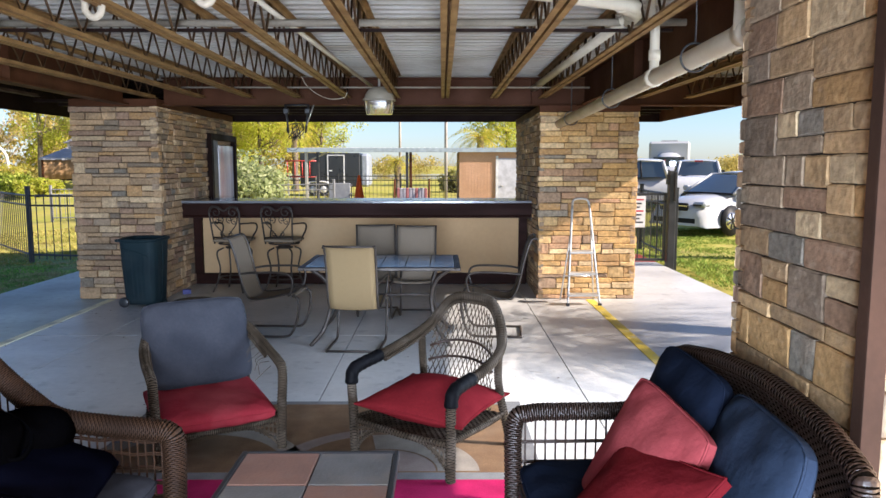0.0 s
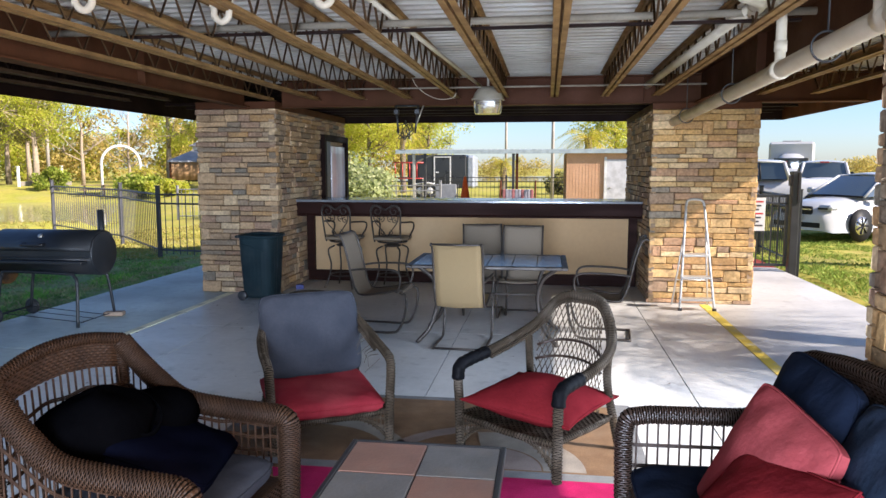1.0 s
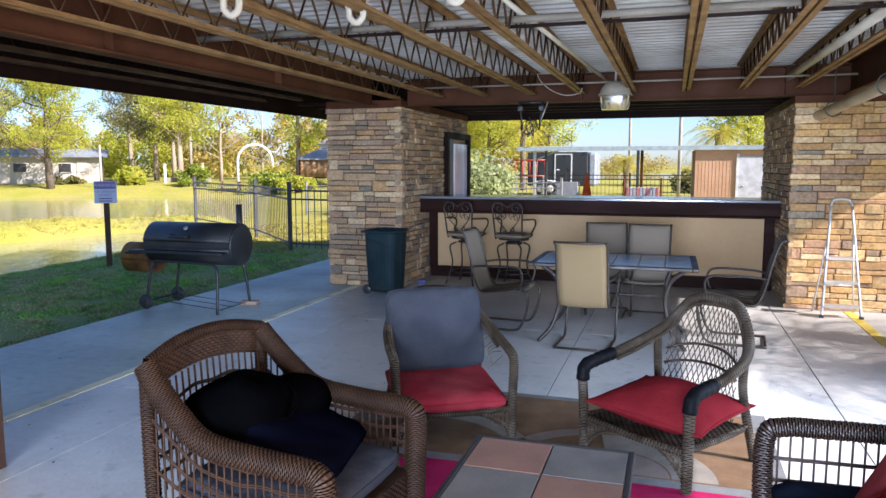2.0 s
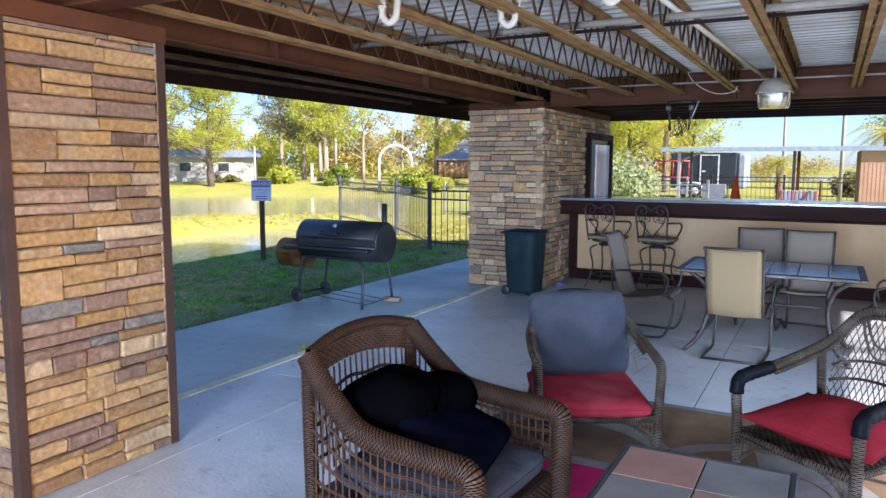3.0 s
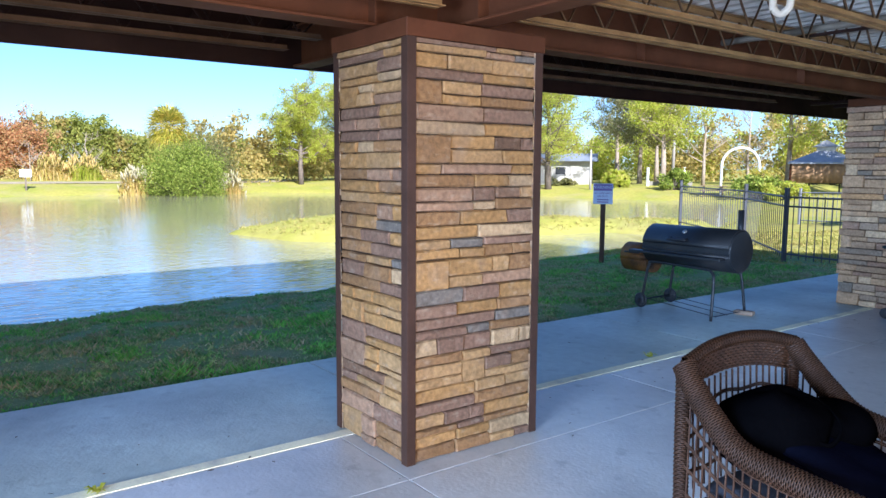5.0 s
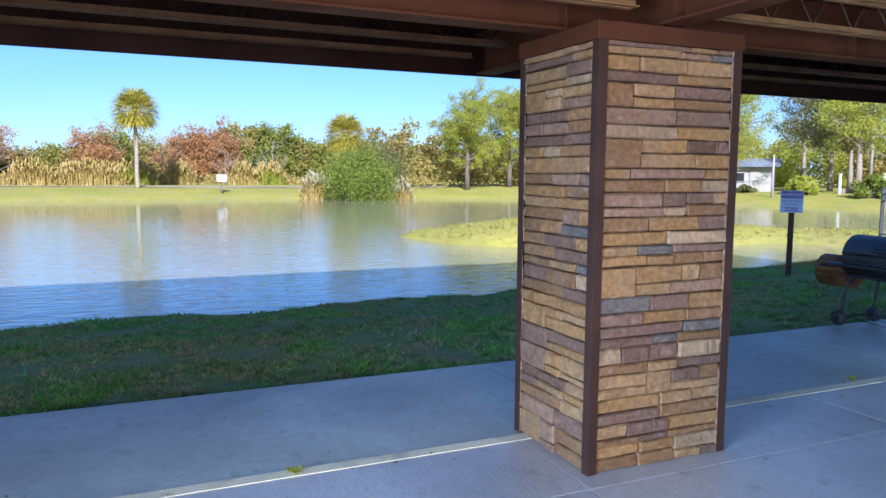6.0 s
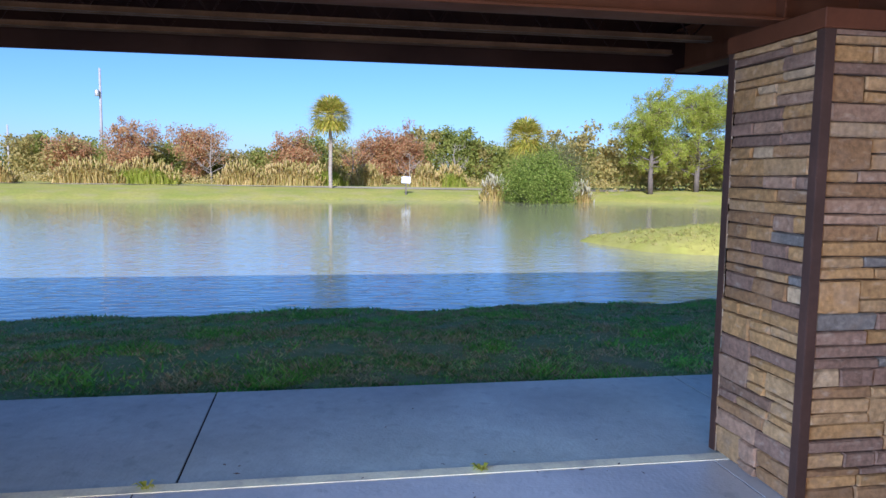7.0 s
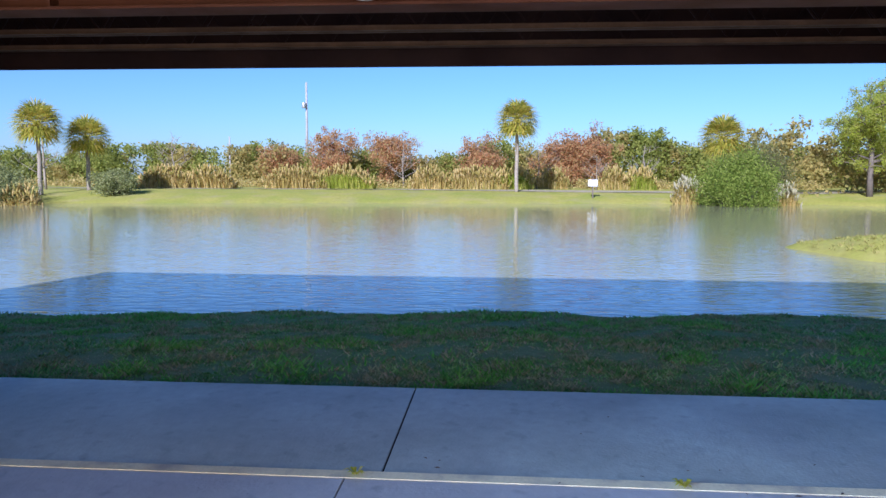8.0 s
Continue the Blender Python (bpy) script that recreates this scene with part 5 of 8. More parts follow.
def bar_stool(m):
    """Swivel stool with a scrolled iron back and padded seat; its back is towards +y."""
    ob = thing("bar_stool", "wrought-iron swivel bar stool with scrolled back and tan seat", "bar stool", m, "stools at the bar")
    iron = M_ALU_BROWN
    seat, pipe = cushion(0.42, 0.42, 0.07, 0.3, sq=6)
    part("seat_pad", seat.moved(pose(0, 0, 0.625)), mat("stool_pad", (0.27, 0.215, 0.15), (0.23, 0.18, 0.125), 5, 0.8, bump=0.3), ob, "tan fabric seat pad")
    part("seat_ring", MB().tube([(0.19 * math.cos(a * math.pi / 10), 0.19 * math.sin(a * math.pi / 10), 0.615) for a in range(20)], 0.012, 6, closed=True), iron, ob)
    part("swivel", MB().lathe([(0.0, 0.60), (0.08, 0.60), (0.08, 0.575), (0.11, 0.57), (0.11, 0.55), (0.0, 0.55)], 16), iron, ob)
    for sx in (-1, 1):
        for sy in (-1, 1):
            part("leg", MB().tube(curve([(sx * 0.10, sy * 0.10, 0.56), (sx * 0.16, sy * 0.16, 0.50), (sx * 0.135, sy * 0.135, 0.30), (sx * 0.16, sy * 0.16, 0.14), (sx * 0.205, sy * 0.205, 0.0)], 7), 0.011, 7), iron, ob)
        part("back_post", MB().tube(curve([(sx * 0.185, 0.16, 0.62), (sx * 0.185, 0.20, 0.72), (sx * 0.20, 0.235, 0.95), (sx * 0.205, 0.245, 1.02)], 7), 0.011, 7), iron, ob)
        part("armrest", MB().tube(curve([(sx * 0.198, 0.228, 0.88), (sx * 0.235, 0.08, 0.875), (sx * 0.245, -0.08, 0.865), (sx * 0.24, -0.16, 0.83), (sx * 0.235, -0.15, 0.77), (sx * 0.225, -0.10, 0.72), (sx * 0.20, -0.05, 0.64)], 7), 0.011, 7), iron, ob)

        def spiral(cx, cz, r0, turns, a0, sgn):
            pts = []
            for i in range(26):
                t = i / 25
                a = a0 + sgn * turns * 2 * math.pi * t
                rr = r0 * (1 - 0.8 * t)
                z = cz + rr * math.sin(a)
                pts.append((cx + rr * math.cos(a), 0.20 + (z - 0.72) * 0.14, z))
            return pts
        scroll = MB().tube(spiral(sx * 0.115, 1.02, 0.075, 1.3, 0 if sx > 0 else math.pi, sx), 0.007, 5)
        scroll.tube(spiral(sx * 0.06, 0.93, 0.045, 1.2, -math.pi / 2, -sx), 0.006, 5)
        scroll.tube(spiral(sx * 0.12, 0.90, 0.04, 1.1, math.pi / 2, sx), 0.006, 5)
        scroll.tube(curve([(sx * 0.01, 0.195, 0.70), (sx * 0.07, 0.20, 0.78), (sx * 0.15, 0.22, 0.88), (sx * 0.17, 0.235, 0.97)], 6), 0.007, 5)
        scroll.tube(spiral(sx * 0.05, 0.745, 0.035, 1.1, math.pi / 2, -sx), 0.006, 5)
        part("back_scroll", scroll, iron, ob)
    part("top_rail", MB().tube(curve([(-0.205, 0.245, 1.02), (-0.17, 0.25, 1.085), (-0.08, 0.252, 1.085), (0, 0.25, 1.04), (0.08, 0.252, 1.085), (0.17, 0.25, 1.085), (0.205, 0.245, 1.02)], 8), 0.011, 7), iron, ob)
    part("low_rail", MB().tube([(-0.187, 0.205, 0.70), (0.187, 0.205, 0.70)], 0.009, 6), iron, ob)
    part("foot_ring", MB().tube([(0.20 * math.cos(a * math.pi / 12), 0.20 * math.sin(a * math.pi / 12), 0.17) for a in range(24)], 0.009, 6, closed=True), iron, ob)
    return ob


stool = bar_stool(pose(-2.24, 10.13, 0.0, rz=168))
copy_thing(stool, pose(-1.60, 10.13, 0.0, rz=171))


def wheeled_bin():
    ob = thing("wheeled_bin", "dark green-black plastic wheeled rubbish bin beside the pillar", "trash bin", pose(-3.0, 9.16, 0, rz=-4))
    plastic = mat("bin_plastic", (0.011, 0.022, 0.028), (0.015, 0.030, 0.036), 4, 0.5, bump=0.1, bump_scale=80, fine=0.2, stain=(0.05, 0.055, 0.055), stain_scale=3, stain_amount=0.4)

    def wall(u, v):
        a = 2 * math.pi * u
        sx, sy = (0.178 + 0.036 * v), (0.185 + 0.05 * v)
        c, s = math.cos(a), math.sin(a)
        q = (abs(c) ** 5 + abs(s) ** 5) ** -0.2
        rib = 0.004 * math.sin(26 * a) * (1 if 0.12 < v < 0.8 else 0)
        return ((sx + rib) * c * q, (sy + rib) * s * q, 0.03 + 0.735 * v)
    part("tub", MB().grid(wall, 72, 16, True, 0.006), plastic, ob)
    part("bottom", MB().box(-0.165, 0.165, -0.17, 0.17, 0.026, 0.04, 0.004), plastic, ob)
    rim = [Vector(wall(i / 48, 1.0)) + Vector((0, 0, 0.0)) for i in range(48)]
    part("rim", MB().tube([(p.x * 1.03, p.y * 1.03, p.z) for p in rim], 0.018, 7, closed=True), plastic, ob)
    part("handle", MB().tube(curve([(-0.205, -0.12, 0.752), (-0.285, -0.10, 0.75), (-0.285, 0.10, 0.75), (-0.205, 0.12, 0.752)], 6), 0.014, 7), plastic, ob)
    part("groove", MB().tube(curve([(-0.17, -0.232, 0.68), (0.0, -0.231, 0.64), (0.15, -0.227, 0.58)], 6), 0.005, 5), plastic, ob)
    for sy in (-1, 1):
        part("wheel", MB().lathe([(0.0, -0.02), (0.05, -0.02), (0.058, -0.012), (0.058, 0.012), (0.05, 0.02), (0.0, 0.02)], 18, pose(-0.165, sy * 0.17 - 0.03, 0.058, 90)), M_BLACK, ob)
    for sx in (0.12,):
        part("foot", MB().box(sx - 0.06, sx + 0.06, -0.15, 0.15, 0.0, 0.028, 0.004), plastic, ob)


wheeled_bin()


def step_ladder():
    ob = thing("step_ladder", "aluminium three-step folding ladder standing by the pillar", "ladder", pose(2.05, 9.06, 0, rz=2))
    alu = mat("aluminium", (0.66, 0.65, 0.63), (0.58, 0.57, 0.55), 5, 0.36, metal=0.6, bump=0.08, fine=0.2)
    for s in (-1, 1):
        part("front_rail", MB().tube(curve([(s * 0.185, -0.0, 0.0), (s * 0.155, 0.09, 0.40), (s * 0.125, 0.18, 0.80), (s * 0.10, 0.26, 1.14)], 6), 0.0135, 8), alu, ob)
        part("rear_rail", MB().tube([(s * 0.20, 0.37, 0.0), (s * 0.115, 0.215, 0.86)], 0.010, 8), alu, ob)
        for y in (0.0,):
            part("rubber_foot", MB().box(s * 0.185 - 0.02, s * 0.185 + 0.02, -0.02, 0.02, 0.0, 0.03, 0.004), M_BLACK, ob)
    part("top_loop", MB().tube(curve([(-0.10, 0.26, 1.14), (-0.085, 0.275, 1.195), (-0.04, 0.28, 1.215), (0.04, 0.28, 1.215), (0.085, 0.275, 1.195), (0.10, 0.26, 1.14)], 6), 0.0135, 8), alu, ob)
    for k, z in enumerate((0.12, 0.36, 0.60)):
        t = z / 1.14
        hw = 0.185 - 0.085 * t
        y = 0.26 * t
        part("tread", MB().box(-hw, hw, y - 0.03, y + (0.10 if k < 2 else 0.17), z - 0.012, z + 0.012, 0.004), alu, ob)
    part("rear_brace", MB().tube([(-0.17, 0.315, 0.30), (0.17, 0.315, 0.30)], 0.007, 6), alu, ob)


step_ladder()


M_FENDER = mat("dark_plastic", (0.07, 0.072, 0.078), (0.05, 0.052, 0.056), 8, 0.5)


def barrel_grill():
    ob = thing("charcoal_grill", "black offset barrel smoker grill on wheels with rusty firebox", "grill", pose(-4.60, 7.62, 0, rz=0))
    black = mat("grill_black", (0.012, 0.014, 0.017), (0.018, 0.019, 0.021), 4, 0.46, bump=0.1, fine=0.25, stain=(0.06, 0.05, 0.045), stain_scale=3, stain_amount=0.4)
    rust = mat("grill_rust", (0.34, 0.15, 0.025), (0.035, 0.030, 0.028), 3.4, 0.55, bump=0.3, fine=0.3)
    zc, r, ln = 0.715, 0.225, 0.54
    lay = Matrix.Translation((0, 0, zc)) @ Matrix.Rotation(math.pi / 2, 4, "Y")

    def half(a0, a1, rr, x0, x1, mb):
        n = 18
        ang = [radians(a0 + (a1 - a0) * k / n) for k in range(n + 1)]
        mb.grid(lambda u, v: (x0 + (x1 - x0) * v, -rr * math.cos(ang[round(u * n)]), zc + rr * math.sin(ang[round(u * n)])), n, 2, True, 0.006)
        for x in (x0, x1):
            mb.add([(x, -rr * math.cos(a), zc + rr * math.sin(a)) for a in ang], [tuple(range(n + 1))])
        return mb
    part("lid", half(8, 172, r, -ln, ln, MB()), black, ob)
    part("drum", half(188, 352, r - 0.004, -ln, ln, MB()), black, ob)
    part("lid_seam", MB().box(-ln - 0.004, ln + 0.004, -r - 0.008, r + 0.004, zc - 0.034, zc - 0.020, 0.003).box(-ln, ln, -r + 0.004, r - 0.004, zc - 0.034, zc + 0.03), black, ob)
    part("lid_handle", MB().tube(curve([(-0.17, -0.20, zc + 0.10), (-0.17, -0.265, zc + 0.095), (0.03, -0.265, zc + 0.095), (0.03, -0.20, zc + 0.10)], 5), 0.016, 7), M_BLACK, ob, "black wire lid handle")
    part("thermometer", MB().lathe([(0, 0.012), (0.026, 0.010), (0.026, 0.0)], 14, Matrix.Translation((-0.04, -0.145, zc + 0.175)) @ Matrix.Rotation(radians(40), 4, "X")), M_GALV, ob)
    part("name_badge", MB().box(0.27, 0.36, -0.207, -0.200, zc + 0.068, zc + 0.083).moved(Matrix.Identity(4)), M_GALV, ob, "small pale badge bar")
    part("front_shelf", MB().box(-ln - 0.10, ln - 0.02, -r - 0.12, -r - 0.012, zc - 0.085, zc - 0.055, 0.006), black, ob)
    part("end_plate", MB().lathe([(0.0, 0.014), (r - 0.02, 0.014), (r - 0.005, 0.008), (r - 0.005, 0.0)], 28, Matrix.Translation((ln, 0, zc)) @ Matrix.Rotation(math.pi / 2, 4, "Y")), black, ob)
    part("chimney", MB().lathe([(0.032, 0.0), (0.032, 0.26), (0.026, 0.26), (0.026, 0.0)], 14, pose(ln - 0.07, 0.09, zc + 0.17)), black, ob)
    fb = MB()
    n = 16
    fz = 0.535
    for a0, a1, rr in ((-5, 185, 0.165), (185, 355, 0.160)):
        ang = [radians(a0 + (a1 - a0) * k / n) for k in range(n + 1)]
        fb.grid(lambda u, v: (-ln - 0.36 + 0.36 * v, -rr * math.cos(ang[round(u * n)]), fz + rr * math.sin(ang[round(u * n)])), n, 2, True, 0.006)
        for x in (-ln - 0.36, -ln):
            fb.add([(x, -rr * math.cos(a), fz + rr * math.sin(a)) for a in ang], [tuple(range(n + 1))])
    firebox = part("firebox", fb, rust, ob, "rust-orange scorched firebox")
    part("firebox_handle", MB().tube(curve([(-ln - 0.27, -0.15, fz + 0.07), (-ln - 0.27, -0.19, fz + 0.07), (-ln - 0.09, -0.19, fz + 0.07), (-ln - 0.09, -0.15, fz + 0.07)], 5), 0.010, 6), black, firebox)
    for sy in (-1, 1):
        frame_run = [(-ln + 0.04, sy * 0.25, 0.085), (-ln + 0.09, sy * 0.24, 0.40), (-ln + 0.12, sy * 0.235, 0.50), (-ln + 0.19, sy * 0.235, 0.535), (ln - 0.28, sy * 0.235, 0.525),
                     (ln - 0.17, sy * 0.24, 0.50), (ln - 0.13, sy * 0.26, 0.40), (ln - 0.11, sy * 0.31, 0.0 if sy < 0 else 0.045)]
        part("leg_frame", MB().tube(curve(frame_run, 6), 0.016, 8), black, ob)
        wheel = part("wheel", MB().lathe([(0.018, -0.02), (0.062, -0.014), (0.062, 0.014), (0.018, 0.02)], 18, pose(-ln + 0.04, sy * 0.27, 0.085, 90)), M_FENDER, ob, "dark plastic wheel hub")
        part("tyre", MB().tube([(-ln + 0.04 + 0.07 * math.cos(a * math.pi / 12), sy * 0.27, 0.085 + 0.07 * math.sin(a * math.pi / 12)) for a in range(24)], 0.0155, 7, closed=True), M_BLACK, wheel)
    part("axle", MB().tube([(-ln + 0.04, -0.27, 0.085), (-ln + 0.04, 0.27, 0.085)], 0.008, 6), black, ob)
    for k in range(3):
        y = -0.20 + 0.20 * k
        part("shelf_wire", MB().tube([(-ln + 0.05, y, 0.10), (ln - 0.12, y, 0.03)], 0.004, 4), black, ob)
    for x in (-ln + 0.05, ln - 0.12):
        part("shelf_wire", MB().tube([(x, -0.24, 0.10 - 0.07 * (x + ln) / (2 * ln)), (x, 0.24, 0.10 - 0.07 * (x + ln) / (2 * ln))], 0.005, 4), black, ob)
    bx = thing("brick", "worn tan brick under the grill's leg", "brick", pose(-4.17, 7.93, 0, rz=12))
    part("brick_body", MB().box(-0.10, 0.10, -0.05, 0.05, 0, 0.044, 0.006), mat("brick_clay", (0.34, 0.25, 0.18), (0.27, 0.20, 0.15), 12, 0.9, bump=0.4), bx)


barrel_grill()


# ---- overhead: pipes, lamp, hanging basket ----
def pipe_thing(name, label, m=None):
    return thing(name, label, "pipe", m)


drain = pipe_thing("drain_pipe", "white PVC drain pipe hung below the joists beside the pillars")
part("main_run", MB().tube([(1.80, 9.48, 2.085), (1.70, 4.1, 2.150), (1.66, 2.2, 2.175)], 0.050, 16), M_PVC, drain)
for y in (2.9, 3.93, 5.38):
    t = (9.48 - y) / 7.28
    x, z = 1.80 - 0.14 * t, 2.085 + 0.09 * t
    part("coupling", MB().tube([(x, y - 0.05, z), (x, y + 0.05, z)], 0.057, 16), M_PVC, drain)
for y in (4.6, 6.6, 8.6):
    t = (9.48 - y) / 7.28
    x, z = 1.80 - 0.14 * t, 2.085 + 0.09 * t
    hang = MB().tube([(x + 0.072 * math.cos(a * math.pi / 10), y, z + 0.072 * math.sin(a * math.pi / 10)) for a in range(20)], 0.006, 5, closed=True)
    hang.tube([(x, y, z + 0.07), (x, y, DECK_Z)], 0.005, 5)
    part("hanger", hang, M_BLACK, drain)
part("riser", MB().tube(curve([(1.722, 5.38, 2.14), (1.722, 5.38, 2.26), (1.722, 5.38, 2.36), (1.72, 5.385, 2.45), (1.70, 5.40, 2.54), (1.70, 5.40, 2.67)], 6), 0.030, 12), M_PVC, drain)
part("riser_elbow", MB().tube([(1.722, 5.38, 2.24), (1.722, 5.38, 2.30)], 0.036, 12), M_PVC, drain)
part("branch", MB().tube(curve([(1.68, 3.93, 2.16), (1.68, 3.92, 2.35), (1.69, 3.91, 2.55), (1.69, 3.90, 2.68)], 6), 0.045, 12), M_PVC, drain)

small = pipe_thing("waste_pipe", "cream PVC waste pipe threaded between the joists")
part("long_run", MB().tube([(1.50, 9.55, 2.50), (1.60, 5.55, 2.53)], 0.036, 12), M_PVC, small)
part("cross_run", MB().tube(curve([(1.60, 5.5, 2.53), (1.58, 5.30, 2.535), (1.45, 5.2, 2.54), (1.1, 5.1, 2.56), (0.7, 5.0, 2.58)], 6), 0.042, 12), M_PVC, small)
part("elbow", MB().tube(curve([(1.62, 5.62, 2.53), (1.60, 5.38, 2.532), (1.47, 5.22, 2.54)], 6), 0.050, 12), M_PVC, small)

water_line = pipe_thing("supply_pipe", "pale painted steel pipe crossing above the joists' lower chords")
part("run", MB().tube([(-3.15, 5.72, 2.52), (2.0, 5.66, 2.52)], 0.024, 10), M_DULL_PIPE, water_line)
part("brace_strip", MB().box(-2.6, 1.9, 5.60, 5.635, 2.452, 2.47), M_DARK_BROWN, water_line)
bracing = pipe_thing("conduit", "thin galvanised conduit near the bar's beam")
part("run", MB().tube([(-2.6, 9.0, 2.455), (2.05, 9.0, 2.455)], 0.010, 8), M_DULL_PIPE, bracing)
slant = pipe_thing("conduit", "slanting pale conduit below the deck")
part("run", MB().tube([(-0.75, 4.4, 2.60), (-0.38, 9.3, 2.50)], 0.018, 8), M_PVC, slant)


M_TRAP = mat("trap_plastic", (0.40, 0.35, 0.27), (0.33, 0.28, 0.21), 4, 0.5, fine=0.15)


def drain_trap(x, y, z, turn, label):
    ob = thing("drain_trap", label, "pipe trap", pose(x, y, z, rz=turn), "traps under the floor above")
    part("bend", MB().tube(curve([(0, 0, 0.42), (0, 0, 0.08), (0.008, 0, 0.035), (0.04, 0, 0.012), (0.072, 0, 0.035), (0.08, 0, 0.075), (0.085, 0, 0.12), (0.11, 0, 0.15), (0.16, 0, 0.16)], 6), 0.018, 12), M_TRAP, ob)
    part("collar", MB().tube([(0, 0, 0.085), (0, 0, 0.13)], 0.023, 12), M_TRAP, ob)
    part("arm_pipe", MB().tube([(0.15, 0, 0.16), (1.0, 0.02, 0.17)], 0.016, 12), M_TRAP, ob)
    return ob


drain_trap(-1.80, 4.05, 2.29, 12, "white PVC drain trap hanging between the joists")
drain_trap(-1.35, 4.55, 2.32, 8, "white PVC drain trap with a long side arm")
drain_trap(-0.70, 4.24, 2.32, 20, "white PVC drain trap below the deck")


def wall_pack():
    ob = thing("area_light", "box-shaped area light with a ribbed clear lens hung from a joist", "light fixture", pose(-0.27, 9.02, 2.165))
    housing = mat("lamp_housing", (0.34, 0.30, 0.23), (0.28, 0.24, 0.18), 5, 0.45, bump=0.1)
    part("housing", MB().lathe([(0.165, 0.155), (0.168, 0.175), (0.150, 0.225), (0.115, 0.268), (0.06, 0.295), (0.0, 0.298)], 28, Matrix.Diagonal((1, 0.82, 1, 1))), housing, ob)
    glass = bpy.data.materials.new("ribbed_glass")
    glass.use_nodes = True
    g = glass.node_tree.nodes["Principled BSDF"]
    g.inputs["Base Color"].default_value = (0.72, 0.69, 0.63, 1)
    g.inputs["Roughness"].default_value = 0.14
    g.inputs["Transmission Weight"].default_value = 0.92
    lens = MB()

    def shell(u, v):
        a = 2 * math.pi * u
        c, s = math.cos(a), math.sin(a)
        q = (abs(c) ** 4 + abs(s) ** 4) ** -0.25
        k = (1 - 0.16 * v ** 2) * (1 + 0.012 * math.sin(40 * a))
        return (0.165 * c * q * k, 0.13 * s * q * k, 0.155 - 0.155 * v)
    lens.grid(shell, 80, 6)
    lens.add([shell(i / 80, 1.0) for i in range(80)], [tuple(range(80))])
    part("lens", lens, glass, ob, "ribbed clear lens")
    part("lens_rim", MB().tube([(p[0] * 1.03, p[1] * 1.03, 0.155) for p in (shell(i / 40, 0) for i in range(40))], 0.010, 6, closed=True), housing, ob)
    part("stem", MB().tube([(0, 0, 0.29), (0, 0, 0.515)], 0.012, 8), M_GALV, ob)


wall_pack()


def hanging_hoop():
    ob = thing("hanging_basket", "black wire basket frame hanging from the cross beam", "wire basket", pose(-1.27, 9.45, 1.90))
    r = random.Random(3)
    for k in range(6):
        m = pose(r.uniform(-0.02, 0.02), 0, 0.10 + r.uniform(-0.02, 0.02), r.uniform(0, 180), r.uniform(0, 60), r.uniform(0, 180))
        q = r.uniform(0.085, 0.115)
        part("ring", MB().tube([m @ Vector((q * math.cos(a * math.pi / 12), q * math.sin(a * math.pi / 12), 0)) for a in range(24)], 0.005, 5, closed=True), M_BLACK, ob)
    part("low_ring", MB().tube([(-0.05 + 0.075 * math.cos(a * math.pi / 12), 0.02 * math.sin(a * math.pi / 12), -0.05 + 0.075 * math.sin(a * math.pi / 12)) for a in range(24)], 0.003, 4, closed=True), M_BLACK, ob)
    for q in (-1, 1):
        part("strap", MB().tube([(q * 0.10, 0, 0.08), (q * 0.115, 0.01, 0.22), (q * 0.135, 0.02, 0.405)], 0.013, 6), M_BLACK, ob)
        part("clamp", MB().box(q * 0.125 - 0.03, q * 0.125 + 0.03, -0.02, 0.03, 0.30, 0.36, 0.006), M_BLACK, ob)
    part("cross_bar", MB().tube([(-0.135, 0.02, 0.40), (0.135, 0.02, 0.40)], 0.012, 6), M_BLACK, ob)
    part("strut", MB().tube([(0.11, 0, 0.16), (0.20, 0.0, 0.40)], 0.007, 6), M_GALV, ob)


hanging_hoop()
wire = thing("loose_cable", "thin pale cable sagging below the beam", "cable")
part("strand", MB().tube(curve([(-0.62, 9.0, 2.40), (-0.66, 9.0, 2.345), (-0.82, 9.05, 2.335), (-0.98, 9.12, 2.40), (-1.10, 9.15, 2.50), (-1.16, 9.2, 2.60)], 8), 0.004, 5), M_PVC, wire)
dome = thing("ceiling_light", "small white dome light under the joists", "light fixture", pose(-2.96, -0.18, 2.262))
part("globe", MB().lathe([(0.0, 0.0), (0.04, 0.008), (0.07, 0.04), (0.075, 0.09), (0.06, 0.14)], 18), M_PVC, dome)
part("base", MB().lathe([(0.06, 0.14), (0.03, 0.16), (0.03, 0.41), (0.0, 0.41)], 14), M_GALV, dome)


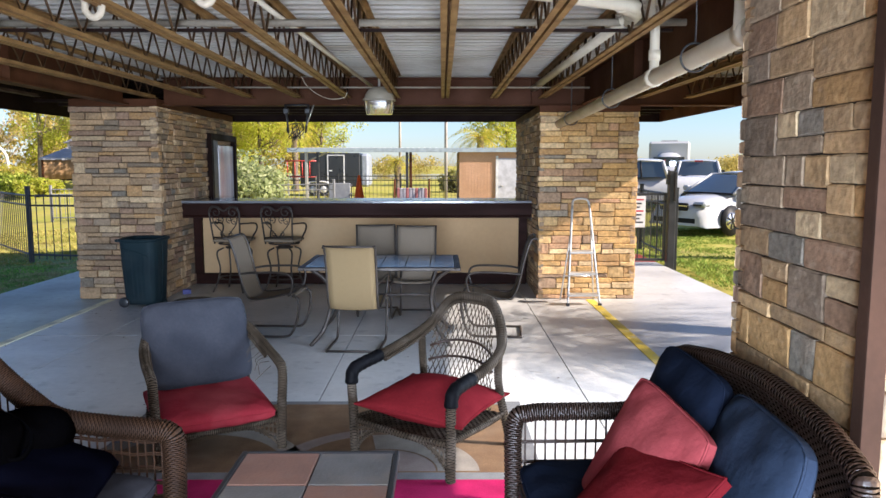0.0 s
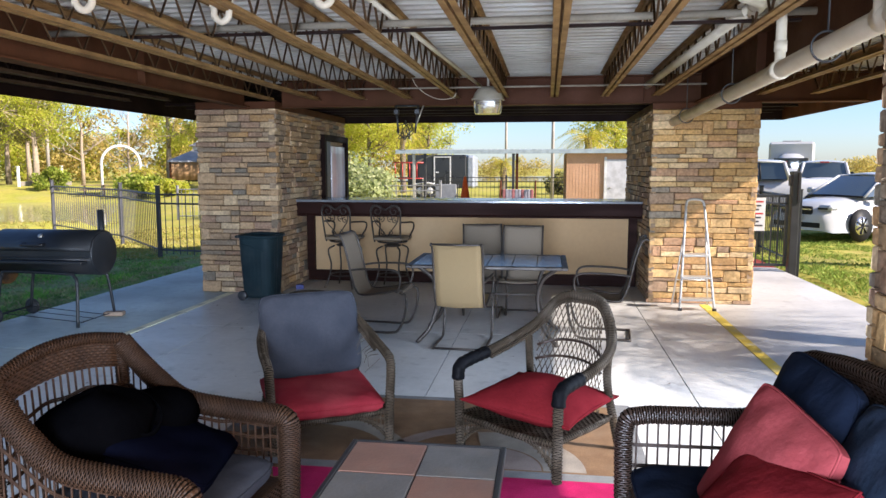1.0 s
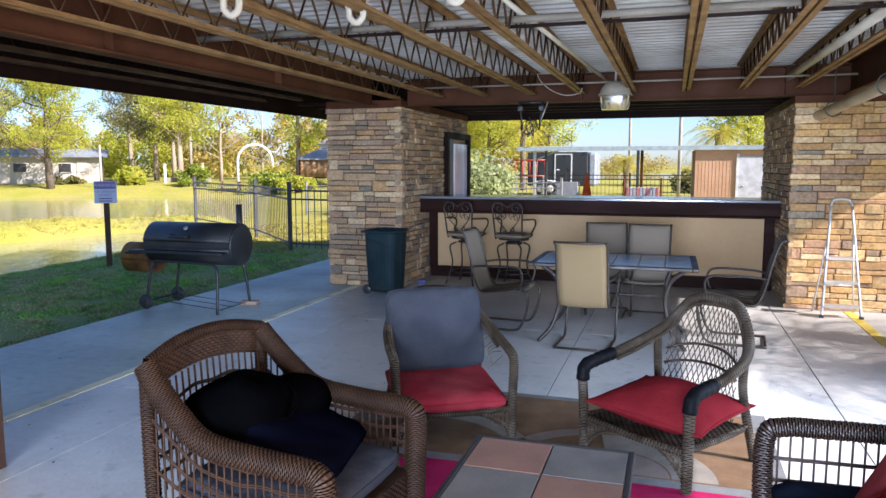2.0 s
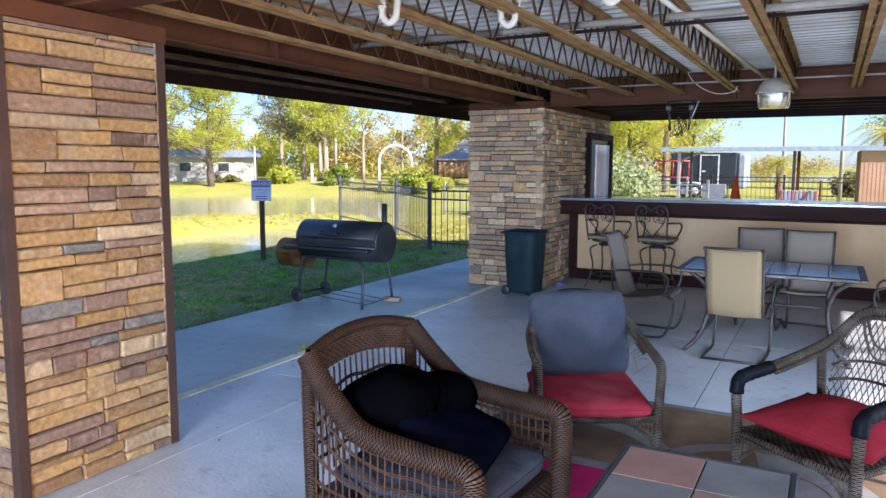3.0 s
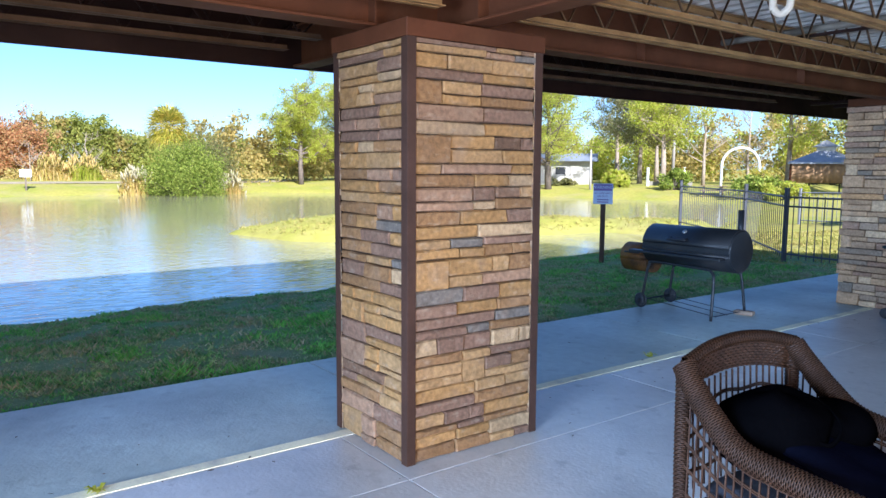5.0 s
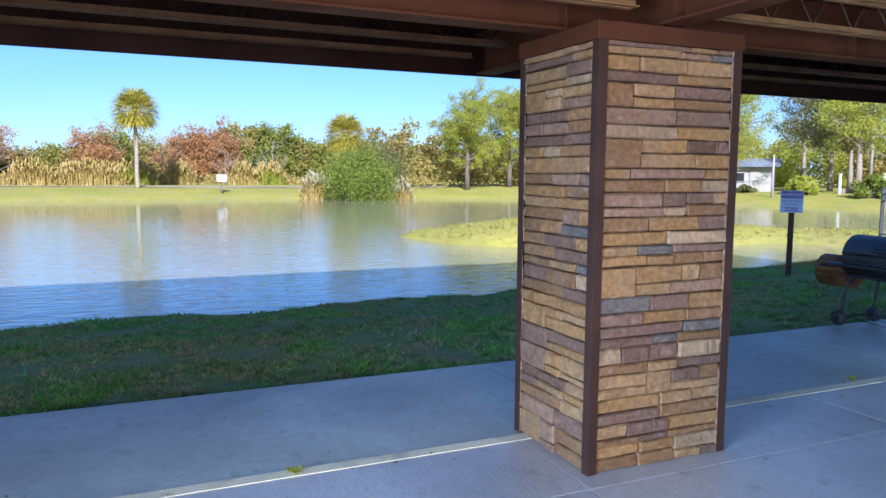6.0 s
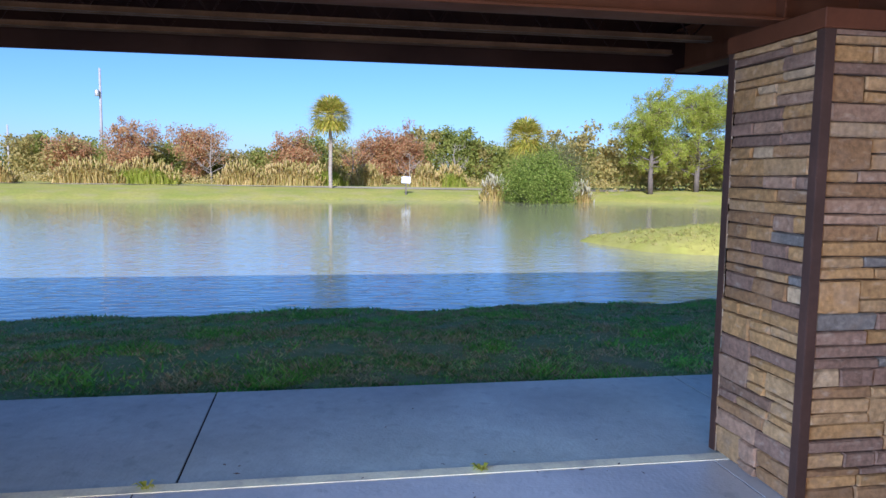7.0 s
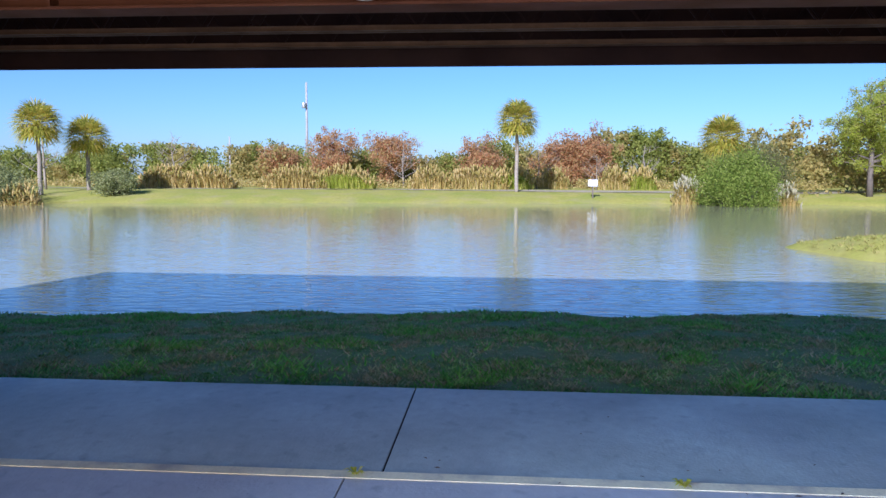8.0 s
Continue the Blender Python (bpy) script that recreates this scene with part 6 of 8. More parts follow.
def pantry_door():
    """Dark frame in the east face of the first pillar, with a glass panel whose reflections and posters are coloured
    in.
    """
    x = P1["x1"] + 0.03
    ob = tagged(thing("door_1", "dark brown framed doorway in the stone wall behind the bar", "door", pose(x, 0, 0)), kind="structure")
    fr = MB().box(-0.05, 0.045, 11.30, 11.40, 0.0, 2.06, 0.006).box(-0.05, 0.045, 12.48, 12.58, 0.0, 2.06, 0.006).box(-0.05, 0.045, 11.40, 12.48, 1.97, 2.06, 0.006)
    part("door_frame", fr, M_DARK_BROWN, ob)
    part("door_leaf", MB().box(-0.03, 0.0, 11.40, 11.74, 0.0, 1.97), M_BLACK, ob)
    # pale reflections are put into the glass colour, with red poster blotches
    gl = mat("door_glass", (0.85, 0.85, 0.90), (0.60, 0.60, 0.68), 5.0, 0.08, fine=0.2, stain=(0.50, 0.16, 0.16), stain_scale=3.5, stain_amount=0.6, stretch=(1, 1, 0.3))
    part("glass_panel", MB().box(-0.02, 0.012, 11.745, 12.475, 0.05, 1.90, 0.004), gl, ob, "glossy pale glass panel, reflections and posters put into its colour")
    part("panel_handle", MB().box(0.012, 0.035, 12.36, 12.40, 0.95, 1.10, 0.004), M_BLACK, ob)


pantry_door()
tin = thing("small_box", "small blue box lying beside the pillar", "box", pose(-2.78, 9.86, 0, rz=20))
part("box_body", MB().box(-0.05, 0.05, -0.035, 0.035, 0, 0.06, 0.005), mat("blue_card", (0.03, 0.04, 0.22), rough=0.4), tin)

# ---- fences and signs ----
M_FENCE = mat("fence_metal", (0.045, 0.047, 0.058), (0.06, 0.062, 0.075), 4, 0.45, bump=0.08, fine=0.2)


def metal_fence(name, label, pts, h=1.22, post_h=1.34, gap=0.14, post_every=2.45, material=None, base=None):
    """Picket fence along pts (x, y); each post and picket is a part."""
    material = material or M_FENCE
    ob = thing(name, label, "fence")
    pk = MB().box(-0.0065, 0.0065, -0.0065, 0.0065, 0.06, h).data("picket", material)
    po = MB().box(-0.035, 0.035, -0.035, 0.035, -0.1, post_h, 0.005).box(-0.042, 0.042, -0.042, 0.042, post_h, post_h + 0.02, 0.006).data("post", material)
    for (x0, y0), (x1, y1) in zip(pts, pts[1:]):
        a, b = Vector((x0, y0, 0)), Vector((x1, y1, 0))
        ln = (b - a).length
        turn = math.degrees(math.atan2(y1 - y0, x1 - x0))
        gz = [float(ground_z(a.lerp(b, t).x, a.lerp(b, t).y)) if base is None else base for t in (0, 1)]
        n = max(1, round(ln / post_every))
        for i in range(n + 1):
            p = a.lerp(b, i / n)
            part("post", po, None, ob, "", pose(p.x, p.y, gz[0] + (gz[1] - gz[0]) * i / n, rz=turn))
        k = int(ln / gap)
        for i in range(1, k):
            t = i / k
            p = a.lerp(b, t)
            part("picket", pk, None, ob, "", pose(p.x, p.y, gz[0] + (gz[1] - gz[0]) * t, rz=turn))
        rails = MB()
        for z in (0.14, h - 0.20, h - 0.03):
            q0, q1 = a + Vector((0, 0, gz[0] + z)), b + Vector((0, 0, gz[1] + z))
            rails.tube([q0, q1], 0.017, 4)
        part("rail", rails, material, ob)
    return ob


metal_fence("metal_fence", "dark metal picket fence on the lawn by the pond", [(-13.0, 19.1), (-9.25, 16.3), (-6.9, 13.75), (-3.9, 13.3)], gap=0.15, post_every=4.0, base=-0.12)
metal_fence("metal_fence", "pale metal railing across the far lawn", [(-12.5, 25.0), (-3.0, 24.0)], 1.1, 1.2, 0.16, 3.0, mat("pale_rail", (0.26, 0.26, 0.27), (0.21, 0.21, 0.22), 3, 0.5))
metal_fence("metal_fence", "black metal fence behind the yard", [(-9.0, 31.0), (9.0, 31.0)], 1.2, 1.25, 0.16, 2.6, M_BLACK, base=0.0)


def gate():
    ob = thing("metal_gate", "black metal pool gate with a tall dark post", "gate", pose(4.08, 12.45, 0))
    part("gate_post", MB().box(-0.06, 0.06, -0.06, 0.06, -0.1, 1.52, 0.01), M_BLACK, ob)
    part("latch", MB().box(-0.085, -0.06, -0.05, 0.05, 1.30, 1.46, 0.006).box(0.02, 0.06, -0.085, -0.06, 1.05, 1.5, 0.006), M_BLACK, ob)
    fr = MB().box(-1.10, -0.08, -0.02, 0.02, 1.13, 1.17, 0.004).box(-1.10, -0.08, -0.02, 0.02, 0.08, 0.12, 0.004).box(-1.10, -0.08, -0.02, 0.02, 1.02, 1.05, 0.004)
    fr.box(-1.10, -1.06, -0.02, 0.02, 0.12, 1.13, 0.004).box(-0.12, -0.08, -0.02, 0.02, 0.12, 1.13, 0.004)
    part("gate_frame", fr, M_BLACK, ob)
    for k in range(9):
        x = -1.02 + 0.1 * k
        part("picket", MB().box(x - 0.008, x + 0.008, -0.008, 0.008, 0.12, 1.13), M_BLACK, ob)
    notice = part("notice_board", MB().box(-0.78, -0.42, -0.035, -0.024, 0.62, 1.12, 0.003), mat("notice_white", (0.72, 0.72, 0.72), rough=0.5), ob, "white rules notice with red heading")
    red = mat("notice_red", (0.5, 0.06, 0.07), rough=0.5)
    for k in range(7):
        part("text_bar", MB().box(-0.75, -0.45 - 0.03 * (k % 3), -0.0375, -0.0355, 1.05 - 0.06 * k, 1.075 - 0.06 * k), red if k in (0, 3) else M_FENCE, notice)


gate()
metal_fence("metal_fence", "black metal fence running on from the gate", [(4.2, 12.6), (5.2, 30.5)], 1.17, 1.25, 0.115, 2.4, M_BLACK, base=-0.02)
mat_red = thing("door_mat", "brick-red rubber mat beyond the gate", "mat", pose(3.3, 13.4, -0.01))
part("mat_sheet", MB().box(-0.7, 0.7, -0.5, 0.6, 0.0, 0.012, 0.003), mat("red_rubber", (0.33, 0.07, 0.05), rough=0.8, bump=0.4), mat_red)


def lettering(text, size, material, parent, m, name="lettering"):
    c = bpy.data.curves.new(name, "FONT")
    c.body, c.size, c.extrude, c.align_x, c.align_y = text, size, 0.001, "CENTER", "CENTER"
    tmp = new("tmp", c)
    me = bpy.data.meshes.new_from_object(tmp.evaluated_get(bpy.context.evaluated_depsgraph_get()))
    bpy.data.objects.remove(tmp)
    me.materials.clear()
    me.materials.append(material)
    return part(name, me, None, parent, "", m)


def warning_sign():
    z0 = float(ground_z(-9.5, 11.7))
    ob = thing("warning_sign", "white and purple warning sign on a dark wooden post", "sign", pose(-9.5, 11.7, z0, rz=33))
    top = 1.28 - z0
    part("post", MB().box(-0.045, 0.045, -0.03, 0.06, -0.2, top - 0.30, 0.006), mat("post_wood", (0.10, 0.065, 0.045), (0.075, 0.05, 0.035), 6, 0.8, bump=0.3), ob)
    white = mat("sign_white", (0.60, 0.68, 0.86), (0.56, 0.64, 0.82), 3, 0.45)
    purple = mat("sign_purple", (0.19, 0.13, 0.36), (0.17, 0.115, 0.33), 3, 0.45)
    board = part("board", MB().box(-0.19, 0.19, -0.045, -0.032, top - 0.40, top, 0.004), white, ob)
    part("heading_band", MB().box(-0.18, 0.18, -0.049, -0.0455, top - 0.14, top - 0.012), purple, board)
    face = lambda z: pose(0, -0.050, z, 90)
    lettering("WARNING", 0.085, white, board, face(top - 0.075))
    lettering("NO LIFEGUARD", 0.048, purple, board, face(top - 0.19))
    lettering("ON DUTY", 0.048, purple, board, face(top - 0.25))
    for k in range(2):
        part("text_bar", MB().box(-0.11, 0.11, -0.0475, -0.0455, top - 0.325 - 0.045 * k, top - 0.305 - 0.045 * k), purple, board)


warning_sign()

# ---- plants ----
def leaf_material(name, stops, tr=0.35):
    return ramp_mat(name, stops, "island", 0.7, 3.0, 0.0, 0.15, translucent=tr)


LEAF_GREEN = leaf_material("leaf_green", [(0.0, (0.13, 0.18, 0.022)), (0.5, (0.25, 0.31, 0.04)), (1.0, (0.43, 0.45, 0.085))], 0.5)
LEAF_WILLOW = leaf_material("leaf_willow", [(0.0, (0.20, 0.22, 0.07)), (0.5, (0.31, 0.32, 0.11)), (1.0, (0.44, 0.42, 0.19))], 0.5)
LEAF_YELLOW = leaf_material("leaf_yellow", [(0.0, (0.41, 0.47, 0.04)), (0.5, (0.56, 0.58, 0.08)), (1.0, (0.67, 0.60, 0.16))], 0.72)
LEAF_OLIVE = leaf_material("leaf_olive", [(0.0, (0.16, 0.17, 0.055)), (0.5, (0.25, 0.245, 0.085)), (1.0, (0.40, 0.36, 0.17))], 0.65)
LEAF_SILVER = leaf_material("leaf_silver", [(0.0, (0.26, 0.31, 0.12)), (0.5, (0.36, 0.40, 0.18)), (1.0, (0.46, 0.48, 0.26))], 0.5)
LEAF_FAR = leaf_material("leaf_far", [(0.0, (0.32, 0.28, 0.075)), (0.5, (0.47, 0.39, 0.115)), (1.0, (0.62, 0.46, 0.155))], 0.6)
LEAF_FAR_GREEN = leaf_material("leaf_far_green", [(0.0, (0.23, 0.255, 0.045)), (0.5, (0.33, 0.345, 0.065)), (1.0, (0.44, 0.42, 0.09))], 0.6)
LEAF_RED = leaf_material("leaf_red", [(0.0, (0.46, 0.25, 0.105)), (0.5, (0.55, 0.28, 0.13)), (1.0, (0.52, 0.41, 0.15))], 0.55)
LEAF_STRAW = leaf_material("leaf_straw", [(0.0, (0.403, 0.352, 0.081)), (0.5, (0.582, 0.436, 0.130)), (1.0, (0.717, 0.553, 0.227))], 0.5)
LEAF_CREAM = leaf_material("leaf_cream", [(0.0, (0.48, 0.43, 0.25)), (0.5, (0.55, 0.49, 0.30)), (1.0, (0.62, 0.56, 0.38))], 0.5)
LEAF_PALM = leaf_material("leaf_palm", [(0.0, (0.29, 0.30, 0.035)), (0.5, (0.50, 0.46, 0.055)), (1.0, (0.68, 0.50, 0.09))], 0.55)
BARK = mat("bark", (0.19, 0.15, 0.115), (0.13, 0.105, 0.085), 5, 0.95, bump=0.5, bump_scale=30)
PALE_BARK = mat("pale_bark", (0.38, 0.31, 0.23), (0.28, 0.225, 0.165), 5, 0.9, bump=0.4, bump_scale=30)


def leaves(mb, centres, per, size, r, spread=1.0, long=1.6):
    """Scatters leaf-clump quads round centres [(point, radius)]."""
    nr = np.random.RandomState(r.randrange(1 << 30))
    vs, fs = [], []
    for c, rad in centres:
        d = np.clip(nr.normal(size=(per, 3)) * 0.52, -0.95, 0.95)
        p = np.array(c) + d * rad * np.array([1, 1, 0.85]) * spread
        a = nr.normal(size=(per, 3))
        a /= np.linalg.norm(a, axis=1)[:, None]
        b = np.cross(a, nr.normal(size=(per, 3)))
        b /= np.linalg.norm(b, axis=1)[:, None] + 1e-9
        s = (size * nr.uniform(0.5, 1.3, per))[:, None]
        quad = np.stack([p - a * s * long * 0.5, p - b * s * 0.45, p + a * s * long * 0.5, p + b * s * 0.45], 1).reshape(-1, 3)
        o = len(vs)
        vs += quad.tolist()
        fs += [(o + 4 * i, o + 4 * i + 1, o + 4 * i + 2, o + 4 * i + 3) for i in range(per)]
    return mb.add(vs, fs)


def limbs(mb, base, h, r0, r, count=7, spread=0.45, start=0.35):
    """A tapered trunk with limbs; returns limb ends."""
    lean = Vector((r.uniform(-0.05, 0.05), r.uniform(-0.05, 0.05), 0)) * h
    trunk = [Vector(base) + lean * (t * t) + Vector((r.uniform(-0.03, 0.03) * h * t, r.uniform(-0.03, 0.03) * h * t, h * 0.85 * t)) for t in (0, 0.2, 0.4, 0.6, 0.8, 1.0)]
    mb.tube(trunk, [r0 * (1 - 0.8 * i / 5) for i in range(6)], 7)
    ends = [trunk[-1]]
    for k in range(count):
        t = r.uniform(start, 0.95)
        i = min(4, int(t * 5))
        p = trunk[i].lerp(trunk[i + 1], t * 5 - i)
        a = k * 2.4 + r.uniform(-0.4, 0.4)
        ln = h * spread * r.uniform(0.5, 1.0) * (1.15 - 0.6 * t)
        e = p + Vector((math.cos(a) * ln, math.sin(a) * ln, ln * r.uniform(0.35, 0.9)))
        mid = p.lerp(e, 0.5) + Vector((0, 0, -0.05 * ln))
        mb.tube([p, mid, e], [r0 * 0.38 * (1 - 0.5 * t), r0 * 0.25 * (1 - 0.5 * t), r0 * 0.07], 5)
        ends += [e, mid]
    return ends


def tree(x, y, h, crown, leaf, label, per=70, size=0.28, bark=None, count=9, start=0.35, spread=0.42, name="tree", z=None):
    r = random.Random(int(x * 131 + y * 17))
    z = float(ground_z(x, y)) - 0.1 if z is None else z
    ob = thing(name, label, "tree", pose(x, y, z), "trees round the pond")
    tr = MB()
    ends = limbs(tr, (0, 0, 0), h, 0.028 * h, r, count, spread, start)
    if leaf:
        cl, twigs = [], tr
        for e in ends:
            for _ in range(7):
                q = e + Vector((r.gauss(0, 0.62), r.gauss(0, 0.62), r.gauss(0.12, 0.42))) * crown
                twigs.tube([e, e.lerp(q, 0.6) + Vector((0, 0, 0.04 * crown)), q], [0.0035 * h, 0.0022 * h, 0.001 * h], 3, caps=False)
                cl.append((tuple(q), crown * r.uniform(0.28, 0.62)))
        part("crown", leaves(MB(), cl, per, size, r), leaf, ob)
    part("trunk", tr, bark or BARK, ob)
    return ob


def bare_tree(x, y, h, label):
    r = random.Random(int(x * 31 + y * 7))
    ob = thing("tree", label, "tree", pose(x, y, float(ground_z(x, y)) - 0.1), "trees round the pond")
    tr = MB()
    ends = limbs(tr, (0, 0, 0), h, 0.02 * h, r, 12, 0.5, 0.2)
    for e in ends:
        for _ in range(5):
            d = Vector((r.uniform(-1, 1), r.uniform(-1, 1), r.uniform(0.2, 1.2))) * h * 0.12
            tr.tube([e, e + d * 0.5 + Vector((0, 0, 0.02 * h)), e + d], [0.0025 * h, 0.0018 * h, 0.0008 * h], 3, caps=False)
    part("trunk", tr, PALE_BARK, ob)


def bush(x, y, w, h, leaf, label, per=60, size=0.2, n=26, name="bush"):
    r = random.Random(int(x * 13 + y * 91))
    ob = thing(name, label, "bush", pose(x, y, float(ground_z(x, y)) - 0.05))
    st = MB()
    cl = []
    for k in range(n):
        a, q = r.uniform(0, 6.28), r.random() ** 0.5
        e = Vector((math.cos(a) * q * w * 0.40, math.sin(a) * q * w * 0.40, h * (0.12 + 0.72 * r.random() * (1 - 0.5 * q))))
        st.tube([(e.x * 0.2, e.y * 0.2, 0), e * 0.6, e], [0.03, 0.02, 0.008], 4)
        cl.append((tuple(e), min(w, h) * r.uniform(0.13, 0.24)))
    part("stem", st, BARK, ob)
    part("foliage", leaves(MB(), cl, per, size, r), leaf, ob)
    return ob


def fan_palm(x, y, h, cr, label, fronds=74, droop=0.55, z=None, name="palm_tree"):
    """Fan palm: ringed trunk, round head of split fans, dead skirt."""
    r = random.Random(int(x * 57 + y * 3))
    z = float(ground_z(x, y)) - 0.1 if z is None else z
    ob = thing(name, label, "palm tree", pose(x, y, z), "palms")
    k = 24
    part("trunk", MB().tube([(0.02 * math.sin(i * 0.4), 0.015 * math.cos(i * 0.5), (h - cr * 0.8) * i / k) for i in range(k + 1)], [0.17 + (0.012 if i % 2 else 0) - 0.03 * i / k for i in range(k + 1)], 10), PALE_BARK, ob)
    crown = MB()
    c = Vector((0, 0, h - cr * 0.75))
    for f in range(fronds):
        a = f * 2.399
        el = math.asin(1 - 1.75 * (f + 0.5) / fronds)
        d = Vector((math.cos(a) * math.cos(el), math.sin(a) * math.cos(el), math.sin(el)))
        hub = c + d * cr * 0.42
        crown.tube([c, c.lerp(hub, 0.5) + Vector((0, 0, 0.03)), hub], [0.02, 0.015, 0.01], 3, caps=False)
        side = d.cross(Vector((0, 0, 1)))
        side = side.normalized() if side.length > 0.1 else Vector((1, 0, 0))
        up = side.cross(d).normalized()
        for b in range(17):
            q = radians(-84 + 10.5 * b + r.uniform(-4, 4))
            w = (d * math.cos(q) + side * math.sin(q)).normalized()
            ln = cr * 0.62 * (0.65 + 0.35 * math.cos(q)) * r.uniform(0.85, 1.1)
            tip = hub + w * ln + Vector((0, 0, -droop * 0.35 * ln))
            mid = hub + w * ln * 0.55 + up * 0.02
            wd = up.cross(w).normalized() * 0.021 * cr
            crown.add([hub, mid + wd, tip, mid - wd], [(0, 1, 2, 3)])
    part("crown", crown, LEAF_PALM, ob)
    return ob


def feather_palm(x, y, h, cr, label, fronds=26, z=None):
    r = random.Random(int(x * 23 + y * 5))
    z = float(ground_z(x, y)) - 0.1 if z is None else z
    ob = thing("palm_tree", label, "palm tree", pose(x, y, z), "palms")
    part("trunk", MB().tube([(0.03 * math.sin(i), 0.03 * math.cos(i * 1.3), h * i / 16) for i in range(17)], [0.18 + (0.025 if i % 2 else 0) for i in range(17)], 9), BARK, ob)
    crown = MB()
    for f in range(fronds):
        a = f * 2.399
        up = 1.1 - 1.5 * f / fronds
        rib = []
        for j in range(9):
            t = j / 8
            rib.append(Vector((math.cos(a) * cr * t, math.sin(a) * cr * t, h + cr * (up * t - 1.05 * t * t))))
        crown.tube(rib, [0.014 * (1.1 - j / 8) for j in range(9)], 3, caps=False)
        for j in range(1, 22):
            t = j / 22 * 8
            i = min(7, int(t))
            p = rib[i].lerp(rib[i + 1], t - i)
            dr = (rib[i + 1] - rib[i]).normalized()
            for s in (-1, 1):
                sd = Vector((-math.sin(a), math.cos(a), 0)) * s
                ln = cr * 0.30 * math.sin(math.pi * min(0.97, 0.12 + j / 24)) * r.uniform(0.85, 1.1)
                tip = p + (sd * 0.8 + dr * 0.55 + Vector((0, 0, -0.35))).normalized() * ln
                wd = dr * 0.012 * cr
                crown.add([p - wd, p.lerp(tip, 0.5) + wd, tip], [(0, 1, 2)])
    part("crown", crown, LEAF_PALM, ob)
    return ob


def pampas(x, y, w, label, plume=LEAF_STRAW):
    r = random.Random(int(x * 3 + y * 41))
    ob = thing("pampas_clump", label, "tall grass", pose(x, y, float(ground_z(x, y)) - 0.05), "tall grass clumps", "stuff")
    blades, plumes = MB(), MB()
    for k in range(int(230 * w)):
        bx, by = r.uniform(-w / 2, w / 2), r.uniform(-0.9, 0.9)
        dome = max(0.15, 1 - (2 * bx / w) ** 2 * 0.8 - (by / 0.9) ** 2 * 0.3) ** 0.5
        a, ln = r.uniform(0, 6.28), r.uniform(1.0, 2.3) * dome
        d = Vector((math.cos(a), math.sin(a), 0))
        p0, p1, p2 = Vector((bx, by, 0)), Vector((bx, by, ln * 0.62)) + d * ln * 0.18, Vector((bx, by, ln * 0.74)) + d * ln * 0.5
        wd = Vector((-d.y, d.x, 0)) * 0.05
        blades.add([p0 - wd, p0 + wd, p1 + wd, p1 - wd, p2], [(0, 1, 2, 3), (3, 2, 4)])
        if k % 6 == 0:
            t = Vector((bx, by, 0)) + d * 0.25 + Vector((0, 0, r.uniform(1.7, 2.6) * dome))
            plumes.tube([t - Vector((0, 0, 0.5)) - d * 0.08, t - Vector((0, 0, 0.2)), t + d * 0.06], [0.03, 0.075, 0.015], 5)
    # turn the clump's length along the shore
    part("grass_tuft", blades.moved(pose(0, 0, 0, rz=90)), LEAF_STRAW if r.random() < 0.75 else LEAF_YELLOW, ob)
    part("plume_tuft", plumes.moved(pose(0, 0, 0, rz=90)), plume, ob)


# west bank
for x, y, h, cr, lb in ((-55.3, -35.9, 7.35, 2.3, "tall fan palm with a round crown on the far bank"), (-59.4, -34.3, 6.2, 2.3, "shorter fan palm beside the reeds"),
                        (-64.2, 1.8, 7.95, 2.3, "fan palm with yellowing lower fronds above the pond"), (-61.5, 18.4, 6.6, 2.3, "fan palm rising behind a big bush")):
    fan_palm(x, y, h, cr, lb)
bush(-55.4, 17.8, 5.9, 6.0, LEAF_GREEN, "large bright green bush at the pond's edge", 330, 0.085, 95)
bush(-59.6, 20.6, 5.5, 6.2, LEAF_OLIVE, "olive shrub leaning behind the big bush", 240, 0.09, 60)
pampas(-56.5, 21.6, 1.6, "pale pampas grass beside the big bush", LEAF_CREAM)
pampas(-58.4, 15.0, 2.2, "pale pampas grass in front of the palm", LEAF_CREAM)
bush(-49.4, -36.5, 9.0, 5.0, LEAF_WILLOW, "loose pale willow shrub on the bank", 210, 0.10, 80)
pampas(-48.6, -33.0, 3.0, "green reeds at the water's edge")
bush(-56.5, -30.5, 4.0, 2.6, LEAF_WILLOW, "round shrub between the palms", 200, 0.10, 40)
for x, y, h in ((-60.4, 29.6, 9.7), (-61.2, 34.4, 10.2), (-58.8, 37.1, 8.1)):
    tree(x, y, h, 0.95, LEAF_YELLOW, "young pine with bright yellow-green needles", 90, 0.085, count=30, start=0.14, spread=0.36, name="pine_tree")
for x, y, w in ((-67.7, -31.5, 5), (-68.4, -27.5, 5), (-68.8, -19.0, 6), (-69.0, -14.5, 6), (-69.6, -6.3, 4), (-70.0, -1.8, 6), (-70.4, 1.5, 4), (-71.0, 11.2, 3), (-71.1, 13.6, 3), (-68, 20.5, 3), (-72, 5.5, 3)):
    pampas(x, y, w, "dry tan pampas grass clump on the far bank")
for x, y, h in ((-84.7, -19.2, 5.8), (-84.9, -12.4, 5.6), (-85.5, -2.0, 5.2), (-83.5, 7.4, 5.8), (-82.8, 10.5, 5.0), (-87, -26, 4.0)):
    tree(x, y, h, 1.5, LEAF_RED, "red-leaved maple in the far tree line", 70, 0.15, count=10, start=0.2)
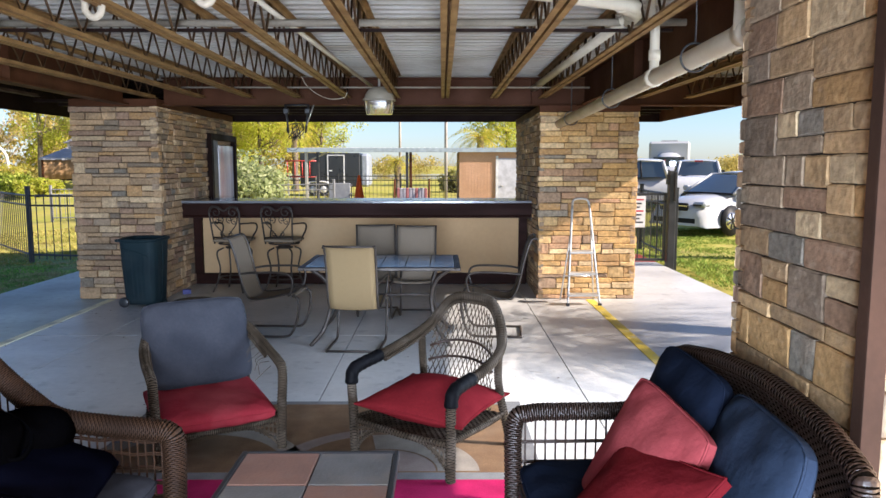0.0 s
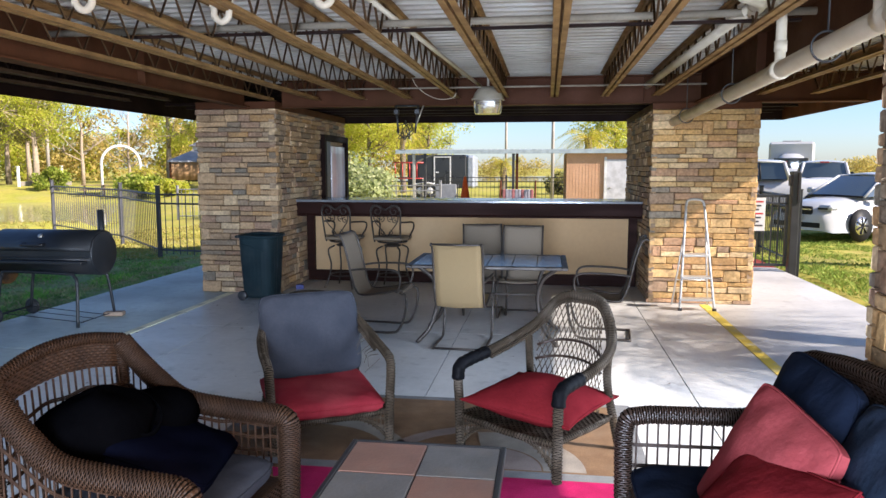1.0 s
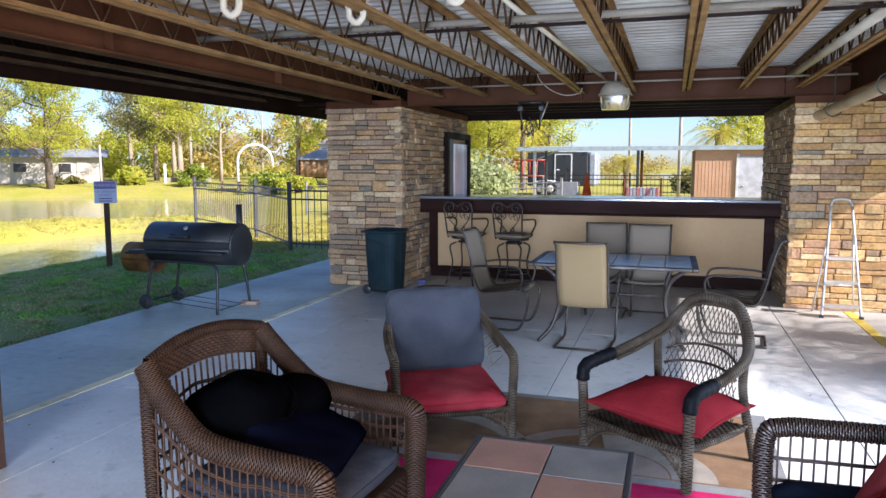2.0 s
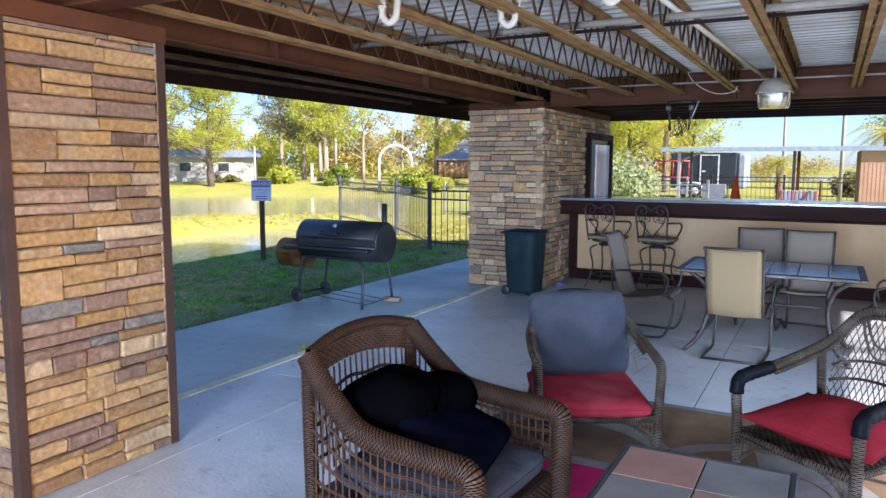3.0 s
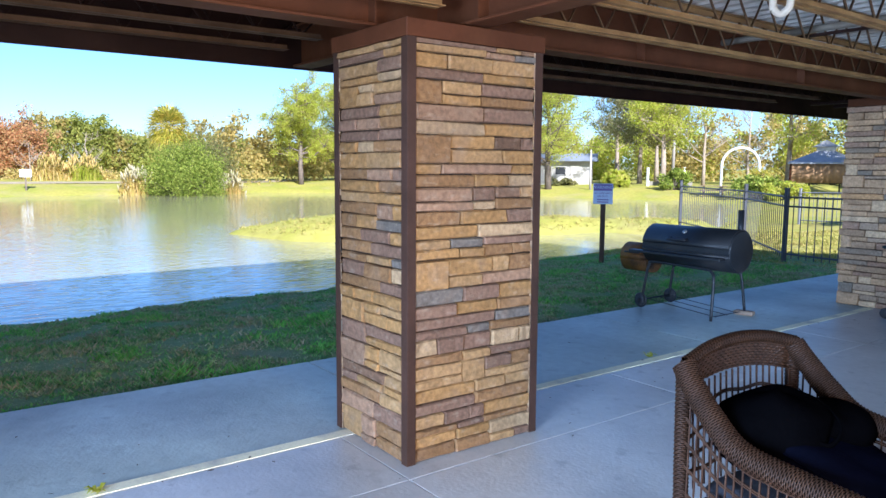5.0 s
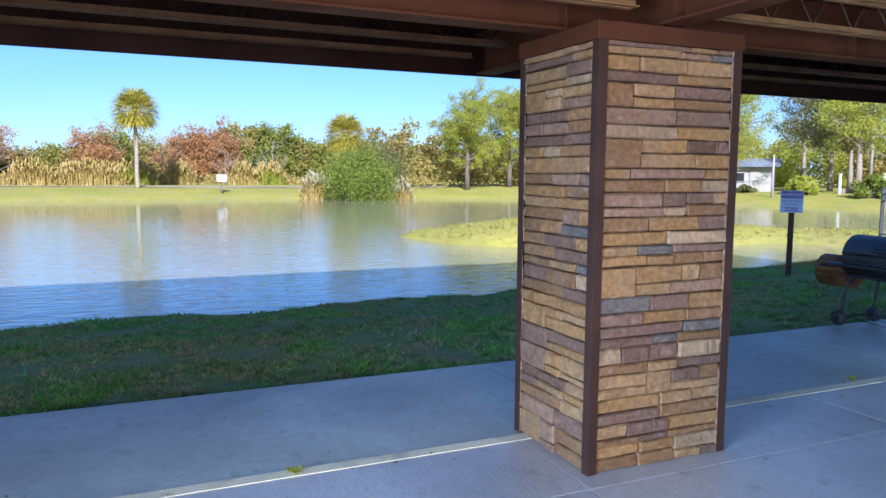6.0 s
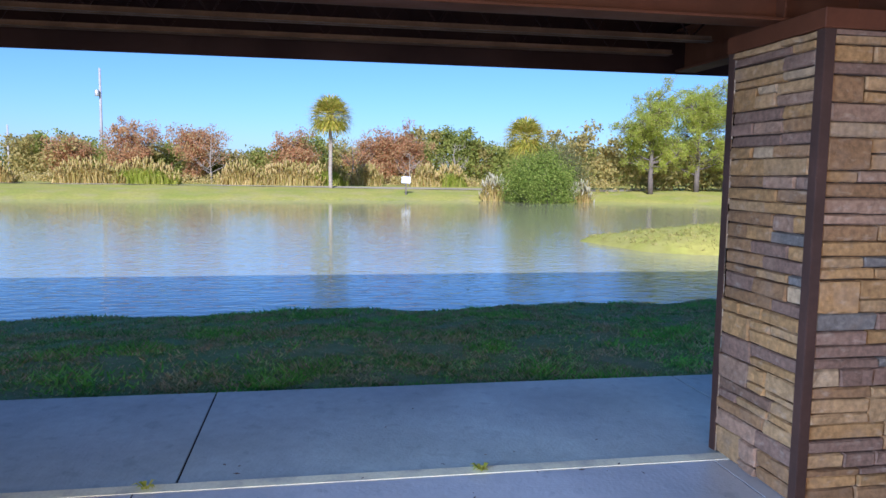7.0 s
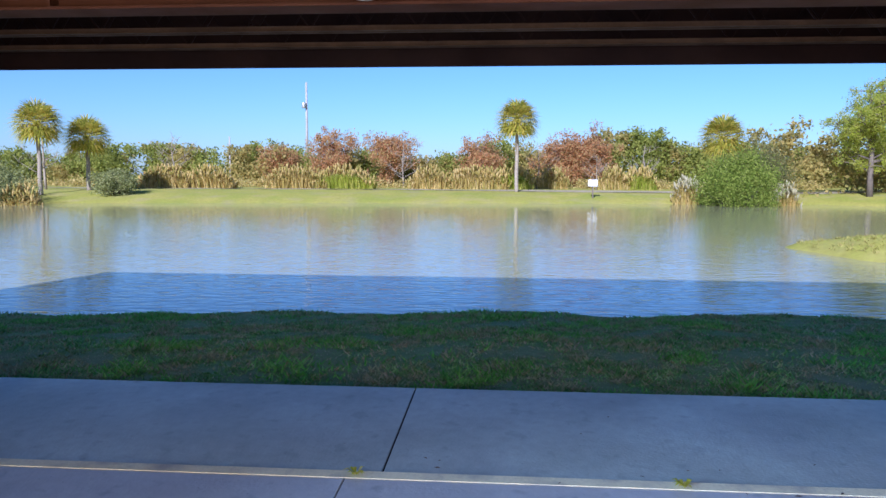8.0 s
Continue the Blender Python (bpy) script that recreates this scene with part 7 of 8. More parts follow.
for x, y, h in ((-74.4, -9.5, 5.4), (-74, 14.6, 4.8), (-73, -33, 6.0), (-70.5, 9.5, 3.6), (-60, -38.5, 6.5), (-72, 4.0, 4.6)):
    bare_tree(x, y, h, "leafless pale tree on the far bank")


def woods(name, label, spots, leaf):
    """Far wood: many small crowns as one sheet of leaf clumps."""
    r = random.Random(len(spots) + 3)
    mb = MB()
    for x, y, h, w in spots:
        cl = []
        for _ in range(20):
            q = r.uniform(0.05, 1.0)
            cl.append(((x + r.uniform(-w, w) * 0.7, y + r.uniform(-w, w) * 0.7, h * (0.06 + 0.80 * q)), w * r.uniform(0.34, 0.6) * (1.15 - 0.5 * q)))
        leaves(mb, cl, 74 if h > 3 else 40, 0.25 if h > 3 else 0.13, r)
    return tagged(part(name, mb, leaf), label, "woods", kind="stuff")


rw = random.Random(21)
dark, olive, straw, far_yellow = [], [], [], []
for k in range(165):
    y = -95 + 0.98 * k + rw.uniform(-0.8, 0.8)
    x = -92 + rw.uniform(-6, 6)
    h = 5.0 + 0.8 * math.sin(y * 0.13) + 0.9 * math.sin(y * 0.41 + 1) + rw.uniform(-0.9, 0.9) + (1.4 if y > 12 else 0)
    (dark if rw.random() < 0.45 else olive).append((x, y, h, 2.6))
for k in range(46):
    y = -62 + 2.1 * k + rw.uniform(-1, 1)
    straw.append((-76 + rw.uniform(-2, 3), y, 0.7 + rw.random() * 0.5, 1.6))
for k in range(44):
    t = k / 43
    x, y = -66 + 53 * t + rw.uniform(-3, 2), 66 + 16 * t + rw.uniform(-4, 6)
    h = 7.0 + 1.6 * math.sin(k * 0.7) + rw.uniform(-1.3, 1.6)
    (olive if rw.random() < 0.55 else far_yellow).append((x, y, h, 2.7))
for k in range(14):
    olive.append((-66 + rw.uniform(-4, 4), 22 + 3.2 * k, 6.0 + rw.uniform(-1, 1.5), 2.6))
for k in range(22):
    x = -16 + 4.0 * k + rw.uniform(-2, 2)
    olive.append((x, 150 + rw.uniform(-6, 6), 2.8 + rw.uniform(-0.6, 0.9), 3.6))
woods("far_woods", "dark green trees along the far bank", dark, LEAF_FAR_GREEN)
woods("far_woods", "olive-brown trees along the far bank", olive, LEAF_FAR)
woods("far_scrub", "dry straw-coloured scrub below the far trees", straw, LEAF_STRAW)
woods("far_woods", "yellow-green trees beyond the north lawn", far_yellow, LEAF_YELLOW)

# north-west bank
tree(-42.0, 42.3, 10.6, 1.25, LEAF_YELLOW, "spreading yellow-green pine on the bank", 110, 0.085, count=22, start=0.2, spread=0.42, name="pine_tree")
for x, y, h, lf, lb in ((-48.6, 58.3, 9.6, LEAF_OLIVE, "grey-green oak behind the lawn"), (-36.5, 49.5, 9.4, LEAF_YELLOW, "tall yellowing tree beyond the pond"),
                        (-31.7, 59.8, 9.8, LEAF_YELLOW, "tall yellowing tree beyond the arch"), (-46.6, 62, 9.5, LEAF_OLIVE, "olive tree at the lawn's edge"),
                        (-27, 60, 9.2, LEAF_OLIVE, "olive tree behind the gazebo"), (-22.5, 56, 9.4, LEAF_YELLOW, "yellow-green tree behind the gazebo"), (-56, 50, 8.6, LEAF_OLIVE, "olive tree on the far bank"),
                        (-41.5, 53, 8.8, LEAF_OLIVE, "olive tree at the lawn's edge"), (-17, 62, 9, LEAF_YELLOW, "yellowing tree past the fence")):
    tree(x, y, h, 1.35, lf, lb, 85, 0.115, PALE_BARK)
bare_tree(-34.8, 52.5, 8.5, "leafless white-barked tree on the lawn")
bare_tree(-32.5, 55.0, 7.0, "leafless pale tree behind the arch")
bush(-33.6, 47.0, 2.6, 2.1, LEAF_GREEN, "bright green round bush on the lawn", 90, 0.15)
bush(-26.0, 45.8, 4.0, 2.0, LEAF_GREEN, "green shrubs round the arch's foot", 90, 0.16)
bush(-23.5, 44.2, 3.2, 1.6, LEAF_YELLOW, "low yellow-green shrub near the gazebo", 80, 0.15)
feather_palm(-26.6, 46.9, 1.6, 1.5, "young feather palm under the white arch")
bush(-38.6, 46.6, 2.2, 1.6, LEAF_YELLOW, "yellow-green banana clump on the bank", 60, 0.3)
bush(-43.5, 45.5, 2.6, 0.9, LEAF_OLIVE, "low shrub by the white wall", 50, 0.15)


def pole(x, y, h, r, label, boxes=(), name="utility_pole"):
    ob = thing(name, label, "pole", pose(x, y, float(ground_z(x, y)) - 0.1))
    wood = mat("pole_wood", (0.42, 0.38, 0.34), (0.34, 0.31, 0.28), 2, 0.85, bump=0.3)
    part("shaft", MB().tube([(0, 0, 0), (0, 0, h * 0.5), (0, 0, h)], [r, r * 0.85, r * 0.65], 10), wood, ob)
    for z in boxes:
        part("transformer", MB().lathe([(0, 0), (0.28, 0.0), (0.3, 0.06), (0.3, 0.75), (0.22, 0.85), (0, 0.85)], 14, pose(0.4, -0.3, z)), M_GALV, ob)


pole(-108.0, -28.4, 15.0, 0.22, "tall wooden utility pole with a grey transformer", (11.2,))
pole(-87.6, -32.6, 6.0, 0.13, "short white pole beyond the reeds")
pole(-41.2, 57.3, 9.8, 0.16, "wooden pole standing among the trees")
pole(-38.9, 43.8, 3.2, 0.10, "short pale post by the banana clump")


fp = MB()
fy = [-75 + 2.5 * k for k in range(44)]
fp.add([(x, y, float(ground_z(x, y)) + 0.03) for y in fy for x in (-66.4 + 0.8 * math.sin(y * 0.05), -64.6 + 0.8 * math.sin(y * 0.05))],
       [(2 * k, 2 * k + 1, 2 * k + 3, 2 * k + 2) for k in range(len(fy) - 1)])
setting("path", fp, mat("path_sand", (0.40, 0.33, 0.21), (0.34, 0.28, 0.17), 1.5, 0.9, fine=0.3), "pale sandy footpath along the far bank", "footpath")


def far_sign():
    ob = thing("pond_sign", "small white notice board on the far bank", "sign", pose(-60.3, 7.9, float(ground_z(-60.3, 7.9)), rz=90))
    part("post", MB().box(-0.05, 0.05, -0.05, 0.05, -0.1, 1.4, 0.005), BARK, ob)
    part("board", MB().box(-0.38, 0.38, -0.085, -0.055, 0.95, 1.5, 0.01), mat("board_white", (0.75, 0.74, 0.72), rough=0.6), ob)


far_sign()


def white_arch():
    ob = thing("garden_arch", "white round-topped garden arch on the lawn", "arch", pose(-28.1, 46.8, float(ground_z(-28.1, 46.8)), rz=34))
    w = mat("white_paint", (0.80, 0.79, 0.76), (0.74, 0.73, 0.70), 2, 0.5)
    pts = [(-1.2, 0, -0.1), (-1.2, 0, 2.1)] + [(-1.2 * math.cos(a * math.pi / 14), 0, 2.1 + 1.2 * math.sin(a * math.pi / 14)) for a in range(1, 14)] + [(1.2, 0, 2.1), (1.2, 0, -0.1)]
    part("hoop", MB().tube(pts, 0.085, 8), w, ob)
    for i, (x, y) in enumerate(((-37.2, 48.6), (-38.0, 54.5))):
        p = thing("white_post", "white painted post standing on the lawn", "post", pose(x, y, float(ground_z(x, y)) - 0.05), "white posts")
        part("post_body", MB().box(-0.08, 0.08, -0.08, 0.08, 0, 1.45, 0.02).box(-0.10, 0.10, -0.10, 0.10, 1.45, 1.52, 0.02), w, p)


white_arch()


def gazebo():
    ob = thing("gazebo", "small gazebo with grey hipped roof and tan side curtains", "gazebo", pose(-25.5, 53.2, float(ground_z(-25.5, 53.2)), rz=25))
    part("roof", MB().add([(-2.3, -2.3, 2.15), (2.3, -2.3, 2.15), (2.3, 2.3, 2.15), (-2.3, 2.3, 2.15), (-0.6, -0.6, 2.95), (0.6, -0.6, 2.95), (0.6, 0.6, 2.95), (-0.6, 0.6, 2.95), (-2.3, -2.3, 2.05), (2.3, -2.3, 2.05), (2.3, 2.3, 2.05), (-2.3, 2.3, 2.05)],
                          [(0, 1, 5, 4), (1, 2, 6, 5), (2, 3, 7, 6), (3, 0, 4, 7), (4, 5, 6, 7), (8, 9, 1, 0), (9, 10, 2, 1), (10, 11, 3, 2), (11, 8, 0, 3), (11, 10, 9, 8)]), mat("grey_roof", (0.33, 0.34, 0.37), (0.27, 0.28, 0.31), 2, 0.7), ob)
    part("roof_vent", MB().box(-0.6, 0.6, -0.6, 0.6, 2.95, 3.25, 0.02).add([(-0.85, -0.85, 3.25), (0.85, -0.85, 3.25), (0.85, 0.85, 3.25), (-0.85, 0.85, 3.25), (0, 0, 3.75)], [(0, 1, 4), (1, 2, 4), (2, 3, 4), (3, 0, 4), (3, 2, 1, 0)]), M_GALV, ob)
    drape = mat("tan_curtain", (0.33, 0.205, 0.105), (0.27, 0.165, 0.085), 3, 0.85, bump=0.2)
    for s in (-1, 1):
        part("curtain", MB().grid(lambda u, v: (-2.1 + 4.2 * u, s * (2.12 + 0.04 * math.sin(u * 60)), 0.75 + 1.3 * v), 60, 2, True, 0.01), drape, ob)
        part("curtain", MB().grid(lambda u, v: (s * (2.12 + 0.04 * math.sin(u * 60)), -2.1 + 4.2 * u, 0.75 + 1.3 * v), 60, 2, True, 0.01), drape, ob)
        for q in (-1, 1):
            part("post", MB().box(s * 2.1 - 0.07, s * 2.1 + 0.07, q * 2.1 - 0.07, q * 2.1 + 0.07, -0.1, 2.05, 0.01), M_BROWN, ob)
    part("table", MB().box(-1.2, 1.2, -0.6, 0.6, 0.66, 0.72, 0.01).box(-1.0, -0.9, -0.5, 0.5, 0, 0.66).box(0.9, 1.0, -0.5, 0.5, 0, 0.66), M_BLACK, ob)


gazebo()


def picnic_table():
    ob = thing("picnic_table", "weathered wooden picnic table on the lawn", "picnic table", pose(-29.6, 46.0, float(ground_z(-29.6, 46.0)), rz=30))
    wd = mat("picnic_wood", (0.24, 0.17, 0.12), (0.18, 0.13, 0.095), 4, 0.8, bump=0.3)
    for y in (-0.30, -0.10, 0.10, 0.30):
        part("plank", MB().box(-0.9, 0.9, y - 0.09, y + 0.09, 0.72, 0.76, 0.006), wd, ob)
    for y in (-0.75, 0.75):
        part("bench", MB().box(-0.9, 0.9, y - 0.13, y + 0.13, 0.42, 0.46, 0.006), wd, ob)
    for x in (-0.6, 0.6):
        part("trestle", MB().tube([(x, -0.7, 0), (x, -0.2, 0.72)], 0.045, 5).tube([(x, 0.7, 0), (x, 0.2, 0.72)], 0.045, 5).box(x - 0.04, x + 0.04, -0.85, 0.85, 0.36, 0.42), wd, ob)


picnic_table()


def low_wall(x, y, ln, turn, label):
    ob = thing("low_wall", label, "garden wall", pose(x, y, float(ground_z(x, y)) - 0.1, rz=turn))
    st = mat("pale_block", (0.29, 0.26, 0.22), (0.23, 0.21, 0.18), 3, 0.85, bump=0.3)
    part("blocks", MB().box(-ln / 2, ln / 2, -0.2, 0.2, 0, 0.42, 0.03), st, ob)


low_wall(-36.4, 50.4, 3.4, 32, "low pale block wall on the lawn")


def cottage():
    ob = thing("cottage", "low white house with a dark roof beyond the pond", "house", pose(-47.5, 46.0, float(ground_z(-47.5, 46.0)) - 0.1, rz=40))
    part("wall", MB().box(-6, 5, -2.5, 2.5, 0, 2.0), mat("white_siding", (0.46, 0.43, 0.38), (0.40, 0.37, 0.33), 1.5, 0.7, bump=0.1), ob)
    part("roof", MB().add([(-6.5, -3.1, 2.0), (5.5, -3.1, 2.0), (5.5, 3.1, 2.0), (-6.5, 3.1, 2.0), (-6.5, 0, 2.7), (5.5, 0, 2.7)], [(0, 1, 5, 4), (2, 3, 4, 5), (1, 2, 5), (3, 0, 4), (3, 2, 1, 0)]), mat("shingle", (0.26, 0.28, 0.32), (0.21, 0.23, 0.27), 3, 0.85, bump=0.3), ob)
    for x in (-4, -1, 2):
        w = part("window", MB().box(x, x + 1.0, -2.56, -2.50, 0.8, 1.6), bpy.data.materials["white_siding"], ob)
        part("pane", MB().box(x + 0.08, x + 0.92, -2.575, -2.565, 0.88, 1.52), M_BLACK, w)
    part("door", MB().box(3.3, 4.2, -2.56, -2.50, 0, 1.85, 0.02), mat("door_cream", (0.44, 0.40, 0.34), (0.38, 0.35, 0.30), 3, 0.6), ob)


cottage()

# ---- north yard, seen over the bar ----
def canopy_shed():
    ob = thing("yard_shed", "tan wooden shed with a long flat metal canopy", "shed", pose(0, 26.8, -0.02))
    tan = mat("tan_siding", (0.58, 0.35, 0.22), (0.52, 0.31, 0.19), 2, 0.7, bump=0.1)
    part("wall", MB().box(1.01, 4.7, -1.50, 3.2, 0, 2.10), tan, ob)
    for k in range(12):
        part("batten", MB().box(1.11 + 0.104 * k, 1.125 + 0.104 * k, -1.505, -1.5, 0.0, 2.05), tan, ob)
    door = part("door", MB().box(2.30, 3.08, -1.535, -1.502, 0.0, 1.86, 0.006), mat("white_door", (0.62, 0.62, 0.66), rough=0.5), ob, "white panelled door")
    part("door_handle", MB().tube([(2.38, -1.55, 0.95), (2.46, -1.55, 0.95)], 0.012, 6), M_GALV, door)
    part("door_frame", MB().box(2.22, 2.299, -1.54, -1.502, 0, 1.94).box(3.081, 3.16, -1.54, -1.502, 0, 1.94), mat("frame_white", (0.78, 0.78, 0.78), rough=0.5), ob)
    roof = MB()
    prof = []
    x = -4.7
    while x < 5.4:
        prof += [(x, 0.0), (x + 0.05, 0.035), (x + 0.10, 0.0)]
        x += 0.22
    roof.add([(px_, y, 2.14 + pz_ + (y + 2.0) * 0.03) for y in (-1.6, 3.4) for px_, pz_ in prof], [(i, i + 1, len(prof) + i + 1, len(prof) + i) for i in range(len(prof) - 1)])
    part("canopy_sheet", roof, M_GALV, ob)
    part("canopy_edge", MB().box(-4.7, 5.4, -1.64, -1.60, 2.06, 2.20, 0.005), mat("edge_pale", (0.36, 0.42, 0.45), rough=0.4), ob)
    for x, mt in ((-4.1, M_GALV), (-3.72, M_BLACK), (-0.62, M_BROWN), (-0.74, M_BLACK)):
        part("post", MB().box(x - 0.045, x + 0.045, -1.5, -1.41, 0, 2.08, 0.006), mt, ob)
    part("brace", MB().tube([(-4.1, -1.45, 1.75), (-3.4, -1.45, 2.05)], 0.03, 6), M_GALV, ob)


canopy_shed()


def box_trailer():
    ob = thing("box_trailer", "black enclosed box trailer with a white-framed door", "trailer", pose(-5.25, 41.5, 0))
    blk = mat("trailer_black", (0.022, 0.024, 0.028), (0.03, 0.032, 0.036), 2, 0.3, bump=0.05)
    part("body", MB().box(-2.0, 1.25, -1.0, 1.0, 0.45, 2.28, 0.05), blk, ob)
    part("nose", MB().box(1.252, 1.72, -0.95, 0.95, 0.45, 2.24, 0.12), mat("trailer_grey", (0.30, 0.33, 0.38), rough=0.35), ob)
    fr = mat("trailer_trim", (0.75, 0.75, 0.75), rough=0.4)
    d = part("door", MB().box(-0.45, 0.35, -1.03, -1.0, 0.6, 2.12, 0.005), blk, ob)
    part("door_trim", MB().box(-0.52, -0.46, -1.035, -1.0, 0.55, 2.18).box(0.36, 0.42, -1.035, -1.0, 0.55, 2.18).box(-0.46, 0.36, -1.035, -1.0, 2.13, 2.18), fr, d)
    part("door_latch", MB().box(-0.42, -0.25, -1.05, -1.03, 1.3, 1.36), fr, d)
    for x in (-1.30, -0.72):
        w = part("wheel", MB().lathe([(0.0, -0.05), (0.19, -0.05), (0.19, 0.05), (0.08, 0.06), (0, 0.06)], 18, pose(x, -1.0, 0.32, 90)), fr, ob)
        part("tyre", MB().tube([(x + 0.25 * math.cos(a * math.pi / 12), -1.0, 0.32 + 0.25 * math.sin(a * math.pi / 12)) for a in range(24)], 0.075, 8, closed=True), M_BLACK, w)
    part("mudguard", MB().tube(curve([(-1.70, -1.03, 0.35), (-1.45, -1.03, 0.70), (-0.57, -1.03, 0.70), (-0.34, -1.03, 0.35)], 6), 0.05, 6), fr, ob)
    lad = thing("ladder", "red ladder leaning on the trailer's side", "ladder", pose(-7.1, 40.25, 0.0))
    red = mat("ladder_red", (0.55, 0.05, 0.04), rough=0.4)
    for z in (1.0, 1.85):
        part("stile", MB().tube([(-0.9, 0.14, z), (0.9, 0.14, z)], 0.04, 6), red, lad)
    for k in range(5):
        part("rung", MB().tube([(-0.8 + 0.4 * k, 0.14, 1.0), (-0.8 + 0.4 * k, 0.14, 1.85)], 0.025, 5), red, lad)
    for x in (-0.76, 0.76):
        part("bracket", MB().box(x - 0.04, x + 0.04, 0.10, 0.20, 0.0, 1.0), M_GALV, lad)


box_trailer()


def yard_seats():
    ob = thing("glider_bench", "grey patio glider bench on the lawn", "bench", pose(-3.0, 25.1, 0))
    glider = mat("glider_mesh", (0.25, 0.26, 0.28), (0.20, 0.21, 0.23), 6, 0.8)
    part("backrest", MB().box(-0.36, 0.36, 0.2, 0.24, 0.50, 1.02, 0.02), glider, ob)
    part("seat", MB().box(-0.36, 0.36, -0.3, 0.2, 0.42, 0.46, 0.02), glider, ob)
    for s in (-1, 1):
        part("side_frame", MB().tube(curve([(s * 0.40, 0.3, 0), (s * 0.40, 0.22, 0.5), (s * 0.40, 0.24, 1.02)], 4), 0.02, 6).tube(curve([(s * 0.40, -0.35, 0), (s * 0.40, -0.3, 0.62), (s * 0.40, 0.22, 0.66)], 4), 0.02, 6), M_BLACK, ob)
    sw = thing("porch_swing", "striped red and grey cushioned porch swing", "swing seat", pose(-0.55, 24.4, 0))
    red = mat("swing_red", (0.36, 0.15, 0.15), rough=0.8)
    gry = mat("swing_grey", (0.34, 0.33, 0.37), rough=0.8)
    for k in range(10):
        x = -0.50 + 0.10 * k
        part("back_stripe", MB().box(x, x + 0.098, 0.20, 0.30, 0.50, 0.88, 0.02), red if k % 3 == 0 else gry, sw)
    part("seat", MB().box(-0.50, 0.50, -0.35, 0.2, 0.42, 0.50, 0.03), gry, sw)
    for s in (-1, 1):
        part("frame", MB().tube([(s * 0.56, -0.5, 0), (s * 0.56, 0.2, 1.15), (s * 0.56, 0.5, 0)], 0.03, 6), M_BROWN, sw)
    um = thing("closed_parasol", "folded bright orange-red parasol", "parasol", pose(-2.65, 28.0, 0))
    part("canopy", MB().lathe([(0.03, 1.25), (0.07, 1.1), (0.17, 0.5), (0.22, 0.25), (0.05, 0.25)], 10), mat("parasol_red", (0.85, 0.14, 0.04), rough=0.7), um)
    part("pole", MB().tube([(0, 0, 0), (0, 0, 1.3)], 0.02, 6), M_GALV, um)
    for k, (x, y) in enumerate(((-2.1, 28.4), (1.4, 25.5))):
        cn = thing("planter", "low orange-red plastic garden toy", "planter", pose(x, y, 0))
        part("tub", MB().lathe([(0, 0), (0.18, 0), (0.26, 0.35), (0.22, 0.36), (0.0, 0.3)], 14), mat("orange_plastic", (0.7, 0.10, 0.03), rough=0.5), cn)
    pot = thing("plant_pot", "dark round plant pot on the lawn", "plant pot", pose(-5.5, 25.0, 0))
    part("pot", MB().lathe([(0, 0), (0.22, 0), (0.30, 0.42), (0.26, 0.42), (0.0, 0.38)], 16), M_BLACK, pot)


yard_seats()
bush(-6.0, 24.3, 3.3, 2.5, LEAF_SILVER, "tall silvery-green shrub behind the bar", 150, 0.11, 46)
bush(-8.4, 24.6, 2.8, 2.7, LEAF_SILVER, "tall silvery-green shrub by the wall", 110, 0.12, 30)
feather_palm(-2.2, 44.0, 2.0, 1.3, "short feather palm on the far lawn")
feather_palm(2.5, 41.0, 3.3, 2.0, "feather palm rising over the shed")
feather_palm(-9.0, 48.0, 4.2, 2.0, "feather palm among the yellow trees")
for x, y, h, lf in ((-13.6, 58, 8.6, LEAF_YELLOW), (-9.7, 62, 8.0, LEAF_YELLOW), (-17.5, 66, 9.0, LEAF_YELLOW), (5.6, 60, 7.4, LEAF_YELLOW), (-19, 50, 8, LEAF_OLIVE)):
    tree(x, y, h, 1.5, lf, "yellowing tree beyond the yard", 85, 0.12)
pole(-3.0, 61, 9.5, 0.12, "slim grey pole beyond the yard")
pole(0.62, 37, 7.5, 0.09, "pale wooden pole behind the yard fence")
bush(4.2, 40, 2.4, 1.5, LEAF_GREEN, "green shrub by the yard fence", 60, 0.15)
bush(1.6, 46, 3.0, 1.9, LEAF_OLIVE, "olive shrub on the far lawn", 60, 0.18)
wm2 = MB().add([(-70, 88, 0.012), (120, 88, 0.012), (120, 140, 0.012), (-70, 140, 0.012)], [(0, 1, 2, 3)])
setting("water_north", wm2, bpy.data.materials["pond_water"], "open water beyond the north lawn", "lake")

# ---- east side: palms, cars ----
feather_palm(7.5, 13.2, 3.9, 1.9, "feather palm overhanging the lawn by the gate", 30)
feather_palm(6.9, 5.55, 3.5, 1.7, "feather palm beside the patio's sunny side", 30)
feather_palm(7.6, 6.6, 4.0, 1.6, "second feather palm by the patio", 24)

M_WHITE_CAR = mat("white_car_paint", (0.44, 0.445, 0.45), (0.42, 0.425, 0.435), 1, 0.25, fine=0.03, coat=0.6)
M_GLASS = mat("car_glass", (0.045, 0.062, 0.072), (0.055, 0.07, 0.08), 1, 0.03, fine=0.05, gloss=0.9, coat=0.8)
M_CHROME = mat("chrome", (0.6, 0.6, 0.62), (0.55, 0.55, 0.57), 3, 0.2, metal=0.9, fine=0.05)
M_LENS = mat("lamp_lens", (0.45, 0.47, 0.50), rough=0.2)
M_TRIM = mat("black_trim", (0.02, 0.02, 0.022), rough=0.5)


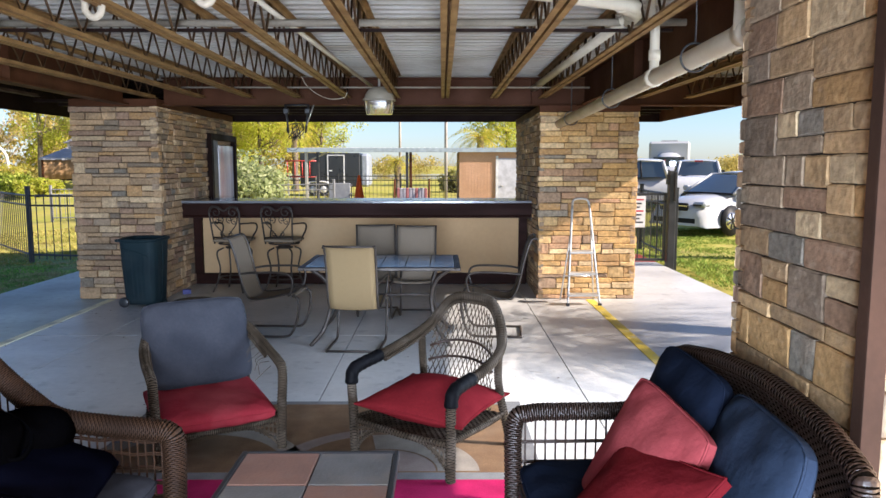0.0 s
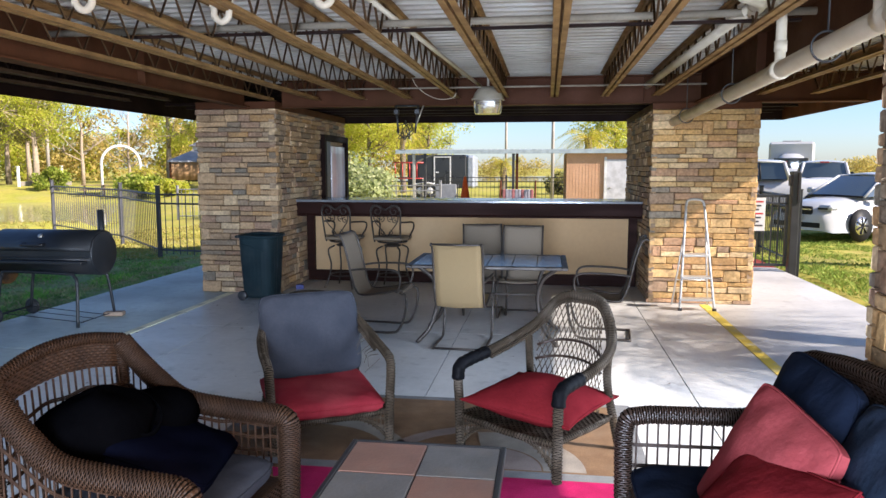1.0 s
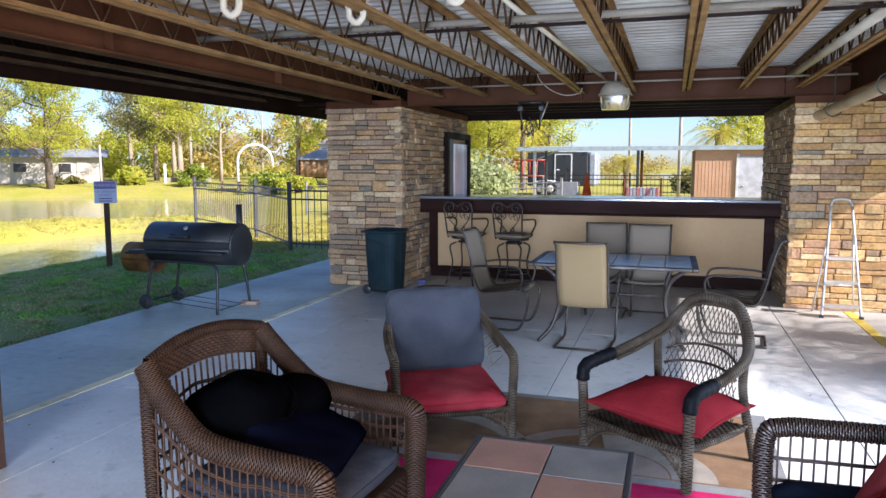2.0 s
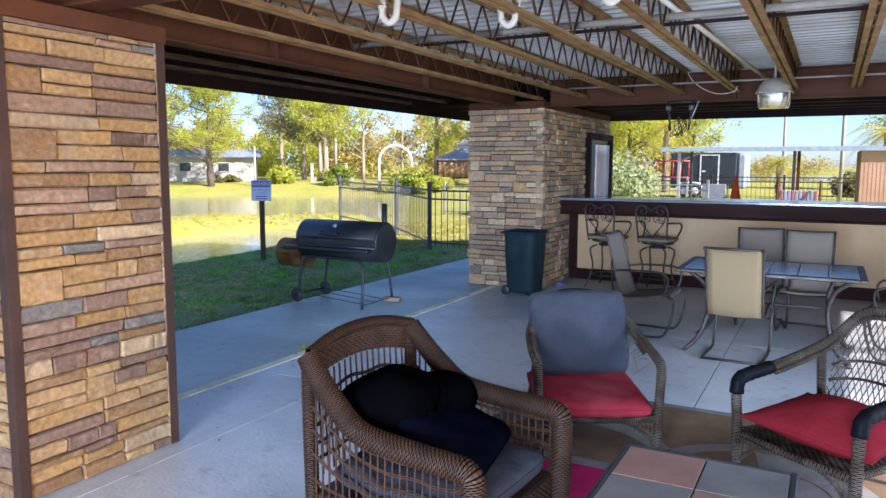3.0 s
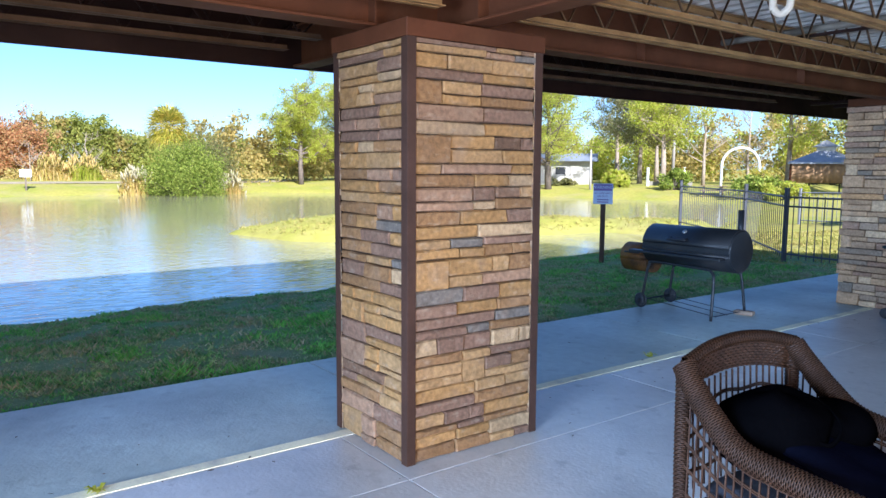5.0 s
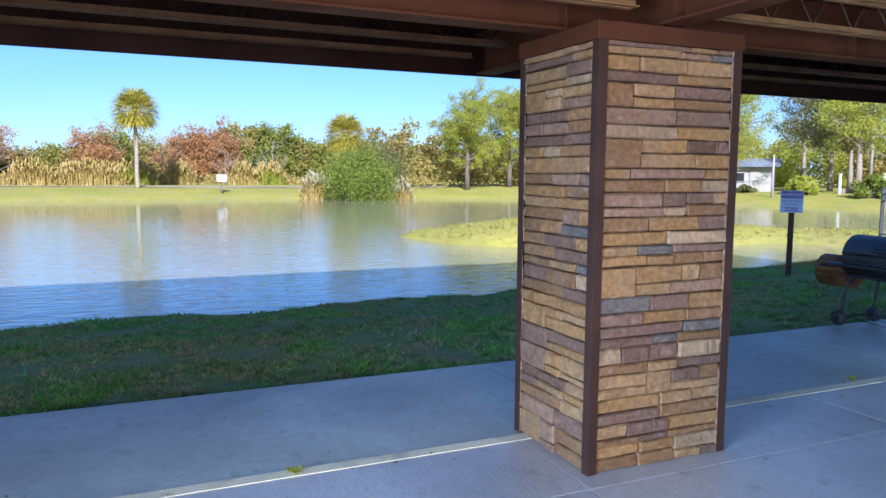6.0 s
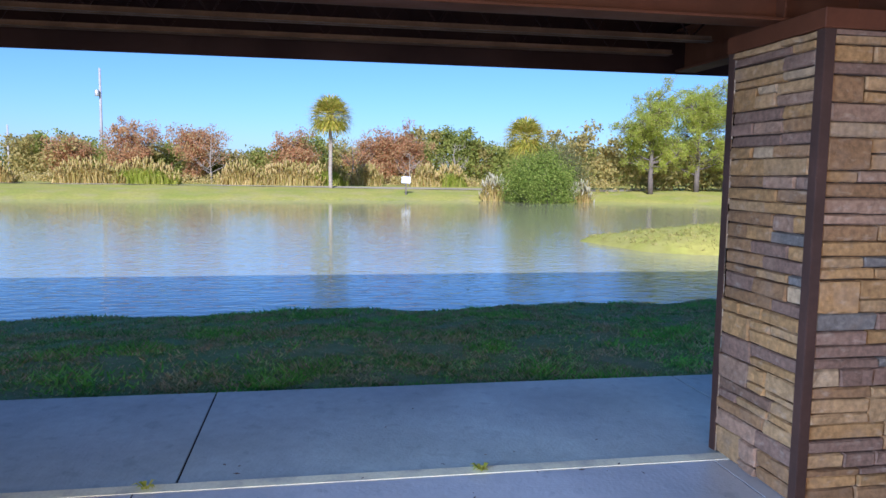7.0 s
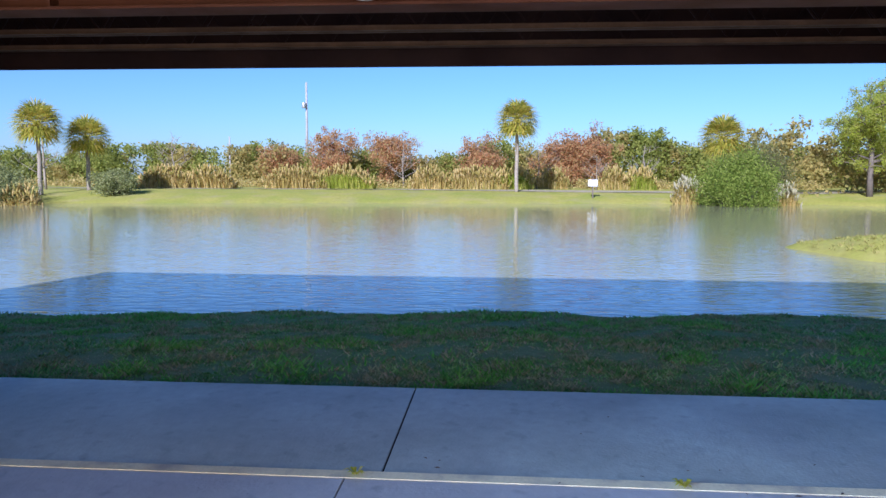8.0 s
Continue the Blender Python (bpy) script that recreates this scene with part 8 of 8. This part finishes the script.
def loft(stations, n=10):
    """Car shell from stations (y, half width low, half width high, z low, z high)."""
    mb = MB()
    vs, fs = [], []
    for y, wl, wh, zl, zh in stations:
        ring = []
        for k in range(n + 1):
            t = k / n
            a = math.pi * (t - 0.5)
            x = math.sin(a)
            c = max(0.0, 1 - abs(x) ** 3.2) ** (1 / 2.2)
            w = wl + (wh - wl) * c
            ring.append((w * (abs(x) ** 0.75) * (1 if x > 0 else -1), y, zl + (zh - zl) * c))
        vs += ring
    m = n + 1
    for i in range(len(stations) - 1):
        for k in range(n):
            fs.append((i * m + k, i * m + k + 1, (i + 1) * m + k + 1, (i + 1) * m + k))
    fs.append(tuple(range(m))[::-1])
    fs.append(tuple((len(stations) - 1) * m + k for k in range(m)))
    return mb.add(vs, fs, True)


def car_wheel(ob, x, y, r):
    s = 1 if x > 0 else -1
    w = part("wheel", MB().lathe([(0.0, 0.03), (r * 0.2, 0.04), (r * 0.62, 0.02), (r * 0.64, -0.02)], 20, Matrix.Translation((x, y, r)) @ Matrix.Rotation(s * math.pi / 2, 4, "Y")), M_CHROME, ob)
    part("tyre", MB().tube([(x - s * 0.05, y + r * 0.80 * math.cos(a * math.pi / 14), r + r * 0.80 * math.sin(a * math.pi / 14)) for a in range(28)], r * 0.2, 8, closed=True), M_BLACK, w)
    sp = MB()
    for k in range(7):
        a = k * 2 * math.pi / 7
        sp.tube([(x + s * 0.035, y, r), (x + s * 0.035, y + r * 0.58 * math.cos(a), r + r * 0.58 * math.sin(a))], 0.022, 4)
    part("spoke", sp, M_TRIM, w)


def cabin(ob, base_front, base_rear, top_front, top_rear, bow=0.05):
    """Glass house of a car between four corners (half width, y, z): screens, side windows, roof and pillars."""
    (wf, yf, zf), (wr, yr, zr), (tf, ytf, ztf), (tr, ytr, ztr) = base_front, base_rear, top_front, top_rear

    def sheet(a, b, c, d, out, nm):
        a, b, c, d = (Vector(q) for q in (a, b, c, d))
        part(nm, MB().grid(lambda u, v: a.lerp(b, u).lerp(d.lerp(c, u), v) + Vector(out) * bow * 4 * u * (1 - u), 8, 4, True), M_GLASS, ob, "dark tinted glass")
    sheet((-wf, yf, zf), (wf, yf, zf), (tf, ytf, ztf), (-tf, ytf, ztf), (0, -1.6, 0), "windscreen")
    sheet((wr, yr, zr), (-wr, yr, zr), (-tr, ytr, ztr), (tr, ytr, ztr), (0, 1.2, 0), "rear_window")
    for q in (-1, 1):
        sheet((q * wf, yf, zf), (q * wr, yr, zr), (q * tr, ytr, ztr), (q * tf, ytf, ztf), (q * 0.4, 0, 0), "side_window")
        part("windscreen_pillar", MB().tube([(q * wf, yf, zf), (q * tf, ytf, ztf)], 0.032, 6), M_WHITE_CAR, ob)
        part("rear_pillar", MB().tube([(q * wr, yr, zr), (q * tr, ytr, ztr)], 0.06, 6), M_WHITE_CAR, ob)
        part("roof_rail", MB().tube([(q * tf, ytf, ztf), (q * (tf + tr) / 2 * 1.02, (ytf + ytr) / 2, max(ztf, ztr) + 0.02), (q * tr, ytr, ztr)], 0.035, 6), M_WHITE_CAR, ob)
        ym = (ytf + ytr) / 2
        part("door_pillar", MB().tube([(q * (wf + wr) / 2 * 1.02, ym + 0.05, (zf + zr) / 2), (q * (tf + tr) / 2 * 1.02, ym, max(ztf, ztr))], 0.03, 6), M_TRIM, ob)
    part("roof_panel", MB().grid(lambda u, v: ((2 * u - 1) * (tf + (tr - tf) * v) * 1.02, ytf + (ytr - ytf) * v, ztf + (ztr - ztf) * v + 0.05 * (1 - (2 * u - 1) ** 2) + 0.05 * 4 * v * (1 - v)), 10, 8, True, 0.03), M_WHITE_CAR, ob)


def sedan(m):
    ob = thing("car", "white sedan parked nose out on the lawn", "car", m)
    part("body", loft([(-2.32, 0.70, 0.55, 0.22, 0.62), (-2.22, 0.84, 0.74, 0.18, 0.74), (-1.7, 0.90, 0.84, 0.18, 0.86), (-0.9, 0.91, 0.86, 0.18, 0.96), (0.0, 0.91, 0.87, 0.18, 0.98), (1.2, 0.91, 0.87, 0.18, 1.0), (1.9, 0.89, 0.82, 0.2, 1.02), (2.25, 0.82, 0.7, 0.25, 0.95), (2.3, 0.7, 0.5, 0.3, 0.8)]), M_WHITE_CAR, ob)
    cabin(ob, (0.72, -1.12, 0.93), (0.70, 1.80, 0.99), (0.56, -0.30, 1.38), (0.54, 1.05, 1.36))
    part("wiper_cowl", MB().tube(curve([(-0.70, -1.13, 0.935), (0, -1.24, 0.95), (0.70, -1.13, 0.935)], 6), 0.022, 6), M_TRIM, ob)
    for s in (-1, 1):
        part("headlight", MB().box(s * 0.62 - 0.17, s * 0.62 + 0.17, -2.24, -1.98, 0.66, 0.77, 0.04), M_LENS, ob, "swept clear headlight")
        part("headlight_lens", MB().box(s * 0.60 - 0.12, s * 0.60 + 0.12, -2.255, -2.241, 0.675, 0.715, 0.005), M_TRIM, ob)
        part("wing_mirror", MB().box(s * 0.98 - 0.09, s * 0.98 + 0.09, -0.78, -0.66, 0.98, 1.10, 0.03), M_WHITE_CAR, ob)
        part("wheel_arch", MB().lathe([(0.36, -0.02), (0.36, 0.02), (0.0, 0.02)], 20, Matrix.Translation((s * 0.90, -1.42, 0.33)) @ Matrix.Rotation(s * math.pi / 2, 4, "Y")), M_TRIM, ob)
        for y in (-1.42, 1.35):
            car_wheel(ob, s * 0.905, y, 0.325)
    part("grille", MB().box(-0.40, 0.40, -2.345, -2.28, 0.56, 0.74, 0.02), M_TRIM, ob, "dark grille with chrome bar")
    part("grille_bar", MB().box(-0.40, 0.40, -2.355, -2.346, 0.66, 0.685), M_CHROME, ob)
    part("bumper_slot", MB().box(-0.62, 0.62, -2.33, -2.20, 0.27, 0.40, 0.02), M_TRIM, ob)
    part("plate", MB().box(-0.2, 0.2, -2.362, -2.356, 0.45, 0.54), M_LENS, ob)


def pickup(m, label):
    ob = thing("pickup_truck", label, "pickup truck", m)
    part("body", loft([(-2.85, 0.85, 0.75, 0.45, 1.0), (-2.7, 0.97, 0.9, 0.42, 1.12), (-1.3, 1.0, 0.95, 0.42, 1.2), (0.8, 1.0, 0.96, 0.42, 1.22), (2.8, 1.0, 0.96, 0.45, 1.22), (2.9, 0.95, 0.9, 0.5, 1.15)]), M_WHITE_CAR, ob)
    cabin(ob, (0.86, -1.35, 1.17), (0.84, 0.98, 1.20), (0.70, -0.70, 1.76), (0.70, 0.80, 1.76), 0.04)
    part("brake_lamp", MB().box(-0.15, 0.15, 0.86, 0.90, 1.76, 1.81), mat("lamp_red", (0.5, 0.02, 0.02), rough=0.3), ob)
    for s in (-1, 1):
        part("tail_lamp", MB().box(s * 0.90 - 0.06, s * 0.90 + 0.06, 2.86, 2.92, 0.75, 1.1, 0.01), bpy.data.materials["lamp_red"], ob)
        part("wing_mirror", MB().box(s * 1.1 - 0.09, s * 1.1 + 0.09, -0.85, -0.75, 1.2, 1.42, 0.02), M_TRIM, ob)
        for y in (-1.85, 1.75):
            car_wheel(ob, s * 0.98, y, 0.39)
    part("bumper", MB().box(-0.95, 0.95, 2.92, 3.05, 0.42, 0.58, 0.02), M_CHROME, ob)


def box_truck(m):
    ob = thing("camper_van", "white camper van parked behind the pickups", "van", m)
    part("body", MB().box(-1.15, 1.15, -2.4, 3.0, 0.5, 3.0, 0.12), M_WHITE_CAR, ob)
    part("cab", loft([(-4.0, 0.95, 0.85, 0.5, 1.3), (-3.4, 1.0, 0.95, 0.5, 1.6), (-2.9, 1.0, 0.9, 0.5, 2.3), (-2.42, 1.0, 0.9, 0.5, 2.4)]), M_WHITE_CAR, ob)
    part("windscreen", MB().box(-0.85, 0.85, -3.46, -3.40, 1.55, 2.1, 0.02), M_GLASS, ob, "dark windscreen")
    part("stripe", MB().box(-1.17, -1.151, -1.6, 1.2, 2.2, 2.5), mat("stripe_tan", (0.55, 0.38, 0.24), rough=0.5), ob)
    part("roof_box", MB().box(-0.5, 0.5, -0.6, 0.4, 3.0, 3.12, 0.03), M_GALV, ob)
    for s in (-1, 1):
        for y in (-3.2, 1.6):
            car_wheel(ob, s * 1.02, y, 0.38)


def nose(x, y, dx, dy):
    """Pose of a vehicle whose nose (-y) points along (dx, dy)."""
    return pose(x, y, 0.0, rz=math.degrees(math.atan2(dx, -dy)))


sedan(nose(7.85, 19.2, -0.85, -0.53))
pickup(nose(7.6, 27.5, -0.96, 0.28), "white crew-cab pickup truck parked side-on")
pickup(nose(10.9, 31.0, 0.25, 0.97), "white pickup truck seen from behind")
pickup(nose(-30.5, 66.0, -0.9, 0.4), "pickup truck half hidden by trees on the far lawn")
box_truck(nose(14.4, 46.0, -0.3, -0.95))

# ---- lawn blades and weeds ----
def lawn_blades(name, x0, x1, y0, y1, n, h, label, material, seed, tufts=None):
    """Short grass over a stretch of bank, thinner where it is worn."""
    nr = np.random.RandomState(seed)
    x, y = nr.uniform(x0, x1, n), nr.uniform(y0, y1, n)
    tx, ty = nr.uniform(x0, x1, n // 14), nr.uniform(y0, y1, n // 14)
    own = nr.randint(0, len(tx), n)
    tuft = nr.rand(n) < 0.7
    x = np.where(tuft, tx[own] + nr.normal(0, 0.045, n), x)
    y = np.where(tuft, ty[own] + nr.normal(0, 0.045, n), y)
    x = np.clip(x, x0, x1)
    keep = (np.sin(x * 2.1 + 1.3 * np.sin(y * 0.9)) + np.sin(y * 1.7 + x) + nr.normal(0, 0.9, n) > -1.3) & (shore_distance(x, y) > 0.25)
    if tufts is not None:
        # only where the grass grows thick
        keep &= np.sin(x * 3.1 + 2.0 * np.sin(y * 1.3)) * np.sin(y * 2.3 + 1.7 * np.sin(x * 1.9)) + nr.normal(0, 0.12, n) > tufts
    x, y = x[keep], y[keep]
    z = ground_z(x, y)
    k = len(x)
    a, b = nr.uniform(0, 6.28, k), nr.uniform(0, 6.28, k)
    ln = h * nr.uniform(0.5, 1.3, k) * (1 + 0.6 * np.sin(x * 4.1 + 2.2 * np.sin(y * 2.7)) * np.sin(y * 3.3 + x))
    w = 0.007 + 0.010 * nr.rand(k)
    base = np.stack([x, y, z - 0.01], 1)
    sd = np.stack([np.cos(a) * w, np.sin(a) * w, np.zeros(k)], 1)
    tip = base + np.stack([np.cos(b) * ln * 0.75, np.sin(b) * ln * 0.75, ln * 0.7], 1)
    vs = np.stack([base - sd, base + sd, tip], 1).reshape(-1, 3)
    me = bpy.data.meshes.new(name)
    me.from_pydata(vs.tolist(), [], np.arange(3 * k).reshape(-1, 3).tolist())
    me.materials.append(material)
    return tagged(part(name, me, None), label, "grass", kind="stuff")


def grass_material():
    """Blades in greens, turning brown in patches."""
    m = ramp_mat("grass_blade", [(0.0, (0.11, 0.27, 0.07)), (0.45, (0.20, 0.41, 0.10)), (0.85, (0.33, 0.45, 0.15)), (1.0, (0.52, 0.47, 0.27))], "island", 0.7, 6.0, 0.0, 0.5, translucent=0.3)
    n, l = m.node_tree.nodes, m.node_tree.links
    tone = n["Hue/Saturation/Value"]
    t = n.new("ShaderNodeTexNoise")
    t.inputs["Scale"].default_value, t.inputs["Detail"].default_value = 3.0, 5.0
    l.new(n["Geometry"].outputs["Position"], t.inputs["Vector"])
    r = n.new("ShaderNodeMapRange")
    for i, q in enumerate((0.51, 0.60, 0.0, 0.8)):
        r.inputs[i + 1].default_value = q
    l.new(t.outputs[0], r.inputs[0])
    x = n.new("ShaderNodeMix")
    x.data_type = "RGBA"
    l.new(r.outputs[0], x.inputs[0])
    l.new(tone.outputs[0], x.inputs[6])
    x.inputs[7].default_value = (0.46, 0.36, 0.25, 1)
    l.new(x.outputs[2], n["Principled BSDF"].inputs["Base Color"])
    return m


# bank blades, their colour raised to make up for the shade
GRASS = grass_material()
lawn_blades("grass", -11.6, -5.16, -9, 14.5, 330000, 0.048, "short green grass with brown tufts on the bank", GRASS, 4)
LUSH_GRASS = ramp_mat("lush_grass_blade", [(0.0, (0.12, 0.36, 0.05)), (0.6, (0.22, 0.50, 0.08)), (1.0, (0.36, 0.54, 0.13))], "island", 0.7, 6.0, 0.0, 0.3, translucent=0.35)
lawn_blades("grass", -11.6, -5.16, -9, 14.5, 150000, 0.085, "lush green tufts of grass in the shaded lawn", LUSH_GRASS, 24, 0.42)
DRY_GRASS = ramp_mat("dry_grass_blade", [(0.0, (0.30, 0.27, 0.13)), (0.6, (0.42, 0.36, 0.20)), (1.0, (0.54, 0.46, 0.29))], "island", 0.8, 2.0, 0.0, 0.2, translucent=0.2)
lawn_blades("dry_grass", -11.6, -5.16, -9, 14.5, 52000, 0.06, "brown dead grass lying in the lawn", DRY_GRASS, 14)
SUN_GRASS = ramp_mat("sun_grass_blade", [(0.0, (0.24, 0.26, 0.045)), (0.5, (0.35, 0.31, 0.07)), (1.0, (0.45, 0.35, 0.13))], "island", 0.8, 3.0, 0.0, 0.3, translucent=0.2)
lawn_blades("grass", -24.8, -14.5, 7, 25.5, 60000, 0.10, "sunlit rough grass on the islet", SUN_GRASS, 5)
# less bright copy of the bank blades, for grass in full sun
LAWN_GRASS = ramp_mat("lawn_grass_blade", [(0.0, (0.13, 0.22, 0.03)), (0.5, (0.22, 0.30, 0.05)), (1.0, (0.34, 0.36, 0.09))], "island", 0.8, 3.0, 0.0, 0.3, translucent=0.2)
lawn_blades("grass", 4.05, 9.0, 8.0, 20.0, 60000, 0.07, "sunlit mown grass beside the patio", LAWN_GRASS, 6)
lawn_blades("grass", -13, -4.2, 13.4, 22, 60000, 0.08, "sunlit mown grass by the fence", SUN_GRASS, 7)


def weed(x, y):
    r = random.Random(int(x * 100))
    ob = thing("weed", "small green weed growing in the slab joint", "weed", pose(x, y, 0.0))
    mb = MB()
    for k in range(16):
        a, ln = r.uniform(0, 6.28), r.uniform(0.03, 0.08)
        d = Vector((math.cos(a), math.sin(a), 0))
        s = Vector((-d.y, d.x, 0)) * 0.009
        p = d * ln * 0.6 + Vector((0, 0, ln * 0.5))
        mb.add([(0, 0, 0), tuple(p + s), tuple(d * ln + Vector((0, 0, ln * 0.35))), tuple(p - s)], [(0, 1, 2, 3)])
    part("leaf_tuft", mb, LEAF_YELLOW, ob)


for x, y in ((-3.53, 1.32), (-3.55, -0.35), (2.32, 6.75), (-3.62, 5.6)):
    weed(x, y)


def leaf_litter():
    """Dry leaf bits and grit blown over the slab."""
    r = random.Random(12)
    mb = MB()
    for _ in range(150):
        x, y = r.uniform(-4.9, 1.4), r.uniform(-0.6, 9.3)
        if r.random() < 0.5:
            x, y = -3.2 + r.gauss(0, 0.5), r.uniform(0, 9)
        a, ln = r.uniform(0, 6.28), r.uniform(0.006, 0.022)
        d, sd = Vector((math.cos(a), math.sin(a), 0)) * ln, Vector((-math.sin(a), math.cos(a), 0)) * ln * 0.4
        c = Vector((x, y, 0.006))
        mb.add([c - d, c + sd + Vector((0, 0, 0.003)), c + d, c - sd], [(0, 1, 2, 3)])
    tagged(part("leaf_litter", mb, BARK), "dry brown leaf bits scattered on the concrete", "leaf litter", kind="stuff")


leaf_litter()


# ---- stones of the pillars ----
ob1 = pillar("pillar_1", **P1, label="ledge-stone pillar beside the bar with a doorway", band=0.085, angles=(), top=2.375)
stone_face(ob1, (P1["x0"], P1["y0"] + 0.03, 0.0), (1, 0, 0), P1["x1"] - P1["x0"], 0.0, 2.29, (1, 2, 2, 2, 3), 11, ragged=0.035, relief=1.35)
stone_face(ob1, (P1["x1"] - 0.03, P1["y0"], 0.0), (0, 1, 0), P1["y1"] - P1["y0"], 0.0, 2.29, (1, 2, 2, 2, 3), 12, False, ragged=0.035, relief=1.35)
stone_face(ob1, (P1["x0"] + 0.03, P1["y1"], 0.0), (0, -1, 0), P1["y1"] - P1["y0"], 0.0, 2.29, (1, 2, 3), 13, False)
ob2 = pillar("pillar_2", **P2, label="ledge-stone pillar with brown steel corner angles", band=0.085,
             angles=((P2["x1"] + 0.004, P2["y0"] - 0.004, 1, -1), (P2["x0"] - 0.004, P2["y0"] - 0.004, -1, -1), (P2["x1"] + 0.004, P2["y1"] + 0.004, 1, 1)))
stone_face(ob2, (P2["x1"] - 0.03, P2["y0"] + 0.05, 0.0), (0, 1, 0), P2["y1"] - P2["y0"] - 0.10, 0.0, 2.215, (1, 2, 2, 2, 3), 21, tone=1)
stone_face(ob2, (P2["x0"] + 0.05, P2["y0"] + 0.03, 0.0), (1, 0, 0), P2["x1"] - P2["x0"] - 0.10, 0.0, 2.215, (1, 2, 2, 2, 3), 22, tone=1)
stone_face(ob2, (P2["x1"], P2["y1"] - 0.03, 0.0), (-1, 0, 0), P2["x1"] - P2["x0"], 0.0, 2.215, (2, 3), 23, False)
stone_face(ob2, (P2["x0"] + 0.03, P2["y1"], 0.0), (0, -1, 0), P2["y1"] - P2["y0"], 0.0, 2.215, (2, 3), 24, False)
ob3 = pillar("pillar_3", **P3, label="ledge-stone pillar at the bar's end, sunlight put into its ochre tones", band=0.07, angles=())
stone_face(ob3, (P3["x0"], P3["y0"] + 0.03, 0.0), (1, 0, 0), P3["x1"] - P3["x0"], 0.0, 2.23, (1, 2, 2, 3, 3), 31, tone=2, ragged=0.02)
stone_face(ob3, (P3["x0"] + 0.03, P3["y1"], 0.0), (0, -1, 0), P3["y1"] - P3["y0"], 0.0, 2.23, (1, 2, 3), 32, False)
stone_face(ob3, (P3["x1"] - 0.03, P3["y0"], 0.0), (0, 1, 0), P3["y1"] - P3["y0"], 0.0, 2.23, (1, 2, 3), 33, False)
ob4 = pillar("pillar_4", **P4, label="large ledge-stone pillar with a brown steel corner behind the sofa", band=0.085,
             angles=((P4["x0"] - 0.004, P4["y0"] - 0.004, -1, -1),))
stone_face(ob4, (P4["x0"] + 0.03, P4["y1"], 0.0), (0, -1, 0), P4["y1"] - P4["y0"] - 0.05, 0.0, 2.215, (2, 2, 3, 3, 4), 41, tone=3, relief=0.38)
stone_face(ob4, (P4["x0"] + 0.05, P4["y0"] + 0.03, 0.0), (1, 0, 0), P4["x1"] - P4["x0"] - 0.05, 0.0, 2.215, (1, 2, 3), 42, False)
stone_face(ob4, (P4["x1"], P4["y1"] - 0.03, 0.0), (-1, 0, 0), P4["x1"] - P4["x0"], 0.0, 2.215, (1, 2, 3), 43, False)
pillar("pillar_5", -3.68, -2.92, -3.65, -2.85, label="plain stone-faced pillar at the far end of the patio", band=0.085, angles=())
pillar("pillar_6", 1.55, 2.70, -3.65, -2.85, label="plain stone-faced pillar at the far end of the patio", band=0.085, angles=())
